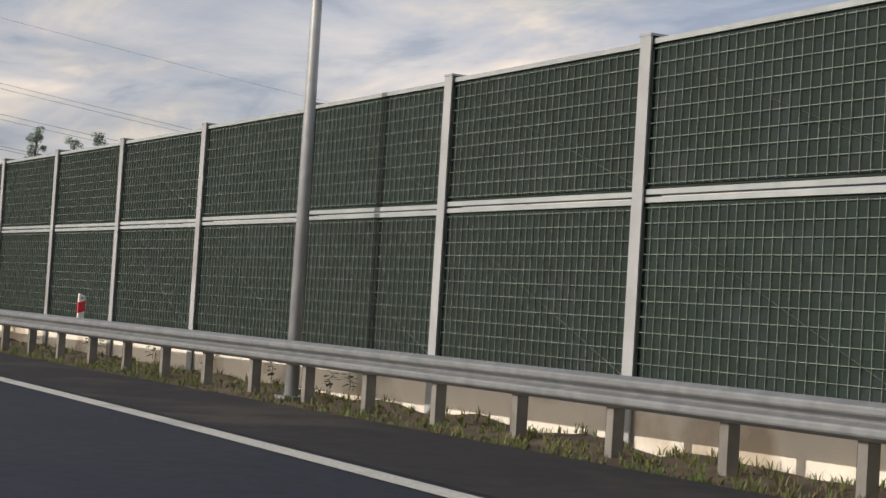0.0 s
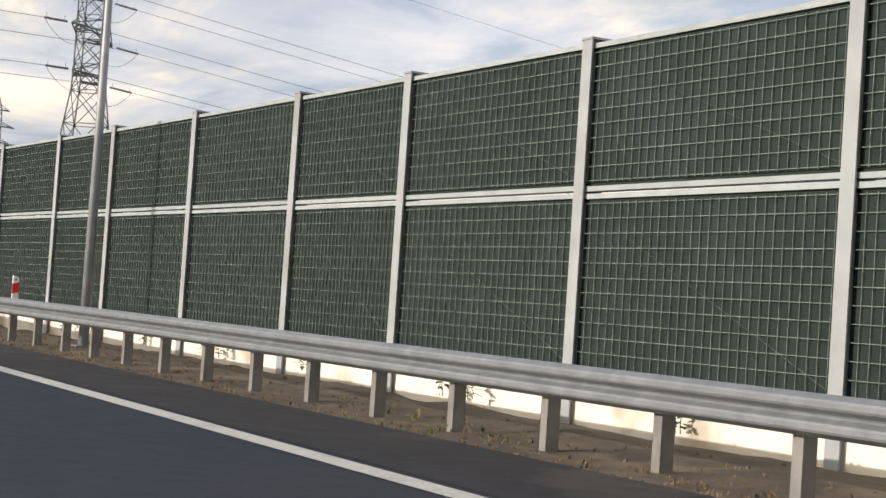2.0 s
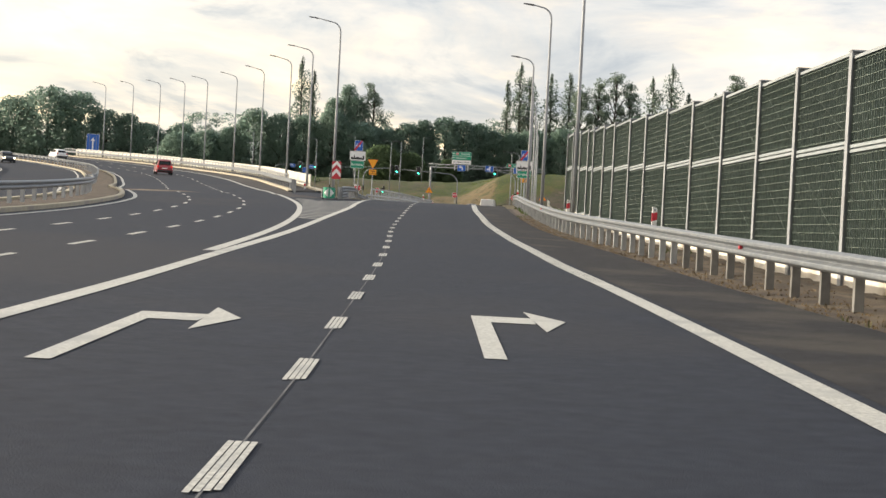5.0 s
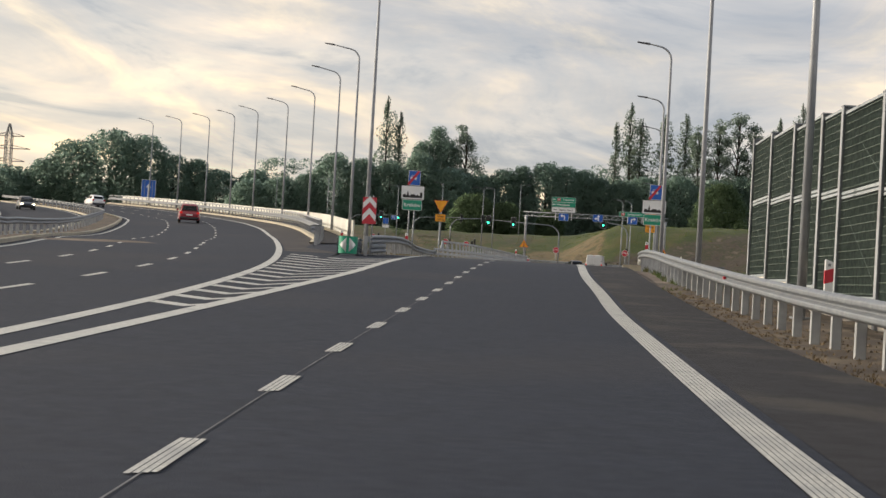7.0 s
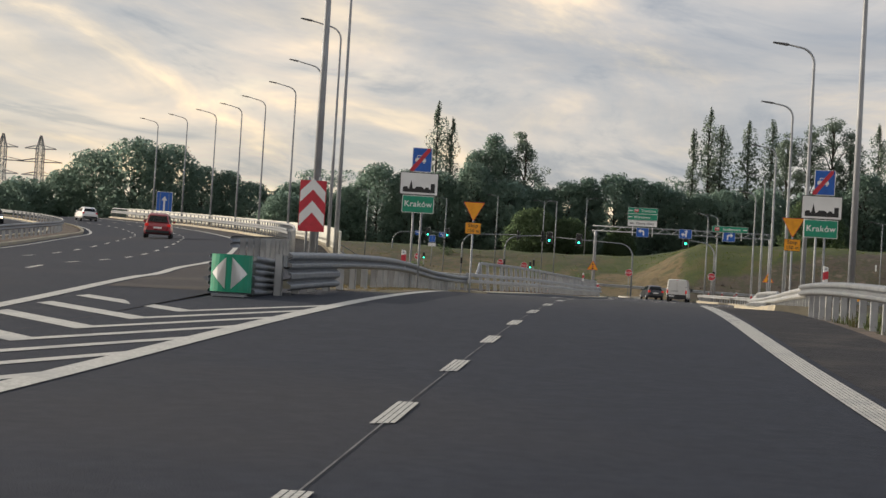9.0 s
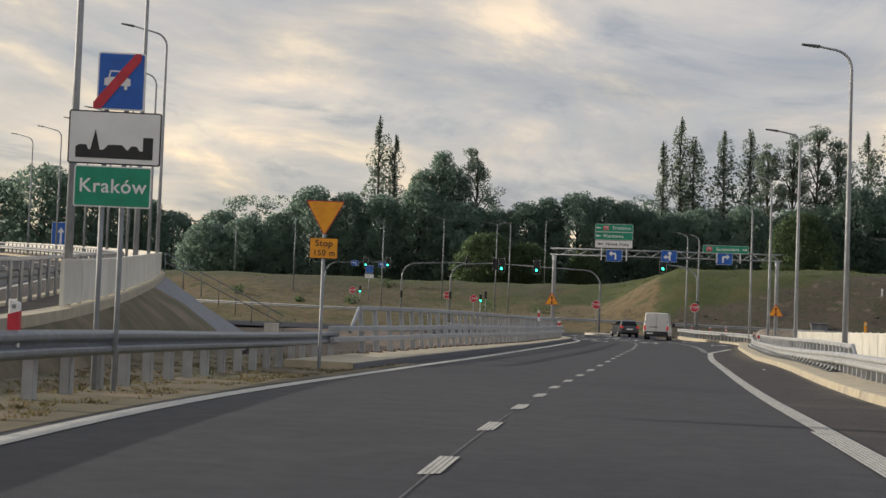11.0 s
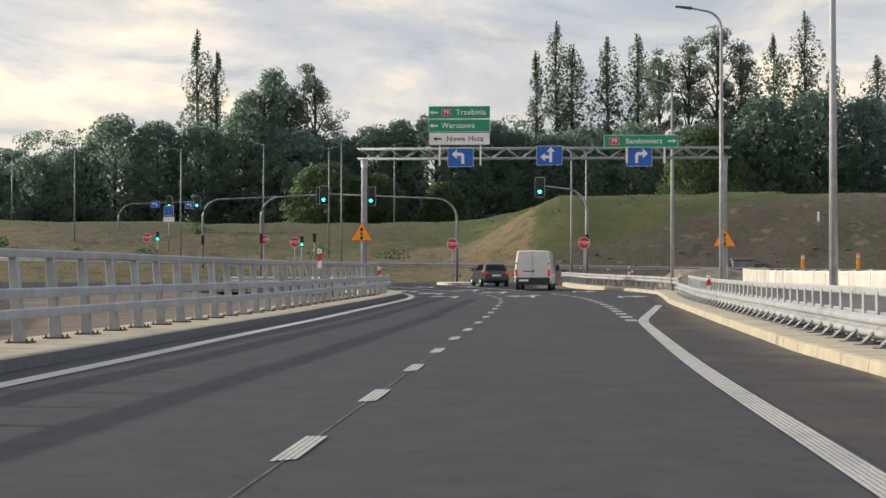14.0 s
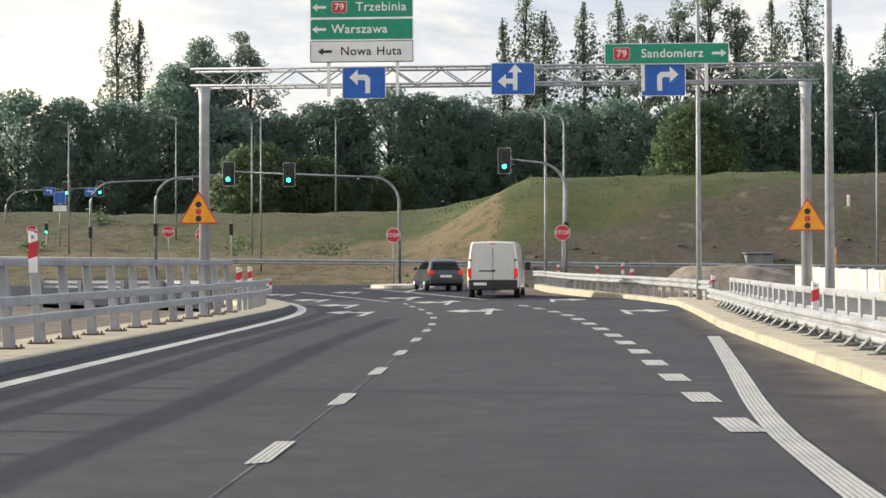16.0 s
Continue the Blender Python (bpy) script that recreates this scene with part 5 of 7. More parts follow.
for s, u, z, turn in ((335.4, -7.0, 0.0, 4), (329.6, 2.0, 0.0, 0), (348.5, -20.2, 0.4, 8), (366, -36.5, 1.2, 15), (357, -24.2, 0.8, 10)):
    stop_sign(side_face(s, u, z, turn))


def signal_warning(m):
    t = thing("warning_sign", m, "amber warning triangle showing traffic lights", "road sign", "signal warnings")
    tri = [(-0.42, -0.27), (-0.42, -0.30), (0.42, -0.30), (0.42, -0.27), (0.025, 0.40), (-0.025, 0.40)]
    b = part("triangle", plate(tri, -0.012, 0.012, 2.55), M_RED, t)
    part("triangle_face", plate([(a*0.9, (c + 0.05)*0.9 - 0.05) for a, c in tri], -0.016, -0.0125, 2.55), M_YELLOW, b)
    for k, mat in enumerate((M_BLACK, M_RED, M_BLACK)):
        part("symbol_dot", plate([(0.07*math.cos(a), 0.07*math.sin(a)) for a in np.linspace(0, 2*math.pi, 13)[:-1]], -0.02, -0.0165, 2.36 + 0.16*k), mat, b)
    return t


signal_warning(side_face(285.2, -7.3, 0.0, 4))
signal_warning(side_face(285.38, 6.33, -0.22, 0))


def chevron_sign(m):
    t = thing("chevron_sign", m, "red and white chevron board on a steel post", "road sign")
    pole(t, -0.15, -0.3, 2.9, 0.04)
    pole(t, 0.22, -0.3, 2.9, 0.04)
    b = board(t, "chevron_board", 0.86, 1.55, 0.0, 2.02, M_RED, M_RED, rim=0.0101)
    for k in range(2):
        z = 2.02 - 0.62 + 0.70*k
        part("white_chevron", plate([(-0.41, 0.0), (0.0, 0.42), (0.41, 0.0), (0.41, 0.36), (0.0, 0.78), (-0.41, 0.36)] if k == 0 else [(-0.41, 0.02), (0.0, 0.42), (0.41, 0.02), (0.41, 0.36), (0.0, 0.76), (-0.41, 0.36)], -0.021, -0.0165, z), M_WHITE, b)
    return t


chevron_sign(side_face(192.2, -6.4, 0.32, 6) @ Matrix.Diagonal((0.64, 1, 0.69, 1)))


def crash_cushion(m):
    t = thing("crash_cushion", m, "green and white crash cushion in front of the guardrail nose", "crash cushion")
    bm = bmesh.new()
    pts = [(0.42*math.sin(math.radians(a)), -0.42*math.cos(math.radians(a))) for a in range(-90, 91, 15)]
    lower = [bm.verts.new((x*1.05, y*0.8, 0.10)) for x, y in pts]
    upper = [bm.verts.new((x*1.05, y*0.8, 0.92)) for x, y in pts]
    for k in range(len(pts) - 1):
        bm.faces.new((lower[k], lower[k + 1], upper[k + 1], upper[k]))
    bm.faces.new(upper)
    bm.faces.new(lower[::-1])
    bm.faces.new((lower[0], upper[0], upper[-1], lower[-1]))
    bmesh.ops.recalc_face_normals(bm, faces=bm.faces)
    nose = part("nose", bm, M_SGREEN, t)
    for sgn in (-1, 1):
        bm = bmesh.new()
        for a0, a1, b in ((6, 58, 1),):
            vs = []
            for ang, z in ((8, 0.16), (8, 0.86), (34, 0.66), (56, 0.51), (34, 0.36)):
                r = math.radians(ang*sgn)
                vs.append(bm.verts.new((0.452*math.sin(r), -0.346*math.cos(r), z)))
            bm.faces.new(vs)
        bmesh.ops.solidify(bm, geom=list(bm.faces), thickness=0.006)
        part("white_arrow", bm, M_WHITE, nose)
    for k in range(3):
        for sgn in (-1, 1):
            bm = bmesh.new()
            w_beam(bm, [(Vector((0.43*sgn, 0.05, 0)), Vector((1, 0, 0))), (Vector((0.47*sgn, 3.2, 0)), Vector((1, 0, 0)))], -sgn, 0.2 + 0.29*k)
            part("side_beam", bm, M_GALV, t, smooth=True)
    for y in (0.6, 1.9, 3.1):
        bm = bmesh.new()
        box(bm, -0.4, 0.4, y, y + 0.08, 0.0, 0.85)
        part("frame", bevelled(bm, 0.01), M_GALV_DULL, t)
    bm = bmesh.new()
    box(bm, -0.35, 0.35, -0.3, 3.2, 0.0, 0.06)
    part("base_rail", bm, M_GALV_DULL, t)
    return t


crash_cushion(side_face(185.0, -6.08, 0.0, 6) @ Matrix.Diagonal((0.76, 1, 0.74, 1)))


def delineator():
    t = thing("delineator", Matrix.Identity(4), "white delineator post with a red band on the guardrail", "delineator", "delineators")
    bm = bmesh.new()
    vs = box(bm, -0.06, 0.06, -0.025, 0.025, 0.0, 0.52)
    for v in vs:
        if v.co.z > 0.4 and v.co.x > 0:
            v.co.z -= 0.04
    body = part("body", bevelled(bm, 0.008), M_WHITE, t)
    bm = bmesh.new()
    vs = box(bm, -0.062, 0.062, -0.029, 0.029, 0.17, 0.36)
    for v in vs:
        if v.co.x > 0:
            v.co.z += 0.035
    part("red_band", bm, M_RED, body)
    bm = bmesh.new()
    box(bm, -0.02, 0.02, -0.03, -0.027, 0.42, 0.46)
    part("reflector", bm, M_GALV_DULL, body)
    return t


dl = delineator()
dl.matrix_basis = stand(28.6, u_guard(28.6) + 0.22, 0.66)
for s in (-13.0, 69.6, 112.5, 133.4, 152.2, 199.5):
    copy_thing(dl, stand(s, u_guard(s) + 0.22, 0.66))
for s, u, z in ((276.6, u_rr(276.6) + 0.12, 0.50), (297.2, u_rr(297.2) + 0.12, 0.42), (311.0, 4.2, 0.52), (202.5, -6.2, 0.55), (211.5, -11.0, 0.78), (288.6, -7.0, 0.75), (292.5, -7.4, 0.75), (296, -8.3, 0.7), (323, 4.6, 0.7)):
    copy_thing(dl, stand(s, u, z))
copy_thing(dl, stand(272.0, -6.95, 1.22) @ Matrix.Diagonal((1, 1, 1.15, 1)))


# ---------------------------------------------------------------- gantry
def gantry():
    t = thing("sign_gantry", stand(285.6, 0.0, 0.0), "galvanised lattice gantry with direction and lane signs", "gantry")
    xl, xr, zb, zt = -7.4, 6.5, 5.38, 5.76
    for x in (xl + 0.15, xr - 0.15):
        bm = bmesh.new()
        tube(bm, [(x, 0, -0.6), (x, 0, 5.0), (x, 0, zb)], [0.125, 0.115, 0.15], 14)
        part("column", bm, M_RAILING, t, smooth=True)
        bm = bmesh.new()
        box(bm, x - 0.3, x + 0.3, -0.3, 0.3, -0.02, 0.03)
        part("foot_plate", bm, M_GALV_DULL, t)
    for y in (-0.28, 0.28):
        for z in (zb, zt):
            bm = bmesh.new()
            tube(bm, [(xl - 0.1, y, z), (xr + 0.1, y, z)], 0.028, 8)
            part("chord", bm, M_RAILING, t, smooth=True)
    n = 25
    for y in (-0.28, 0.28):
        for k in range(n):
            a, b = xl + (xr - xl)*k/n, xl + (xr - xl)*(k + 1)/n
            bm = bmesh.new()
            tube(bm, [(a, y, zb if k % 2 else zt), (b, y, zt if k % 2 else zb)], 0.017, 6)
            part("lattice_bar", bm, M_RAILING, t)
    bm = bmesh.new()
    tube(bm, [(0, -0.28, 0), (0, 0.28, 0)], 0.014, 6)
    me_bar = mesh_of(bm, "cross_bar", M_RAILING)
    for k in range(n + 1):
        for z in (zb, zt):
            part("cross_bar", me_bar, None, t, m=pose(xl + (xr - xl)*k/n, 0, z))
    x0, x1 = -4.76, -2.43
    xc, w = (x0 + x1)/2, x1 - x0
    for x in (xc - 0.75, xc + 0.80):
        bm = bmesh.new()
        box(bm, x - 0.035, x + 0.035, -0.40, -0.33, 5.1, 7.3)
        part("hanger", bm, M_WHITE, t)
    rows = (("79 Trzebinia", 7.10, M_SGREEN, M_WHITE), ("Warszawa", 6.60, M_SGREEN, M_WHITE), ("Nowa Huta", 6.10, M_WHITE, M_BLACK))
    ar = [(-0.17, 0.0), (-0.05, 0.085), (-0.05, 0.03), (0.15, 0.03), (0.15, -0.03), (-0.05, -0.03), (-0.05, -0.085)]
    for text, z, face, ink in rows:
        b = board(t, "direction_board", w, 0.485, xc, z, M_WHITE if ink is M_WHITE else M_BLACK, face, y=-0.42, rim=0.018)
        part("arrow", plate(ar, -0.443, -0.4365, z, xc - (0.95 if text != "Nowa Huta" else 0.82)), ink, b)
        if text.startswith("79"):
            r = board(b, "route_shield", 0.34, 0.26, xc - 0.50, z, M_WHITE, M_RED, y=-0.432, rim=0.008)
            letters("79", 0.21, xc - 0.50, -0.4505, z, M_WHITE, r)
            letters("Trzebinia", 0.28, xc + 0.44, -0.438, z, ink, b)
        elif text == "Warszawa":
            letters(text, 0.28, xc - 0.05, -0.438, z, ink, b)
        else:
            letters("Nowa", 0.27, xc - 0.13, -0.438, z, ink, b)
            letters("Huta", 0.27, xc + 0.62, -0.438, z, ink, b)
    b = board(t, "direction_board", 2.76, 0.47, 3.22, 5.98, M_WHITE, M_SGREEN, y=-0.42, rim=0.018)
    r = board(b, "route_shield", 0.36, 0.28, 2.22, 5.98, M_WHITE, M_RED, y=-0.432, rim=0.008)
    letters("79", 0.22, 2.22, -0.4505, 5.98, M_WHITE, r)
    letters("Sandomierz", 0.27, 3.34, -0.438, 5.98, M_WHITE, b)
    part("arrow", plate([(-a, c) for a, c in ar], -0.443, -0.4365, 5.98, 4.37), M_WHITE, b)
    for x in (2.7, 4.1):
        bm = bmesh.new()
        box(bm, x - 0.035, x + 0.035, -0.40, -0.33, 5.15, 6.1)
        part("hanger", bm, M_WHITE, t)
    left = [(-0.33, 0.12), (-0.14, 0.30), (-0.14, 0.18), (0.06, 0.18), (0.14, 0.10), (0.14, -0.24), (0.03, -0.24), (0.03, 0.03), (0.0, 0.06), (-0.14, 0.06), (-0.14, -0.06)]
    right = [(-a, c) for a, c in left]
    both = [(-0.34, -0.06), (-0.16, 0.10), (-0.16, 0.0), (0.0, 0.0), (0.0, 0.14), (-0.11, 0.14), (0.05, 0.32), (0.21, 0.14), (0.10, 0.14), (0.10, -0.26), (0.0, -0.26), (0.0, -0.11), (-0.16, -0.11), (-0.16, -0.21)]
    for x, z, shape in ((-3.55, 5.40, left), (-0.2, 5.46, both), (3.15, 5.40, right)):
        b = board(t, "lane_board", 0.98, 0.72, x, z, M_WHITE, M_BLUE, y=-0.36, rim=0.014)
        part("lane_arrow", plate(shape, -0.383, -0.3765, z, x), M_WHITE, b)
    return t


gantry()

# ---------------------------------------------------------------- traffic lights
def lens(name, on):
    return material(name, (0.02, 0.02, 0.02), 0.3, emit=on)


M_GO = lens("green_signal_glass", ((0.05, 1.0, 0.55), 6.0))
M_OFF = material("dark_signal_glass", (0.03, 0.02, 0.02), 0.25)
M_HOUSE = material("signal_housing", (0.018, 0.022, 0.02), 0.55, second=(0.025, 0.028, 0.026))


def signal_head(parent, x, y, z, turn=0.0, lit=True, shield=True, k=1.0):
    h = part("signal_head", bevelled_box(0.34*k, 0.22*k, 1.0*k, 0.03*k), M_HOUSE, parent, m=pose(x, y, z, 0, 0, turn))
    if shield:
        part("backing_board", plate(outline(0.62*k, 1.28*k, 0.06*k), 0.10*k, 0.115*k), M_BLACK, h)
        rim = plate(outline(0.66*k, 1.32*k, 0.07*k), 0.116*k, 0.122*k)
        part("white_border", rim, M_WHITE, h)
    for j, zz in enumerate((0.31, 0.0, -0.31)):
        bm = bmesh.new()
        tube(bm, [(0, -0.105*k, zz*k), (0, -0.125*k, zz*k)], 0.115*k, 16)
        part("lens", bm, M_GO if (j == 2 and lit) else M_OFF, h, "glowing green lens" if (j == 2 and lit) else "")
        bm = bmesh.new()
        ring = [(0.13*k*math.cos(a), 0.13*k*math.sin(a)) for a in np.linspace(math.radians(-20), math.radians(200), 12)]
        f = [bm.verts.new((p, -0.11*k, zz*k + q)) for p, q in ring]
        g = [bm.verts.new((p*0.96, -0.29*k, zz*k + q*0.96)) for p, q in ring]
        for i in range(len(ring) - 1):
            bm.faces.new((f[i], f[i + 1], g[i + 1], g[i]))
        part("visor", bm, M_HOUSE, h)
    return h


def bevelled_box(w, d, h, b):
    bm = bmesh.new()
    box(bm, -w/2, w/2, -d/2, d/2, -h/2, h/2)
    return bevelled(bm, b, 2)


def signal_mast(m, reach, height, heads, low=True, lit=True, turn=0.0, label="galvanised mast arm with traffic lights over the lanes"):
    """A mast whose arm curves over to local -x; heads lie along the arm."""
    t = thing("traffic_light", m, label, "traffic light", "traffic lights")
    sg = -1 if reach > 0 else 1
    R = abs(reach)
    bm = bmesh.new()
    pts = [(0, 0, -0.3), (0, 0, height - 1.6)]
    rad = [0.10, 0.085]
    for k in range(1, 9):
        a = math.radians(86*k/8)
        pts.append((sg*1.5*(1 - math.cos(a)), 0, height - 1.6 + 1.45*math.sin(a)))
        rad.append(0.085 - 0.003*k)
    pts.append((sg*R, 0, height + 0.02*R))
    rad.append(0.045)
    tube(bm, pts, rad, 10)
    part("mast", bm, M_GALV_DULL, t, smooth=True)
    bm = bmesh.new()
    box(bm, -0.2, 0.2, -0.2, 0.2, -0.02, 0.03)
    part("base_plate", bm, M_GALV_DULL, t)
    for x, tr in heads:
        signal_head(t, sg*abs(x), -0.18, height + 0.02*abs(x) - 0.12, tr, lit)
    if low:
        signal_head(t, 0.0, -0.22, 2.9, turn, False, False, 0.75)
    return t


signal_mast(stand(335.7, -6.7, 0, 2), 9.6, 6.05, [(9.3, 0), (6.0, 0)], False)
signal_mast(stand(330.0, 2.2, 0, 0), 3.3, 6.45, [(3.1, 0)])
signal_mast(stand(343.8, -22.0, 0.4, 12), -4.6, 6.2, [(4.4, 60)], True, False)
signal_mast(stand(353.4, -28.6, 0.5, 12), -7.2, 6.4, [(6.9, 70)], True, False)
signal_mast(stand(377.8, -42.4, 1.8, 10), -8.2, 5.9, [(4.9, 0), (7.6, 0)], False)
for s, u, z in ((344.5, -19.0, 0.0), (368, -36.0, 1.0), (358.8, -20.2, 0.6)):
    t = thing("pedestal_signal", stand(s, u, z, 8), "thin post carrying a small traffic light", "traffic light", "traffic lights")
    pole(t, 0, -0.4, 3.6, 0.05, 0.0)
    signal_head(t, 0.0, -0.16, 3.1, 0, s < 350 or s > 365, False, 0.8)
# blue lane boards beyond the junction
for s, u, z in ((378, -38.8, 7.5), (378, -35.4, 7.4)):
    t = thing("lane_board", stand(s, u, z, 10), "small blue lane board hung on the mast arm", "road sign", "far lane boards")
    b = board(t, "board", 0.9, 0.65, 0.0, 0.0, M_WHITE, M_BLUE, rim=0.015)
    bm = bmesh.new()
    box(bm, 0.08, 0.16, -0.0215, -0.0165, -0.22, 0.12)
    box(bm, -0.16, 0.08, -0.0215, -0.0165, 0.04, 0.12)
    v = [bm.verts.new(q) for q in ((-0.16, -0.0215, -0.05), (-0.16, -0.0215, 0.21), (-0.31, -0.0215, 0.08))]
    bm.faces.new(v)
    part("arrow", bm, M_WHITE, b, "white arrow")

# ---------------------------------------------------------------- kerb line and rails of the junction
u_turn = lambda s: float(np.interp(s, [296, 301, 308, 316, 323, 327, 334, 341, 355], [4.9, 4.5, 3.6, 2.2, 1.2, 0.9, 0.4, -0.2, -1.4]))
bm = bmesh.new()
sweep(bm, [(at(s, u_turn(s)), right_of(s)) for s in steps(297, 330, 1.5)], [(-0.10, -0.2), (-0.10, 0.10), (-0.07, 0.13), (0.30, 0.14), (0.30, -0.2)], True)
bmesh.ops.recalc_face_normals(bm, faces=bm.faces)
tagged(new("turn_kerb", mesh_of(bm, "turn_kerb", M_KERB)), "cream concrete kerb curving into the junction", "kerb", kind="structure")
guardrail("junction_guardrail", "bright galvanised guardrail curving round the junction corner", 297, 340, lambda s: u_turn(s) + 0.75, 1.35, 1, z=0.62, steel=M_SUNLIT)
bm = bmesh.new()
rail_f = thing("bank_guardrail", Matrix.Identity(4), "galvanised guardrail along the foot of the earth bank", "guardrail", kind="structure")
fr = []
for u in steps(24, -74, 3):
    s = 344.0 - 0.10*(u + 6) if u > -9 else 344.3 + 0.22*(-9 - u)
    fr.append((at(s, u, 0.1 + max(0, -u - 9)*0.022), Vector((*heading(s), 0))))
w_beam(bm, fr, 1, 0.72)
part("w_beam", bm, M_SUNLIT, rail_f, smooth=True)
for (p, q), (p2, q2) in zip(fr, fr[1:]):
    for k in (0.0, 0.5):
        w = p.lerp(p2, k) + Vector((*heading(340), 0))*0.08
        part("post", me_gpale, None, rail_f, m=pose(w.x, w.y, w.z + 0.1, 0, 0, math.degrees(math.atan2(heading(340)[1], heading(340)[0]))))
# bent guardrail nose where the left parapet ends, and a small island with a sign foot
guardrail("corner_guardrail", "galvanised guardrail bent round the left junction corner", 294.5, 303.5, lambda s: float(np.interp(s, [294.5, 297, 299, 300.5, 302, 303.5], [-7.28, -7.75, -8.6, -9.8, -12.2, -16.5])), 0.55, -1, z=0.66, seg=0.5, steel=M_RAILING)
bm = bmesh.new()
ring = [at(329.5 + 2.6*math.cos(a), -6.4 + 1.25*math.sin(a)) for a in (2*math.pi*k/20 for k in range(20))]
lo = [bm.verts.new(p + Vector((0, 0, -0.1))) for p in ring]
hi = [bm.verts.new(p + Vector((0, 0, 0.14))) for p in ring]
for k in range(20):
    bm.faces.new((lo[k], lo[(k + 1) % 20], hi[(k + 1) % 20], hi[k]))
bm.faces.new(hi)
bmesh.ops.recalc_face_normals(bm, faces=bm.faces)
tagged(new("traffic_island", mesh_of(bm, "traffic_island", M_CONCRETE)), "low oval concrete traffic island in the junction", "traffic island", kind="structure")
for s, u in ((320.5, -13.5), (322.5, -14.6), (326.0, -12.2), (330, 1.8), (316.0, 3.1)):
    copy_thing(dl, stand(s, u, 0.62 if u > 0 else 0.0))

# ---------------------------------------------------------------- verge along the barrier
rng = random.Random(7)


def verge_z(s, k):
    """Height of the loose soil between guardrail (k 0) and plinth (k 1)."""
    n0 = noise.noise(Vector((s*0.9, k*2.1, 1.0)))*0.07 + noise.noise(Vector((s*3.1, k*5, 4.0)))*0.035
    return -0.05 + 0.04*ease(k*1.1) + n0*(0.25 + 0.95*k)


bm = bmesh.new()
rows = []
for s in steps(-30, 176, 0.35):
    a, b = u_guard(s) - 0.72, u_wall(s) - 0.05
    a += 0.10*noise.noise(Vector((s*0.8, 0, 9))) + 0.05*noise.noise(Vector((s*3, 0, 2)))
    rows.append([bm.verts.new(at(s, a + (b - a)*k, verge_z(s, k) if k else -0.02)) for k in (0, 0.06, 0.18, 0.32, 0.48, 0.64, 0.8, 0.92, 1.0)])
for r0, r1 in zip(rows, rows[1:]):
    for k in range(8):
        bm.faces.new((r0[k], r0[k + 1], r1[k + 1], r1[k]))
bmesh.ops.recalc_face_normals(bm, faces=bm.faces)
tagged(new("verge", mesh_of(bm, "verge", M_SOIL, True)), "bumpy brown soil verge under the guardrail", "verge", kind="structure")


def blades(name, spots, label, mat, lo=0.06, hi=0.2, per=7, wide=0.012, seed=3):
    """Tufts of bent blades at (x, y, z, size) spots, joined as one."""
    g = np.random.default_rng(seed)
    n = len(spots)*per
    c = np.repeat(np.array([p[:3] for p in spots]), per, 0)
    k = np.repeat(np.array([p[3] for p in spots]), per)[:, None]
    a = g.uniform(0, 2*np.pi, n)
    d = np.stack([np.cos(a), np.sin(a), np.zeros(n)], 1)
    side = np.stack([-np.sin(a), np.cos(a), np.zeros(n)], 1)*wide*k
    h = g.uniform(lo, hi, n)[:, None]*k
    c = c + d*g.uniform(0, 0.07, n)[:, None]*k
    up = np.array([0, 0, 1.0])
    mid = c + up*h*0.6 + d*h*0.2
    tip = c + up*h + d*h*g.uniform(0.3, 0.9, n)[:, None]
    v = np.stack([c - side, c + side, mid + side*0.7, mid - side*0.7, tip], 1).reshape(-1, 3)
    f = []
    for i in range(n):
        o = i*5
        f += [(o, o + 1, o + 2, o + 3), (o + 3, o + 2, o + 4)]
    me = bpy.data.meshes.new(name)
    me.from_pydata(v.tolist(), [], f)
    me.materials.append(mat)
    return tagged(new(name, me), label, "grass", kind="stuff")


M_BLADE = material("verge_grass", (0.070, 0.110, 0.024), 0.8, second=(0.125, 0.115, 0.045), scale=1.2)
M_DRY = material("dry_stalks", (0.19, 0.135, 0.070), 0.9, second=(0.12, 0.088, 0.05), scale=2.0)
green, dry = [], []
for i in range(11000):
    s = rng.uniform(-8, 172)
    k = rng.random()**1.3
    a, b = u_guard(s) - 0.70, u_wall(s) - 0.1
    dens = noise.noise(Vector((s*0.12, k, 5))) + (0.35 if s < 34 else -0.75)
    p = at(s, a + (b - a)*k, verge_z(s, k))
    if rng.random() < 0.5 + dens:
        green.append((*p, rng.uniform(0.35, 0.75)))
    elif k < 0.6*(0.4 + rng.random()):
        dry.append((*p, rng.uniform(0.35, 0.8)))
blades("verge_grass", green, "short green grass tufts on the verge soil", M_BLADE, seed=4)
blades("dry_stalks", dry, "dry straw stalks along the asphalt edge", M_DRY, 0.02, 0.075, 6, 0.010, 5)

# clods and stones on the soil
g = np.random.default_rng(12)
bm = bmesh.new()
for i in range(900):
    s = rng.uniform(-5, 172)
    k = rng.uniform(0.03, 0.95)
    a, b = u_guard(s) - 0.70, u_wall(s) - 0.1
    p = at(s, a + (b - a)*k, verge_z(s, k))
    r = rng.uniform(0.012, 0.04)
    vs = [bm.verts.new(p + Vector((x*r*rng.uniform(.7, 1.3), y*r*rng.uniform(.7, 1.3), z*r*rng.uniform(.6, 1.1)))) for x, y, z in ((1, 0, 0), (-.5, .9, 0), (-.5, -.9, 0), (0, 0, 1), (0, 0, -1))]
    for q in ((0, 1, 3), (1, 2, 3), (2, 0, 3), (1, 0, 4), (2, 1, 4), (0, 2, 4)):
        bm.faces.new([vs[j] for j in q])
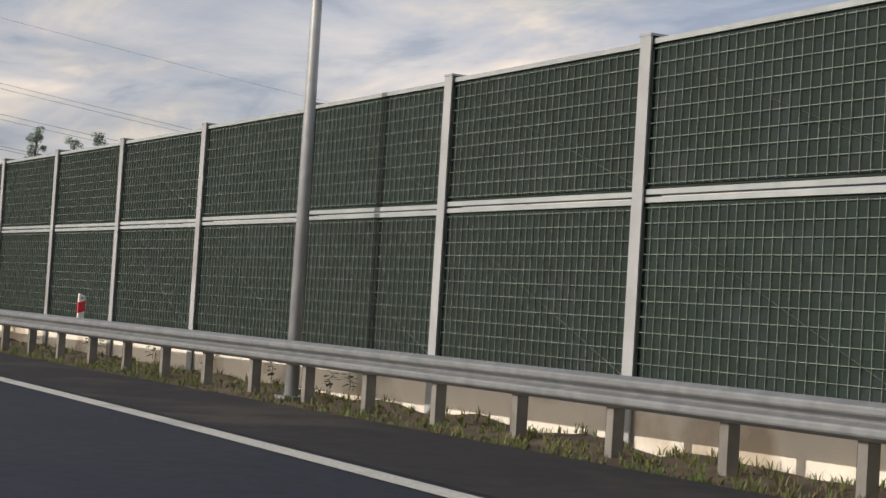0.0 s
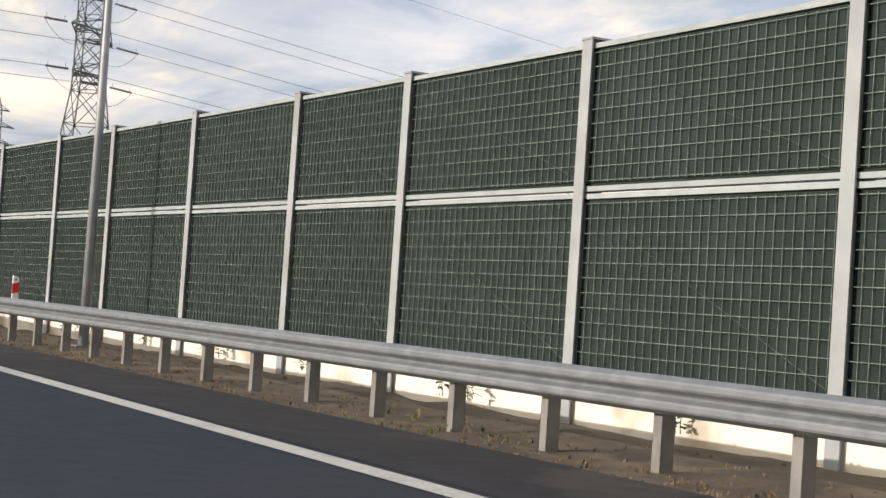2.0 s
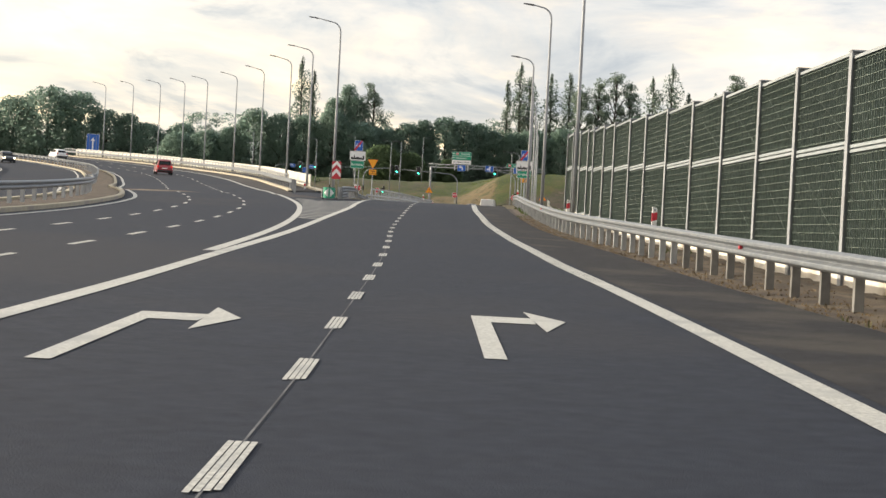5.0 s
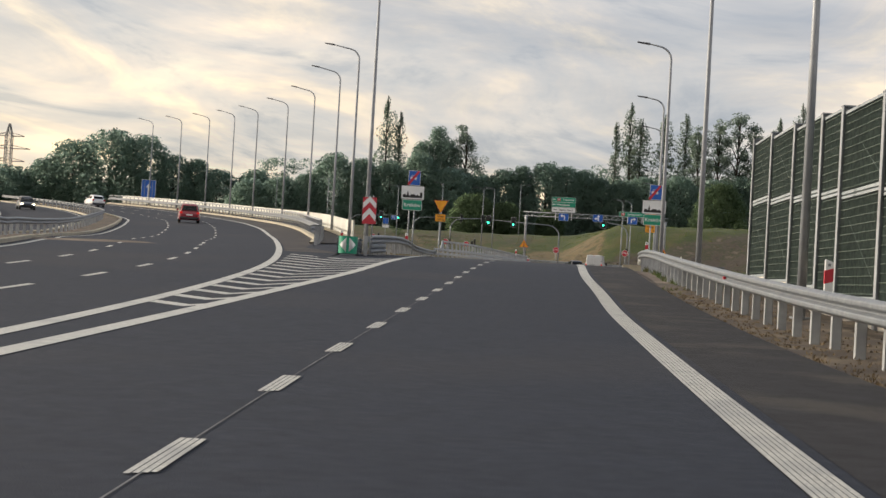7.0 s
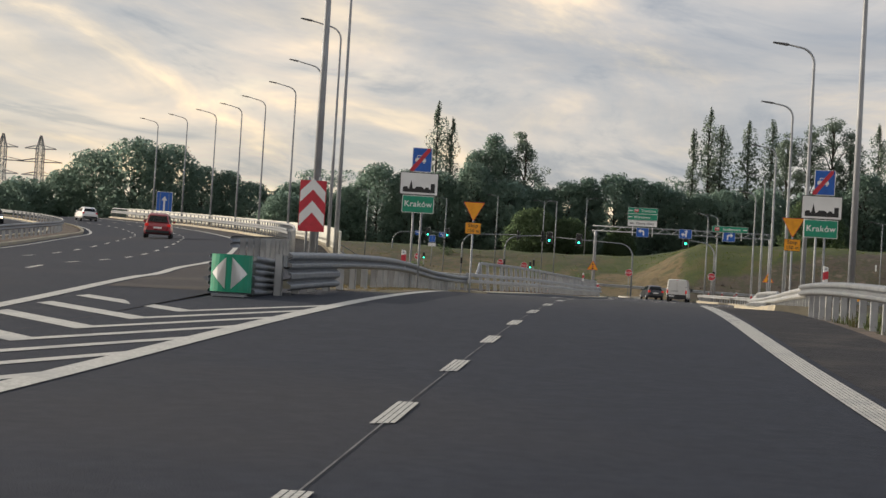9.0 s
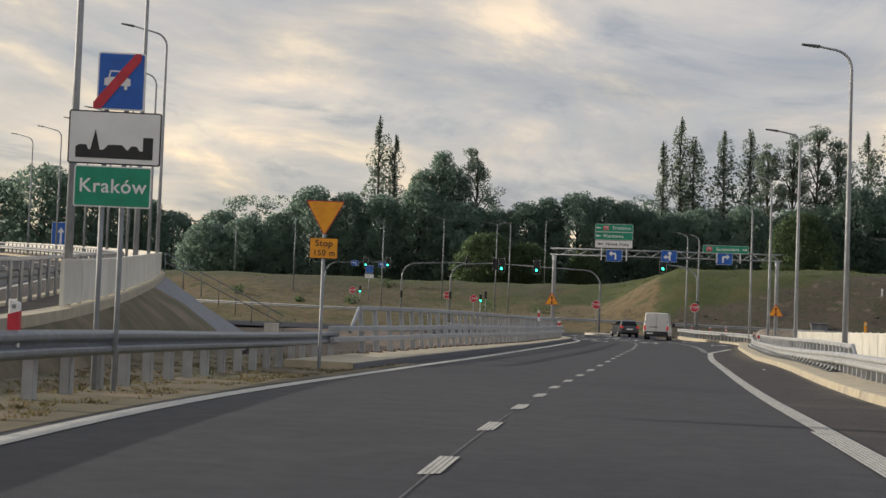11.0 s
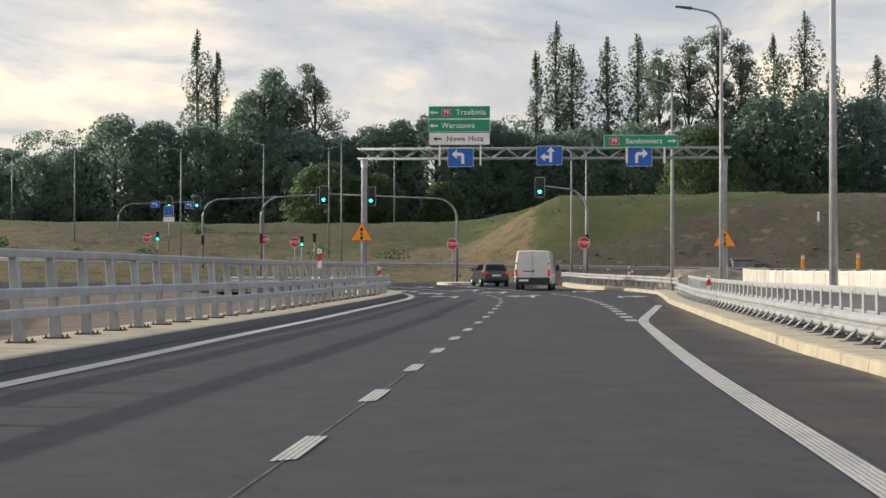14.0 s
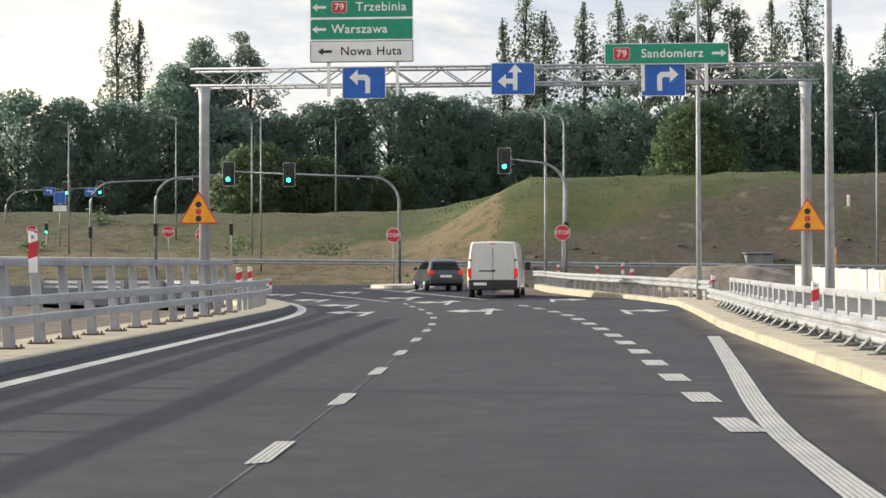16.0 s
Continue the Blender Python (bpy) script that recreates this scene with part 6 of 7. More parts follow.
tagged(new("clods", mesh_of(bm, "clods", M_SOIL)), "loose soil clods and stones on the verge", "soil", kind="stuff")


def weed(height, leaves, seed):
    """A leafy weed: a bent stalk with oval leaves."""
    q = random.Random(seed)
    t = thing("weed", Matrix.Identity(4), "small leafy green weed growing beside the plinth", "weed", "weeds")
    bm = bmesh.new()
    for st in range(2):
        pts = [(0.05*st + q.uniform(-.02, .02)*k, q.uniform(-.03, .03)*k, height*k/4*(1 - 0.2*st)) for k in range(5)]
        tube(bm, pts, [0.006, 0.005, 0.004, 0.003, 0.002], 5)
    part("stalk", bm, M_BLADE, t)
    for i in range(leaves):
        bm = bmesh.new()
        z = height*(0.15 + 0.85*i/leaves)
        a, L = q.uniform(0, 6.28), q.uniform(0.09, 0.17)
        d, sd = Vector((math.cos(a), math.sin(a), q.uniform(-.2, .5))), Vector((-math.sin(a), math.cos(a), 0))
        o = Vector((0.0, 0.0, z))
        v = [bm.verts.new(o + d*L*x + sd*L*y + Vector((0, 0, -L*x*x*0.3))) for x, y in ((0, 0), (.35, .28), (.75, .22), (1.05, 0), (.75, -.22), (.35, -.28))]
        bm.faces.new(v)
        part("leaf", bm, M_LEAF_PALE, t)
    return t


w1, w2 = weed(0.42, 22, 1), weed(0.30, 15, 2)
w1.matrix_basis = stand(25.4, u_wall(25.4) - 0.22, 0.1)
w2.matrix_basis = stand(27.9, u_wall(27.9) - 0.2, 0.1)
for i, s in enumerate((20.4, 20.8, 22.5, 30.6, 31.1, 34.2, 36.9, 41.4, 43.0, 45.4, 47.8, 48.3, 51.9, 55.6, 56.1, 60.4, 63.2, 63.5, 66.8, 70.9, 76.2, 84.0, 91.5, 98.2, 110.4)):
    copy_thing((w1, w2)[i % 2], stand(s, u_wall(s) - 0.2 - 0.1*(i % 3), 0.1, 40*i) @ Matrix.Diagonal((1, 1, 0.7 + 0.12*(i % 5), 1)))
# rough grass at the feet of the left rail and under the right one
spots = []
for i in range(2600):
    s = rng.uniform(172, 232)
    u = (u_para_l(max(s, 187)) - rng.uniform(0.15, 9.0)) if rng.random() < 0.75 and s > 196 else (u_guard(min(s, 204)) + rng.uniform(0.0, 4.5))
    if u < 0 and u < u_bar(s) + 1.6 + 1.6*main_rise(s):
        continue
    p = at(s, u)
    spots.append((p.x, p.y, terrain(s, u) - 0.02, rng.uniform(0.7, 1.5)))
blades("rough_grass", spots, "rough yellow-green grass beside the guardrails", M_BLADE, 0.08, 0.22, 7, 0.012, 8)

# sand blown along the right kerb, worn joint down the middle of the slip road
M_DRIFT = material("sand_drift", (0.120, 0.103, 0.078), 0.95, second=(0.060, 0.055, 0.050), scale=4.0, stains=(0.048, 0.047, 0.049), stain_scale=1.6)
drift = strip("sand_drift", steps(205, 300, 0.8), lambda s: u_kerb_r(s) - 0.12 - 0.10*noise.noise(Vector((s*0.35, 0, 0))) - 0.07*noise.noise(Vector((s*1.7, 0, 3))), lambda s: u_kerb_r(s) - 0.005, 0.006, M_DRIFT, 2)
tagged(drift, "thin drift of sand along the kerb", "sand", kind="structure")
M_JOINT = material("worn_joint", (0.17, 0.17, 0.172), 0.8, second=(0.06, 0.06, 0.064), scale=2.0)
joint = strip("centre_joint", steps(80, 283, 1.5), lambda s: u_dash(s) - 0.006, lambda s: u_dash(s) + 0.006, 0.0065, M_JOINT, 1)
tagged(joint, "thin pale construction joint down the lane line", "joint", kind="structure")
# red reflectors bolted on the barrier rail
bm = bmesh.new()
box(bm, -0.03, 0.03, -0.05, 0.05, -0.03, 0.03)
me_refl = mesh_of(bevelled(bm, 0.008), "rail_reflector", M_RED)
for s in (-2.7, 40.3, 83.3, 122.5, 162.1):
    ob = new("rail_reflector", me_refl)
    ob.matrix_basis = stand(s, u_guard(s) - 0.045, 0.60)
    tagged(ob, "small red reflector fixed in the guardrail groove", "reflector", "rail reflectors")


# ---------------------------------------------------------------- trees
def leaf_cloud(cent, size, g, out=None, fill=None):
    """One small quad per point, facing roughly outwards; fill: extra wide leaves (place, facing, size) that close the crown inside."""
    n = len(cent)
    out = g.normal(size=(n, 3)) if out is None else out
    sz = np.full(n, size)*g.uniform(0.55, 1.35, n)
    loose = np.full(n, 1.15)
    if fill is not None:
        cent = np.concatenate([cent, fill[0]])
        out = np.concatenate([out, fill[1]])
        sz = np.concatenate([sz, fill[2]])
        loose = np.concatenate([loose, np.full(len(fill[2]), 0.6)])
        n = len(cent)
    nv = out/(np.linalg.norm(out, axis=1)[:, None] + 1e-6) + g.normal(size=(n, 3))*loose[:, None] + np.array([0, 0, 0.15])
    nv /= np.linalg.norm(nv, axis=1)[:, None]
    a = np.cross(nv, g.normal(size=(n, 3)))
    a /= np.linalg.norm(a, axis=1)[:, None]
    soft = out/(np.linalg.norm(out, axis=1)[:, None] + 1e-6) + 0.30*nv*np.sign((nv*out).sum(1))[:, None] + np.array([0, 0, 0.1])
    soft /= np.linalg.norm(soft, axis=1)[:, None]
    b = np.cross(nv, a)*(sz*np.where(loose > 1.0, 0.6, 1.0))[:, None]
    a = a*sz[:, None]
    b *= np.sign((np.cross(a, b)*soft).sum(1))[:, None]
    v = np.stack([cent - a, cent - b, cent + a*0.9, cent + b*0.9], 1).reshape(-1, 3)
    me = bpy.data.meshes.new("crown")
    me.vertices.add(4*n)
    me.vertices.foreach_set("co", v.ravel())
    me.loops.add(4*n)
    me.loops.foreach_set("vertex_index", np.arange(4*n, dtype=np.int32))
    me.polygons.add(n)
    me.polygons.foreach_set("loop_start", np.arange(0, 4*n, 4, dtype=np.int32))
    me.update(calc_edges=True)
    me.validate()
    me.normals_split_custom_set_from_vertices(np.repeat(soft, 4, 0))
    return me


def inner(g, c, r, n, squash):
    """Wide leaves on a smaller shell inside a clump."""
    d = g.normal(size=(n, 3))
    d /= np.linalg.norm(d, axis=1)[:, None]
    return c + d*np.asarray(r)*0.86*np.asarray(squash), d, np.full(n, min(float(np.mean(r))*0.20, 0.36))*g.uniform(0.6, 1.2, n)


def ball(g, n, r):
    d = g.normal(size=(n, 3))
    d /= np.linalg.norm(d, axis=1)[:, None]
    return d*r*(g.random(n)**0.24*g.uniform(0.82, 1.16, n))[:, None]


def tree(kind, s, u, top, width, seed):
    """A trunk with limbs under a crown of many small leaves; top is the height above sea level."""
    g = np.random.default_rng(seed)
    sc = min(s, STA[-1] - 2)
    p = at(sc, u)
    hd = heading(300)
    p = Vector((p.x + hd[0]*(s - sc), p.y + hd[1]*(s - sc), terrain(s, u) - 0.3))
    h = max(top - p.z, 4.0)
    word = {"poplar": "tall slender dark green poplar on the far bank", "airy": "tall open-crowned broadleaf tree on the far bank", "mass": "dense dark green broadleaf tree in the far wood", "willow": "low pale green bushy willow below the wood"}[kind]
    t = thing("tree", Matrix.Translation(p) @ pose(0, 0, 0, 0, 0, math.degrees(math.atan2(-hd[0], hd[1]))), word, "tree", "trees beyond the junction")
    pts, outs, limbs, fills = [], [], [], []
    w = width/2
    if kind == "poplar":
        n = 46
        for i in range(n):
            f = (i + g.random())/n
            z = h*(0.10 + 0.88*f)
            r = 1.75*w*min(1.0, 0.45 + 3.2*f)*(1 - f**5)*g.uniform(0.55, 1.25) + 0.15
            a = g.uniform(0, 6.28)
            c = np.array([math.cos(a)*r*0.55, math.sin(a)*r*0.55, z])
            q = ball(g, 85, 1.0)*np.array([r*0.62, r*0.62, h*0.040 + 0.25])
            fills.append(inner(g, c, r*0.6, 26, (1, 1, 1.8)))
            pts.append(c + q)
            outs.append(q + c*np.array([1, 1, 0]))
            if i % 3 == 0:
                limbs.append([(0, 0, z - h*0.07), tuple(c*np.array([.6, .6, 1])), tuple(c + np.array([0, 0, h*0.03]))])
        size, mat = 0.15, M_POPLAR
    elif kind == "airy":
        n = 26
        for i in range(n):
            f = (i + 0.5)/n
            z = h*(0.26 + 0.70*f)
            reach = w*(0.45 + 0.75*math.sin(math.pi*min(1, f*0.92 + 0.08)))*g.uniform(0.35, 1.0)*(1 - 0.55*f**3)
            a = i*2.4 + g.uniform(-.5, .5)
            c = np.array([math.cos(a)*reach, math.sin(a)*reach, z])
            r = width*g.uniform(0.11, 0.20) + 0.4
            for k in range(3):
                o = c + ball(g, 1, r*0.9)[0]
                q = ball(g, 95, r*0.66)*np.array([1, 1, 0.75])
                pts.append(o + q)
                outs.append(q + c*np.array([.15, .15, 0]))
                if k == 0:
                    fills.append(inner(g, o, r*0.6, 24, (1, 1, 0.75)))
            limbs.append([(0, 0, z - h*0.13), tuple(c*np.array([.5, .5, 1]) - np.array([0, 0, h*0.03])), tuple(c)])
        size, mat = 0.16, M_POPLAR
    else:
        low = kind == "willow"
        n = 150
        for i in range(n):
            f = (i + 0.5)/n
            z = h*(0.05 + 0.90*f)
            prof = math.sin(math.pi*min(1.0, 0.30 + 0.68*f))**0.6
            reach = w*prof*g.uniform(0.86, 1.03)
            a = i*2.4 + g.uniform(-.6, .6)
            c = np.array([math.cos(a)*reach, math.sin(a)*reach, z])
            r = width*g.uniform(0.07, 0.12) + 0.3
            q = ball(g, 74, r)*np.array([1.2, 1.2, 0.75])
            fills.append(inner(g, c*np.array([.95, .95, 1]), r, 30, (1.15, 1.15, 0.75)))
            pts.append(c + q)
            outs.append(q*0.5 + c*np.array([.35, .35, 0]) + np.array([0, 0, (f - 0.35)*r]))
            if i % 7 == 0:
                limbs.append([(0, 0, z*0.7), tuple(c*np.array([.6, .6, .92])), tuple(c)])
        size, mat = (0.13, M_LEAF_PALE) if low else (0.14, M_LEAF)
    pts, outs = np.concatenate(pts), np.concatenate(outs)
    keep = pts[:, 2] < h
    pts, outs = pts[keep], outs[keep]
    bm = bmesh.new()
    r0 = 0.10 + 0.011*h
    bend = g.uniform(-0.25, 0.25, (6, 2))
    tube(bm, [(bend[k][0]*k/6, bend[k][1]*k/6, h*0.97*k/5) for k in range(6)], [r0*(1.3 if k == 0 else 1)*(1 - k/5.4) for k in range(6)], 8)
    for L in limbs:
        tube(bm, L, [r0*0.34, r0*0.22, 0.02], 5)
    part("trunk", bm, M_BARK, t, smooth=True)
    me = leaf_cloud(pts, size, g, outs, [np.concatenate(k) for k in zip(*fills)])
    me.materials.append(mat)
    part("crown", me, None, t)
    return t


POPLARS = [(424, -45.1, 28, 2.5), (424, -42.6, 25.2, 2.1), (427, -2.1, 25.3, 1.5), (427, .5, 29, 2.7), (428, 2.5, 26.2, 2.8), (428, 7, 27.2, 2.7), (428, 10.8, 27.5, 2.5), (430, 28.3, 27.8, 3.1), (430, 32.2, 30.6, 3.1), (430, 35.7, 24.6, 2.1), (431, 41.5, 25, 3)]
AIRY = [ (417, -28.9, 22.6, 6.4), (421, 13.1, 24.5, 5), (421, 16.7, 26, 5.7), (421, 20.2, 28.1, 7.9), (421, 23.1, 24.9, 5.7)]
DARK_A = [(417, -34.2, 22.6, 5.5), (416, -36.8, 19.5, 6.0), (416, -32.4, 20.0, 6.5), (411, -52, 15.8, 9), (411, -47, 15.2, 7), (410, -56.6, 11.8, 7), (412, -36.5, 16.7, 8.4), (413, -24.7, 13.3, 6.3), (413, -21.2, 14.5, 7.7), (413, -18.1, 15.5, 4.9), (414, -13.9, 16.2, 8.4), (414, -10.1, 15.8, 7), (414, -7, 15.3, 6.3), (414, -4.2, 14, 5.6), (415, 3.8, 14.4, 8.4), (415, 10, 14.8, 8.4), (417, 25.3, 18.3, 8.4)]
DARK_B = [(417, 31.5, 19, 9.1), (418, 37.1, 18.3, 9.1), (410, -61.5, 10.7, 9), (410, -67, 10, 8.4), (412, -30.9, 14, 9.8), (414, 0, 13.5, 7), (415, 16.5, 14.5, 8), (412, -42, 15, 8), (414, -28, 13.5, 7), (418, 20.5, 15.5, 8)]
WILLOWS = [(398, -24.7, 8.7, 8.4), (401, 16.6, 12.8, 8.4), (398, -19.6, 7.5, 6.4), (399, -11.9, 6.8, 3.9)]
LEFT = [(422, -98, 19, 15.5), (421, -105, 16.7, 11.4), (423, -92, 18.5, 12.4), (424, -86, 15, 8.3), (420, -110, 12.8, 9.3), (419, -117, 10.5, 12.4), (418, -123, 9.6, 12.4), (425, -81.7, 14.6, 6.2), (425, -77.6, 12.6, 9.3), (426, -70.4, 12.9, 9.3)]
RIGHT_A = [(408, 43, 26.8, 5.9), (405, 55.7, 28.5, 8.2), (405, 60, 26, 4.7)]
RIGHT_B = [(408, 46, 19.5, 12), (407, 54, 18.3, 12), (407, 64, 17, 12)]
FAR = [(327, 119, 26.6, 5.9), (323, 126, 24.4, 7), (320, 130, 25.7, 6)]
seed = 100
for kind, rows, up in (("poplar", POPLARS, 5), ("airy", AIRY, 5), ("mass", DARK_A, 5), ("mass", DARK_B, 5), ("willow", WILLOWS, 5), ("mass", LEFT, 5), ("airy", RIGHT_A, 5), ("mass", RIGHT_B, 5), ("airy", FAR, 5)):
    for s, u, top, width in rows:
        seed += 1
        tree(kind, s, u, top + up, width, seed)


def wood(name, spans, label, seed):
    """A deep belt of far bushes and trees, too many to count."""
    g = np.random.default_rng(seed)
    out, face, fills = [], [], []
    for s0, u0, u1, h0, h1, step in spans:
        u = u0
        while u < u1:
            h = g.uniform(h0, h1)
            s = s0 + g.uniform(-4, 4)
            sc = min(s, STA[-1] - 2)
            p = at(sc, u)
            hd = heading(300)
            p = np.array([p.x + hd[0]*(s - sc), p.y + hd[1]*(s - sc), terrain(s, u) - 0.3])
            for k in range(34):
                c = p + np.array([g.uniform(-3.0, 3.0), g.uniform(-1.9, 1.9), h*(k + 0.6)/34.5])
                rr = g.uniform(0.5, 1.4)
                q = ball(g, 66, rr)*np.array([1.2, 1.2, 0.75])
                fills.append(inner(g, c, rr, 26, (1.15, 1.15, 0.75)))
                out.append(c + q)
                face.append(q)
            u += step*g.uniform(0.7, 1.3)
    me = leaf_cloud(np.concatenate(out), 0.15, g, np.concatenate(face), [np.concatenate(k) for k in zip(*fills)])
    me.materials.append(M_LEAF)
    return tagged(new(name, me), label, "wood", kind="stuff")


wood("far_wood", [(428, -68, 78, 10, 14, 4.6), (419, -60, 46, 7, 10.5, 4.4)], "dense dark green wood behind the earth bank", 41)
wood("side_wood", [(434, -135, -60, 6, 9.5, 4.2), (430, -300, -135, 7, 11, 7.0)], "low dark wood beyond the main road", 42)
wood("right_wood", [(430, 78, 200, 10, 16, 6.0), (335, 105, 150, 10, 17, 6.0)], "dark wood beyond the noise barrier", 43)


# ---------------------------------------------------------------- pylons and wires
M_LATTICE = material("weathered_lattice_steel", (0.16, 0.17, 0.18), 0.6, 0.3, second=(0.11, 0.115, 0.12), scale=1.0)
M_WIRE = material("conductor_wire", (0.10, 0.10, 0.105), 0.6, 0.3, second=(0.08, 0.08, 0.08))
M_GLASS = material("insulator_glaze", (0.14, 0.13, 0.13), 0.3, second=(0.10, 0.09, 0.09))


def pylon(m, height, base, waist_z, waist, arms, bar=0.05, label="dark lattice power pylon rising behind the noise barrier"):
    """Square lattice tower; arms are (z, reach)."""
    t = thing("power_pylon", m, label, "pylon", "power pylons")

    def half(z):
        return base/2 + (waist/2 - base/2)*min(z/waist_z, 1.0) if z < waist_z else waist/2 + (0.18 - waist/2)*max(0, (z - arms[-1][0])/(height - arms[-1][0] + 0.01))

    zs, z = [0.0], 0.0
    while z < height - 0.4:
        z += max(half(z)*1.9, 0.9)
        zs.append(min(z, height))
    for sx, sy in ((1, 1), (1, -1), (-1, 1), (-1, -1)):
        bm = bmesh.new()
        tube(bm, [(sx*half(q), sy*half(q), q) for q in zs], bar, 4)
        part("leg", bm, M_LATTICE, t)
    bm = bmesh.new()
    for z0, z1 in zip(zs, zs[1:]):
        a, b = half(z0), half(z1)
        for k in range(4):
            c, s = round(math.cos(k*math.pi/2)), round(math.sin(k*math.pi/2))
            rot = lambda x, y: (c*x - s*y, s*x + c*y)
            tube(bm, [(*rot(-a, a), z0), (*rot(b, b), z1)], bar*0.55, 4)
            tube(bm, [(*rot(a, a), z0), (*rot(-b, b), z1)], bar*0.55, 4)
            tube(bm, [(*rot(-b, b), z1), (*rot(b, b), z1)], bar*0.5, 4)
    part("bracing", bm, M_LATTICE, t)
    for z, reach in arms:
        for sg in (1, -1):
            bm = bmesh.new()
            w = half(z)
            for sy in (1, -1):
                tube(bm, [(sg*w, sy*w, z), (sg*reach, 0, z + 0.1)], bar*0.8, 4)
                tube(bm, [(sg*w, sy*w, z + 0.9), (sg*reach, 0, z + 0.1)], bar*0.7, 4)
            for k in range(1, 5):
                x = w + (reach - w)*k/5
                y = w*(1 - k/5)
                tube(bm, [(sg*x, y, z), (sg*x, -y, z)], bar*0.5, 4)
                tube(bm, [(sg*x, y, z), (sg*(x + (reach - w)/5), -y*0.6, z)], bar*0.5, 4)
            part("cross_arm", bm, M_LATTICE, t)
    return t


pb = at(129.2, 29.6)
tower_turn = 62.0
PYLON_M = Matrix.Translation((pb.x, pb.y, -3.2)) @ pose(0, 0, 0, 0, 0, tower_turn)
pylon(PYLON_M, 24.0, 4.6, 12.8, 1.55, [(13.1, 3.4), (15.7, 4.2), (18.3, 3.2)], 0.055)
for (s, u, top), turn in (((445.7, 79.4, 37.7), 30), ((381.8, 98.5, 37.4), 40), ((539.8, -178.6, 34.7), 10), ((541.4, -169, 34.7), 12)):
    sc = min(s, STA[-1] - 2)
    q, hd = at(sc, u), heading(300)
    q = Vector((q.x + hd[0]*(s - sc), q.y + hd[1]*(s - sc), terrain(s, u) - 0.5))
    H = top - q.z
    pylon(Matrix.Translation(q) @ pose(0, 0, 0, 0, 0, turn), H, 6.5, H*0.62, 1.7, [(H*0.64, 4.6), (H*0.76, 6.0), (H*0.88, 4.2)], 0.10, "distant grey lattice power pylon above the trees")


def conductor(a, b, sag, r=0.016, name="power_line"):
    bm = bmesh.new()
    pts = []
    for k in range(25):
        f = k/24
        p = a.lerp(b, f)
        pts.append((p.x, p.y, p.z - sag*4*f*(1 - f)))
    tube(bm, pts, r, 5)
    ob = new(name, mesh_of(bm, name, M_WIRE, True))
    return tagged(ob, "thin dark power line strung between the pylons", "power line", "power lines")


def insulator(a, b):
    """A string of discs along a to b with arcing horns."""
    t = thing("insulator_string", Matrix.Identity(4), "dark ceramic insulator string at the end of a line", "insulator", "insulators")
    bm = bmesh.new()
    tube(bm, [a, b], 0.03, 6)
    part("rod", bm, M_LATTICE, t)
    n = 14
    for k in range(n):
        c = a.lerp(b, (k + 0.5)/n)
        e = (b - a).normalized()*0.03
        bm = bmesh.new()
        tube(bm, [c - e, c, c + e], [0.05, 0.085, 0.05], 8)
        part("disc", bm, M_GLASS, t)
    bm = bmesh.new()
    for c in (a.lerp(b, 0.12), a.lerp(b, 0.9)):
        tube(bm, [c, c + Vector((0, 0, 0.3))], 0.014, 5)
    part("horn", bm, M_LATTICE, t)


left_end, right_end = at(70, -130), at(150, 260)
for z, reach, sag in ((13.1, 3.4, 3.0), (15.7, 4.2, 3.0), (18.3, 3.2, 3.0)):
    for sg in (1, -1):
        tip = PYLON_M @ Vector((sg*reach, 0, z + 0.1))
        ends = []
        for far, rise in ((left_end, 3.0), (right_end, -7.0)):
            off = PYLON_M.to_3x3() @ Vector((sg*reach, 0, 0))
            b = Vector((far.x, far.y, tip.z + rise)) + off
            d = (b - tip).normalized()
            d.z -= 0.05
            e1 = tip + d*1.9
            insulator(tip + d*0.3, e1)
            conductor(e1, b, sag)
            ends.append(e1)
        bm = bmesh.new()
        tube(bm, [ends[0].lerp(ends[1], k/12) - Vector((0, 0, 1.15*4*(k/12)*(1 - k/12))) for k in range(13)], 0.014, 5)
        tagged(new("jumper_loop", mesh_of(bm, "jumper_loop", M_WIRE, True)), "hanging wire loop joining two insulator strings", "power line", "jumper loops")
top_wire = PYLON_M @ Vector((0, 0, 24.0))
conductor(top_wire, Vector((left_end.x, left_end.y, top_wire.z + 3)), 2.5, 0.011)
conductor(top_wire, Vector((right_end.x, right_end.y, top_wire.z - 6)), 2.5, 0.011)


# ---------------------------------------------------------------- vehicles
def glossy(name, col, rough=0.3):
    m = material(name, col, rough, second=tuple(c*0.93 for c in col), scale=1.5)
    m.node_tree.nodes["Principled BSDF"].inputs["Coat Weight"].default_value = 0.5
    return m


M_VAN = glossy("white_van_paint", (0.60, 0.595, 0.575))
M_CARRED = glossy("dark_red_paint", (0.28, 0.018, 0.03))
M_CARDARK = glossy("dark_blue_paint", (0.018, 0.022, 0.032))
M_CARWHITE = glossy("white_car_paint", (0.72, 0.72, 0.72))
M_TYRE = material("tyre_rubber", (0.02, 0.02, 0.021), 0.85)
M_RIM = material("alloy_rim", (0.45, 0.46, 0.48), 0.35, 0.8)
M_PANE = material("dark_window_glass", (0.012, 0.015, 0.018), 0.08)
M_TRIM = material("black_plastic_trim", (0.025, 0.025, 0.027), 0.6)
# faint glow added to the tail lamps; those of the van are really unlit
M_TAIL = material("glowing_tail_lamp", (0.5, 0.01, 0.01), 0.25, emit=((1.0, 0.03, 0.02), 0.35))
M_HEAD = material("lit_head_lamp", (0.8, 0.8, 0.7), 0.2, emit=((1.0, 0.85, 0.55), 12.0))


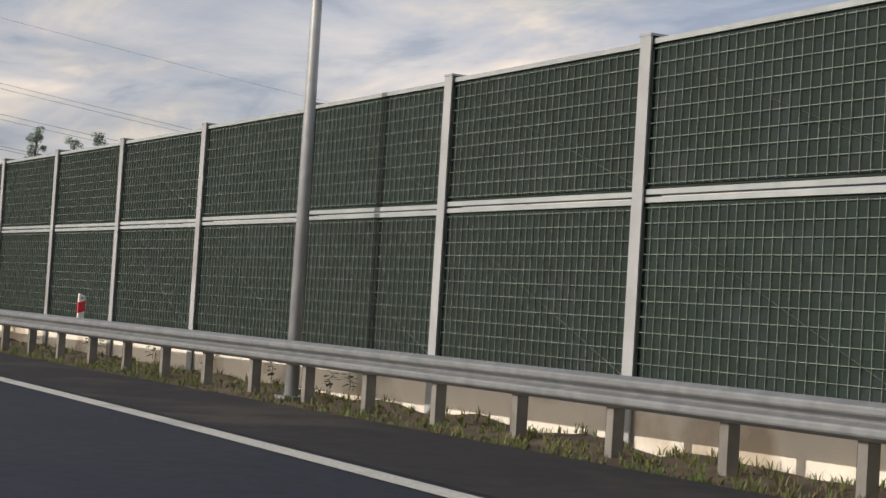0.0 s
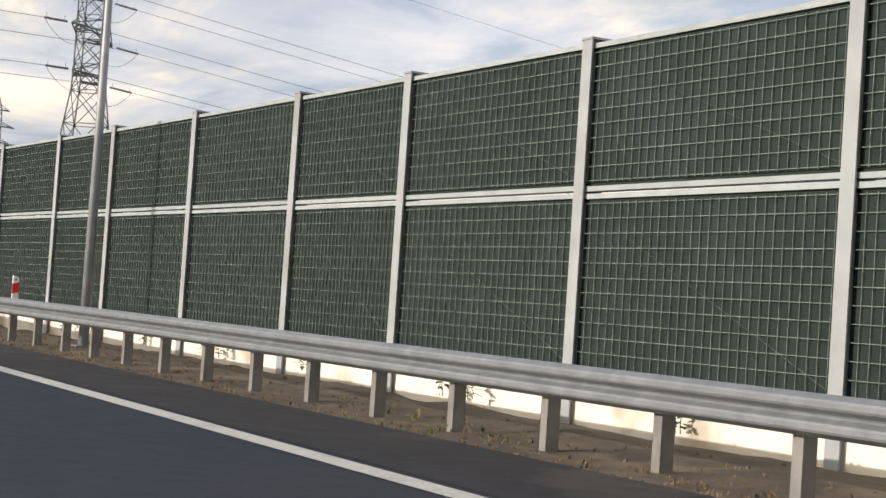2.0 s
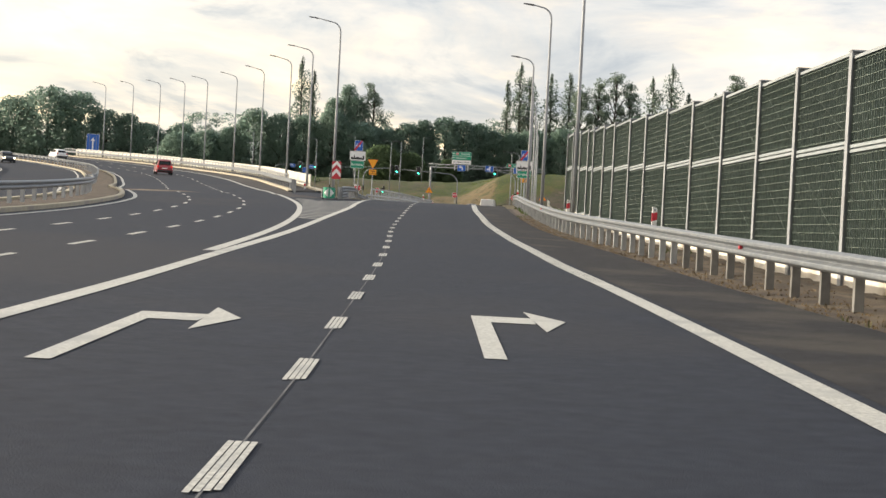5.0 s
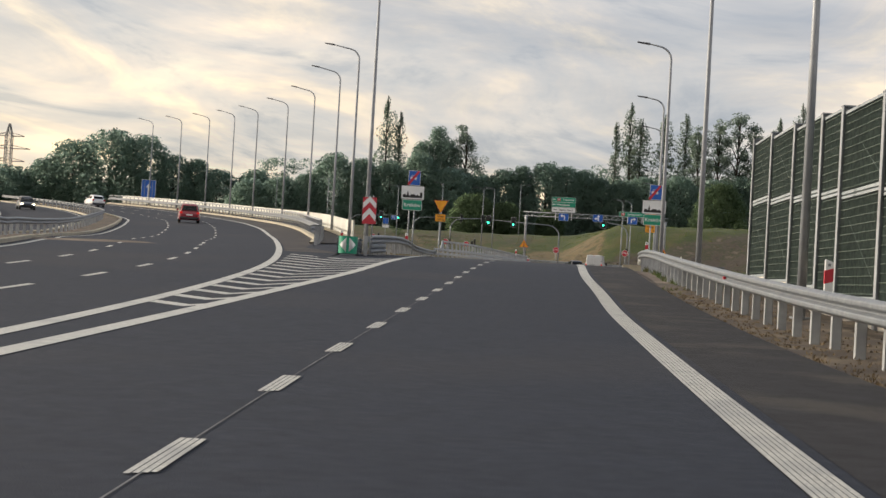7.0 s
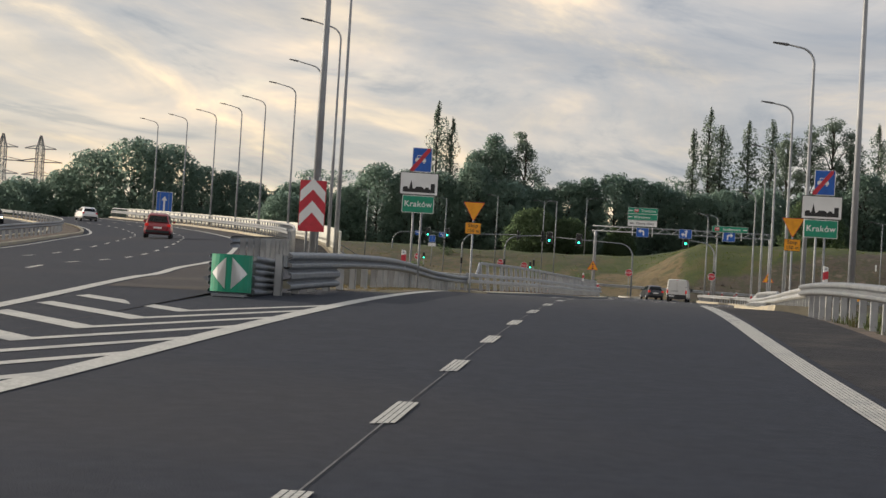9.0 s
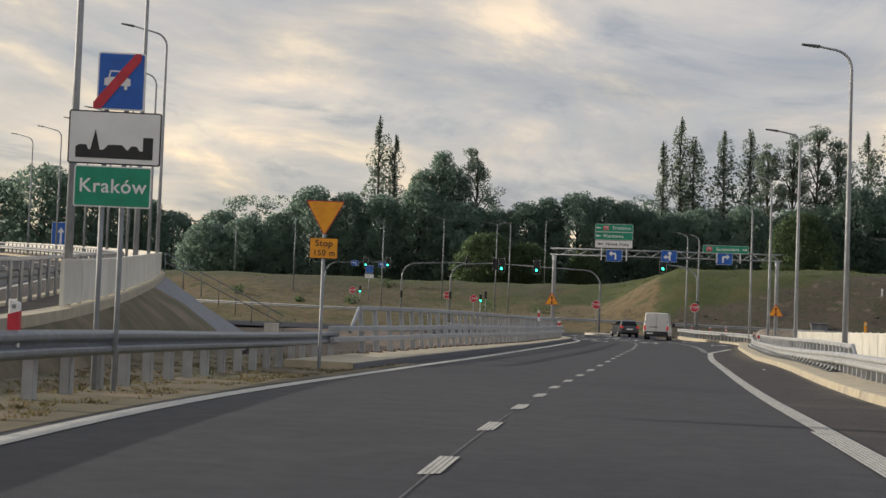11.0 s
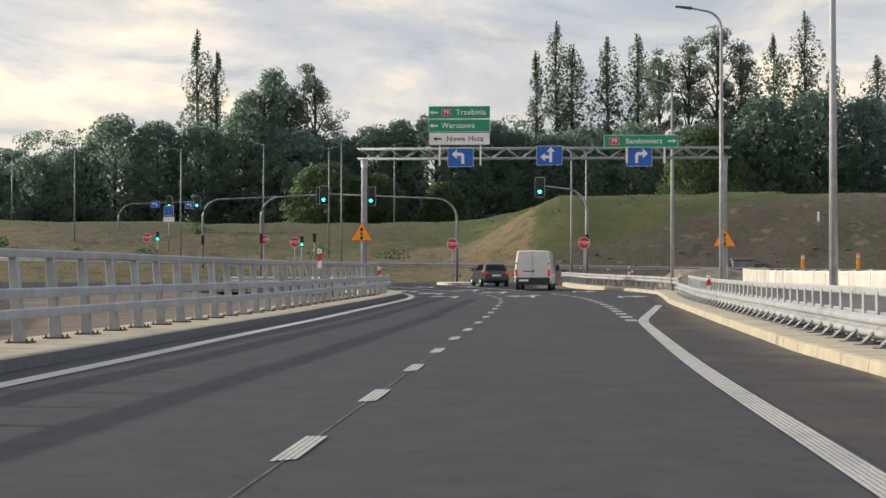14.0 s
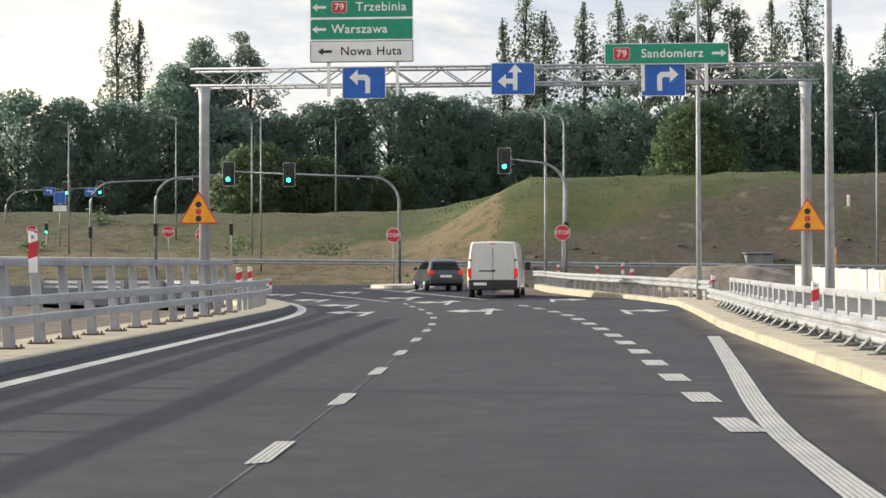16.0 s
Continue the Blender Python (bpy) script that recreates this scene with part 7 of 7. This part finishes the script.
def loft(sections, cap=True):
    """Rings of (y, [(x, z), ...]) joined along y."""
    bm = bmesh.new()
    rings = [[bm.verts.new((x, y, z)) for x, z in pts] for y, pts in sections]
    n = len(rings[0])
    for a, b in zip(rings, rings[1:]):
        for k in range(n):
            bm.faces.new((a[k], a[(k + 1) % n], b[(k + 1) % n], b[k]))
    if cap:
        bm.faces.new(list(reversed(rings[0])))
        bm.faces.new(rings[-1])
    bmesh.ops.recalc_face_normals(bm, faces=bm.faces)
    return bm


def car_ring(w, z0, z1, wt, belt=None):
    """Closed outline of a body section: sill, bulged side, tapered to the roof."""
    belt = belt or z0 + (z1 - z0)*0.55
    half = [(w*0.86, z0), (w*0.97, z0 + 0.12), (w, z0 + (belt - z0)*0.6), (w*0.965, belt), (wt, z1 - 0.09), (wt - 0.07, z1 - 0.02), (wt*0.4, z1)]
    return half + [(-x, z) for x, z in reversed(half)]


def wheel_at(parent, x, y, r, w=0.2):
    bm = bmesh.new()
    tube(bm, [(x - w/2, y, r), (x - w*0.42, y, r), (x + w*0.42, y, r), (x + w/2, y, r)], [r*0.88, r, r, r*0.88], 20)
    wh = part("wheel", bm, M_TYRE, parent, "black rubber tyre", True)
    bm = bmesh.new()
    tube(bm, [(x - w*0.52, y, r), (x + w*0.52, y, r)], [r*0.6, r*0.6], 12)
    part("rim", bm, M_RIM, wh, "silver rim", True)


def slab(parent, name, mat, x0, x1, y0, y1, z0, z1, bev=0.01, label="", m=None):
    bm = bmesh.new()
    box(bm, x0, x1, y0, y1, z0, z1)
    return part(name, bevelled(bm, bev), mat, parent, label, m=m)


def van(m):
    """High-roof panel van; y forward, its rear doors at y = 0."""
    t = thing("delivery_van", m, "white high-roof delivery van with tail lamps given a faint glow", "van")
    prof = [(0.0, 0.90, 0.42, 2.42, 0.78), (0.12, 0.98, 0.36, 2.48, 0.84), (1.5, 1.0, 0.34, 2.50, 0.86), (3.3, 1.0, 0.34, 2.49, 0.86), (3.8, 0.99, 0.34, 2.36, 0.82), (4.35, 0.97, 0.34, 1.62, 0.80), (5.0, 0.93, 0.36, 1.18, 0.74), (5.25, 0.82, 0.42, 0.95, 0.64)]
    part("body", loft([(y, car_ring(w, z0, z1, wt, z0 + (z1 - z0)*0.5)) for y, w, z0, z1, wt in prof]), M_VAN, t, smooth=False)
    for sg in (1, -1):
        d = slab(t, "rear_door", M_VAN, min(sg*0.012, sg*0.80), max(sg*0.012, sg*0.80), -0.035, 0.0, 0.62, 2.22, 0.03)
        slab(d, "handle", M_TRIM, sg*0.06 - 0.04, sg*0.06 + 0.04, -0.05, -0.034, 1.16, 1.24, 0.006, "black door handle") if sg > 0 else None
        slab(d, "hinge", M_TRIM, min(sg*0.80, sg*0.90), max(sg*0.80, sg*0.90), -0.04, 0.0, 1.62, 1.70, 0.008, "black door hinge")
        slab(d, "lower_hinge", M_TRIM, min(sg*0.80, sg*0.88), max(sg*0.80, sg*0.88), -0.04, 0.0, 0.86, 0.92, 0.008, "black door hinge")
        slab(t, "tail_lamp", M_TAIL, min(sg*0.80, sg*0.94), max(sg*0.80, sg*0.94), -0.03, 0.05, 0.92, 1.30, 0.02, "red tail lamp given a faint glow")
        mir = slab(t, "wing_mirror", M_TRIM, min(sg*1.0, sg*1.22), max(sg*1.0, sg*1.22), 4.0, 4.12, 1.25, 1.62, 0.03, "black wing mirror")
        for y in (0.95, 4.35):
            wheel_at(t, sg*0.86, y, 0.34, 0.22)
        slab(t, "side_window", M_PANE, min(sg*0.90, sg*0.965), max(sg*0.90, sg*0.965), 3.35, 3.95, 1.42, 1.86, 0.02, "dark cab window")
    slab(t, "rear_bumper", M_TRIM, -0.92, 0.92, -0.10, 0.08, 0.36, 0.80, 0.04, "dark plastic rear bumper")
    slab(t, "door_rail", M_TRIM, -0.52, 0.10, -0.055, -0.03, 1.16, 1.22, 0.008, "dark handle strip across the doors")
    slab(t, "number_plate", M_WHITE, -0.72, -0.22, -0.115, -0.098, 0.56, 0.68, 0.004, "white number plate")
    slab(t, "roof_lamp", M_RED, -0.10, 0.10, -0.02, 0.02, 2.36, 2.40, 0.006, "small high brake lamp")
    bm = bmesh.new()
    f = [(-0.74, 3.84, 2.24), (0.74, 3.84, 2.24), (0.86, 4.36, 1.66), (-0.86, 4.36, 1.66)]
    vs = [bm.verts.new(Vector(p) + Vector((0, 0.03, 0.03))) for p in f]
    bm.faces.new(vs)
    bmesh.ops.solidify(bm, geom=list(bm.faces), thickness=0.02)
    part("windscreen", bm, M_PANE, t, "dark windscreen")
    return t


van(stand(308, -1.1, -0.01, -3) @ Matrix.Diagonal((0.98, 1, 0.84, 1)))


def car(m, paint_mat, label, lamps_on=True, tall=0.0, heads=False):
    """A five-door hatchback; y forward, its tail at y = 0."""
    t = thing("car", m, label, "car")
    H = 1.46 + tall
    low = [(0.0, 0.72, 0.40, 0.78, 0.66), (0.10, 0.82, 0.30, 0.95, 0.76), (0.5, 0.87, 0.24, 0.98, 0.80), (1.6, 0.88, 0.22, 0.97, 0.82), (2.9, 0.88, 0.22, 0.95, 0.82), (3.7, 0.86, 0.24, 0.86, 0.76), (4.1, 0.80, 0.30, 0.72, 0.66), (4.2, 0.70, 0.38, 0.60, 0.58)]
    part("body", loft([(y, car_ring(w, z0, z1, wt)) for y, w, z0, z1, wt in low]), paint_mat, t, smooth=False)
    cab = [(0.22, 0.70, 0.90, 1.0, 0.66), (0.42, 0.76, 0.90, H - 0.10, 0.60), (0.75, 0.78, 0.90, H - 0.01, 0.60), (1.8, 0.79, 0.90, H, 0.61), (2.3, 0.79, 0.88, H - 0.06, 0.60), (3.05, 0.78, 0.86, 0.97, 0.70)]
    cabin = part("cabin", loft([(y, car_ring(w, z0, z1, wt, z0 + 0.02)) for y, w, z0, z1, wt in cab]), paint_mat, t)
    bm = bmesh.new()
    vs = [bm.verts.new(p) for p in ((-0.60, 0.215, 1.02), (0.60, 0.215, 1.02), (0.52, 0.38, H - 0.17), (-0.52, 0.38, H - 0.17))]
    bm.faces.new(vs)
    bmesh.ops.solidify(bm, geom=list(bm.faces), thickness=0.02)
    part("rear_window", bm, M_PANE, cabin, "dark rear window")
    bm = bmesh.new()
    vs = [bm.verts.new(p) for p in ((-0.66, 3.00, 1.03), (0.66, 3.00, 1.03), (0.54, 2.36, H - 0.12), (-0.54, 2.36, H - 0.12))]
    bm.faces.new(vs)
    bmesh.ops.solidify(bm, geom=list(bm.faces), thickness=-0.02)
    part("windscreen", bm, M_PANE, cabin, "dark windscreen")
    for sg in (1, -1):
        bm = bmesh.new()
        vs = [bm.verts.new((sg*x, y, z)) for x, y, z in ((0.775, 0.72, 1.0), (0.785, 2.72, 1.0), (0.655, 2.18, H - 0.16), (0.645, 0.84, H - 0.14))]
        bm.faces.new(vs)
        bmesh.ops.solidify(bm, geom=list(bm.faces), thickness=0.02)
        part("side_window", bm, M_PANE, cabin, "dark side windows")
        slab(t, "tail_lamp", M_TAIL if lamps_on else M_RED, min(sg*0.56, sg*0.78), max(sg*0.56, sg*0.78), -0.01, 0.16, 0.76, 0.93, 0.02, "red tail lamp")
        slab(t, "head_lamp", M_HEAD if heads else M_GALV, min(sg*0.50, sg*0.74), max(sg*0.50, sg*0.74), 4.02, 4.19, 0.58, 0.70, 0.02, "lit head lamp" if heads else "clear head lamp")
        slab(t, "wing_mirror", paint_mat, min(sg*0.84, sg*1.0), max(sg*0.84, sg*1.0), 2.55, 2.65, 0.96, 1.10, 0.03)
        for y in (0.78, 3.38):
            wheel_at(t, sg*0.76, y, 0.31)
    slab(t, "rear_bumper", M_TRIM, -0.74, 0.74, -0.05, 0.08, 0.34, 0.52, 0.03, "dark lower bumper")
    slab(t, "number_plate", M_WHITE, -0.26, 0.26, -0.025, -0.002, 0.62, 0.73, 0.004, "white number plate")
    return t


def on_main(s, d, flip=False):
    a, b = main_at(s, d), main_at(s + 4, d)
    v = (b - a)
    return Matrix.Translation(a) @ pose(0, 0, 0, math.degrees(math.atan2(v.z, math.hypot(v.x, v.y)))*(-1 if flip else 1), 0, math.degrees(math.atan2(-v.x, v.y)) + (180 if flip else 0))


car(stand(320, -3.4, -0.01, 14), M_CARDARK, "dark blue hatchback with its brake lamps lit")
car(on_main(253, 9.9), M_CARRED, "dark red car on the main road with lit tail lamps", tall=0.12)
car(on_main(314, 10.2), M_CARWHITE, "white car far along the main road", False)
car(on_main(296, d_left(296) + 8.0, True), M_CARDARK, "dark oncoming car with lit head lamps", False, heads=True)

# ---------------------------------------------------------------- bits and pieces round the junction
bm = bmesh.new()
rows = []
for i in range(14):
    row = []
    for j in range(22):
        a, b = i/13, j/21
        s, u = 322 + 7.5*a, 6.6 + 7.4*b
        hgt = 1.45*math.sin(math.pi*a)**0.8*(math.sin(math.pi*b**0.75))**0.7
        hgt = min(hgt, 1.12 + 0.1*noise.noise(Vector((s*0.5, u*0.5, 5)))) + (0.16*noise.noise(Vector((s*1.1, u*1.1, 2))) + 0.10*noise.noise(Vector((s*2.6, u*2.6, 7))))*min(1, hgt*3)
        row.append(bm.verts.new(at(s, u, -0.15 + hgt)))
    rows.append(row)
for i in range(13):
    for j in range(21):
        bm.faces.new((rows[i][j], rows[i][j + 1], rows[i + 1][j + 1], rows[i + 1][j]))
bmesh.ops.recalc_face_normals(bm, faces=bm.faces)
M_HEAP = material("heaped_sand", (0.235, 0.195, 0.150), 0.95, second=(0.15, 0.125, 0.10), scale=2.6, bump=1.0, bump_scale=7, stains=(0.13, 0.11, 0.09), stain_scale=0.9)
tagged(new("sand_mound", mesh_of(bm, "sand_mound", M_HEAP, True)), "long heap of pale sand behind the guardrail", "sand heap")
for s, u in ((346, 18.7), (346, 22.8)):
    t = thing("marker_post", Matrix.Translation(Vector((at(s, u).x, at(s, u).y, terrain(s, u)))), "yellow plastic pipeline marker post in the grass", "marker post", "marker posts")
    bm = bmesh.new()
    box(bm, -0.13, 0.13, -0.06, 0.06, -0.2, 1.25)
    part("shaft", bevelled(bm, 0.02), M_YELLOW, t)
    bm = bmesh.new()
    box(bm, -0.10, 0.10, -0.064, -0.058, 0.95, 1.1)
    part("plate", bm, M_WHITE, t)


def ground_m(s, u, turn=0.0):
    p = at(s, u)
    return Matrix.Translation((p.x, p.y, terrain(s, u) - 0.05)) @ pose(0, 0, 0, 0, 0, math.degrees(math.atan2(-heading(min(s, 300))[0], heading(min(s, 300))[1])) + turn)


t = thing("marker_stake", Matrix.Translation((at(354, 21.2).x, at(354, 21.2).y, terrain(354, 21.2))), "short white wooden stake on the clay bank", "stake")
bm = bmesh.new()
box(bm, -0.09, 0.09, -0.05, 0.05, -0.2, 0.75)
part("shaft", bevelled(bm, 0.02), M_WHITE, t)
t = thing("manhole_shaft", ground_m(347.5, 14.4), "grey concrete shaft cover on the clay bank", "shaft cover")
bm = bmesh.new()
box(bm, -0.8, 0.8, -0.6, 0.6, -0.4, 0.45)
part("shaft", bevelled(bm, 0.04), M_STONE, t)
bm = bmesh.new()
box(bm, -0.9, 0.9, -0.7, 0.7, 0.452, 0.57)
part("lid", bevelled(bm, 0.03), M_STONE, t)
t = thing("cabinet", ground_m(268, -20.6), "pale grey roadside cabinet on the grass", "cabinet")
bm = bmesh.new()
box(bm, -0.35, 0.35, -0.2, 0.2, -0.1, 1.15)
part("body", bevelled(bm, 0.02), M_CONCRETE, t)
bm = bmesh.new()
box(bm, -0.31, 0.31, -0.215, -0.203, 0.15, 1.05)
part("door", bm, M_CONCRETE, t)
# direction boards beyond the main road
for (s, u, z), w, h in (((366, -72, 11.7), 2.2, 3.4), ((380, -120, 11.0), 1.8, 3.2)):
    p = at(s, u)
    g0 = terrain(s, u)
    t = thing("direction_sign", Matrix.Translation((p.x, p.y, g0)) @ pose(0, 0, 0, 0, 0, 16), "large blue direction sign on two posts", "road sign", "direction signs")
    pole(t, -0.6, -0.3, z - g0, 0.06)
    pole(t, 0.6, -0.3, z - g0, 0.06)
    b = board(t, "board", w, h, 0.0, z - g0 - h/2, M_WHITE, M_BLUE, rim=0.05)
    part("arrow", plate([(-.12, -.9), (.12, -.9), (.12, .5), (.4, .5), (0, 1.1), (-.4, .5), (-.12, .5)], -0.024, -0.0165, z - g0 - h/2), M_WHITE, b)
# bus stop like sign, twin lamp and thin posts in the background
t = thing("stop_post", ground_m(368, -35), "blue and white square sign on a thin post", "road sign")
pole(t, 0, -0.2, 4.2, 0.05)
board(t, "board", 0.9, 0.9, 0, 3.7, M_WHITE, M_BLUE)
board(t, "lower_board", 1.1, 0.5, 0, 2.9, M_BLACK, M_WHITE)


def small_lamp(m, h, arms=(-1,), label="slim grey street lamp with a short arm"):
    t = thing("path_lamp", m, label, "street lamp", "far lamps")
    bm = bmesh.new()
    tube(bm, [(0, 0, -0.4), (0, 0, h)], [0.08, 0.045], 8)
    part("pole", bm, M_GALV_DULL, t, smooth=True)
    for a in arms:
        bm = bmesh.new()
        tube(bm, [(0, 0, h - 0.3), (a*0.4, 0, h), (a*1.1, 0, h + 0.1)], [0.04, 0.035, 0.03], 6)
        arm = part("arm", bm, M_GALV_DULL, t, smooth=True)
        bm = bmesh.new()
        box(bm, min(a*1.0, a*1.5), max(a*1.0, a*1.5), -0.12, 0.12, h + 0.06, h + 0.15)
        part("lamp_head", bm, M_HOUSING, arm, "flat dark lamp head")


small_lamp(ground_m(343, 20.6), 10.0, (1, -1), "grey street lamp with two short arms")
for s, u, h in ((352, -17.0, 10.5), (360, -32, 9.5), (372, -27, 9.5), (385, -16, 8.0), (372, -45, 9.0), (392, -58, 8.0)):
    small_lamp(ground_m(s, u), h, (1,) if int(s) % 2 else (-1,))
small_lamp(ground_m(366, -20), 10.0, (1, -1), "grey street lamp with two short arms")
# rubble and stones on the clay bank
bm = bmesh.new()
for i in range(260):
    s, u = rng.uniform(339, 350), rng.uniform(-8, 32)
    if u < -9 and s < 343:
        continue
    p = at(s, u)
    r = rng.choice((0.06, 0.08, 0.10, 0.14, 0.2))*rng.uniform(0.7, 1.3)
    o = Vector((p.x, p.y, terrain(s, u) + r*0.2))
    vs = [bm.verts.new(o + Vector((x*r*rng.uniform(.7, 1.3), y*r*rng.uniform(.7, 1.3), z*r*rng.uniform(.5, 1.0)))) for x, y, z in ((1, 0, 0), (0, 1, 0), (-1, 0, 0), (0, -1, 0), (0, 0, 1), (0, 0, -1))]
    for k in range(4):
        bm.faces.new((vs[k], vs[(k + 1) % 4], vs[4]))
        bm.faces.new((vs[(k + 1) % 4], vs[k], vs[5]))
tagged(new("rubble", mesh_of(bm, "rubble", M_CLAY)), "scattered stones and clods on the clay bank", "stones", kind="stuff")
# tufts of grass over the banks, dry weeds where the earth is bare
M_TUFT = leafy("bank_grass_tufts", (0.070, 0.100, 0.020), (0.115, 0.105, 0.036), (0.16, 0.21, 0.045))
M_WEED = leafy("dry_bank_weeds", (0.135, 0.110, 0.062), (0.080, 0.084, 0.034), (0.22, 0.18, 0.10))
lush, bare = [], []
for i in range(24000):
    s, u = rng.uniform(343, 382), rng.uniform(-85, 44)
    p = at(s, u)
    c = cover(s, u)
    spot = (p.x, p.y, terrain(s, u) - 0.03, rng.uniform(0.5, 1.3))
    if rng.random() > max(c[1], c[2])*1.2:
        lush.append(spot)
    elif noise.noise(Vector((s*0.25, u*0.25, 7))) > -0.05:
        bare.append(spot)
thin = []
for i in range(3500):
    s = rng.uniform(193, 226)
    u = u_left(s) - 0.55 - 5*rng.random()**1.3
    if u > u_bar(s) + 1.0 and noise.noise(Vector((s*0.6, u*0.6, 12))) > -0.1:
        p = at(s, u)
        thin.append((p.x, p.y, p.z - 0.01, rng.uniform(0.5, 1.2)))
blades("verge_grass", thin, "thin dry grass under the left guardrail", M_WEED, 0.02, 0.06, 9, 0.012, 23)
blades("bank_grass", lush, "rough green grass growing over the earth bank", M_TUFT, 0.05, 0.15, 6, 0.016, 21)
blades("bank_weeds", bare, "dry brownish weeds on the bare earth bank", M_WEED, 0.04, 0.13, 6, 0.016, 22)
# shrubs on the slopes
for i in range(8):
    s = rng.uniform(356, 396)
    u = rng.uniform(-66, 40)
    if u > -9 and s < 346:
        continue
    gq = np.random.default_rng(500 + i)
    k = rng.uniform(0.6, 1.5)
    t = thing("shrub", ground_m(s, u), "small dark green shrub on the grassy bank", "shrub", "bank shrubs")
    me = leaf_cloud(np.concatenate([gq.normal(size=(1, 3))*[k*.6, k*.6, k*.15] + [0, 0, k*.5] + ball(gq, 55, k*0.55) for _ in range(4)]), 0.13, gq)
    me.materials.append(M_LEAF_PALE)
    part("foliage", me, None, t)
    bm = bmesh.new()
    for b in range(3):
        tube(bm, [(0, 0, -0.1), (k*0.3*math.cos(b*2), k*0.3*math.sin(b*2), k*0.6)], [0.03, 0.012], 5)
    part("stem", bm, M_BARK, t)
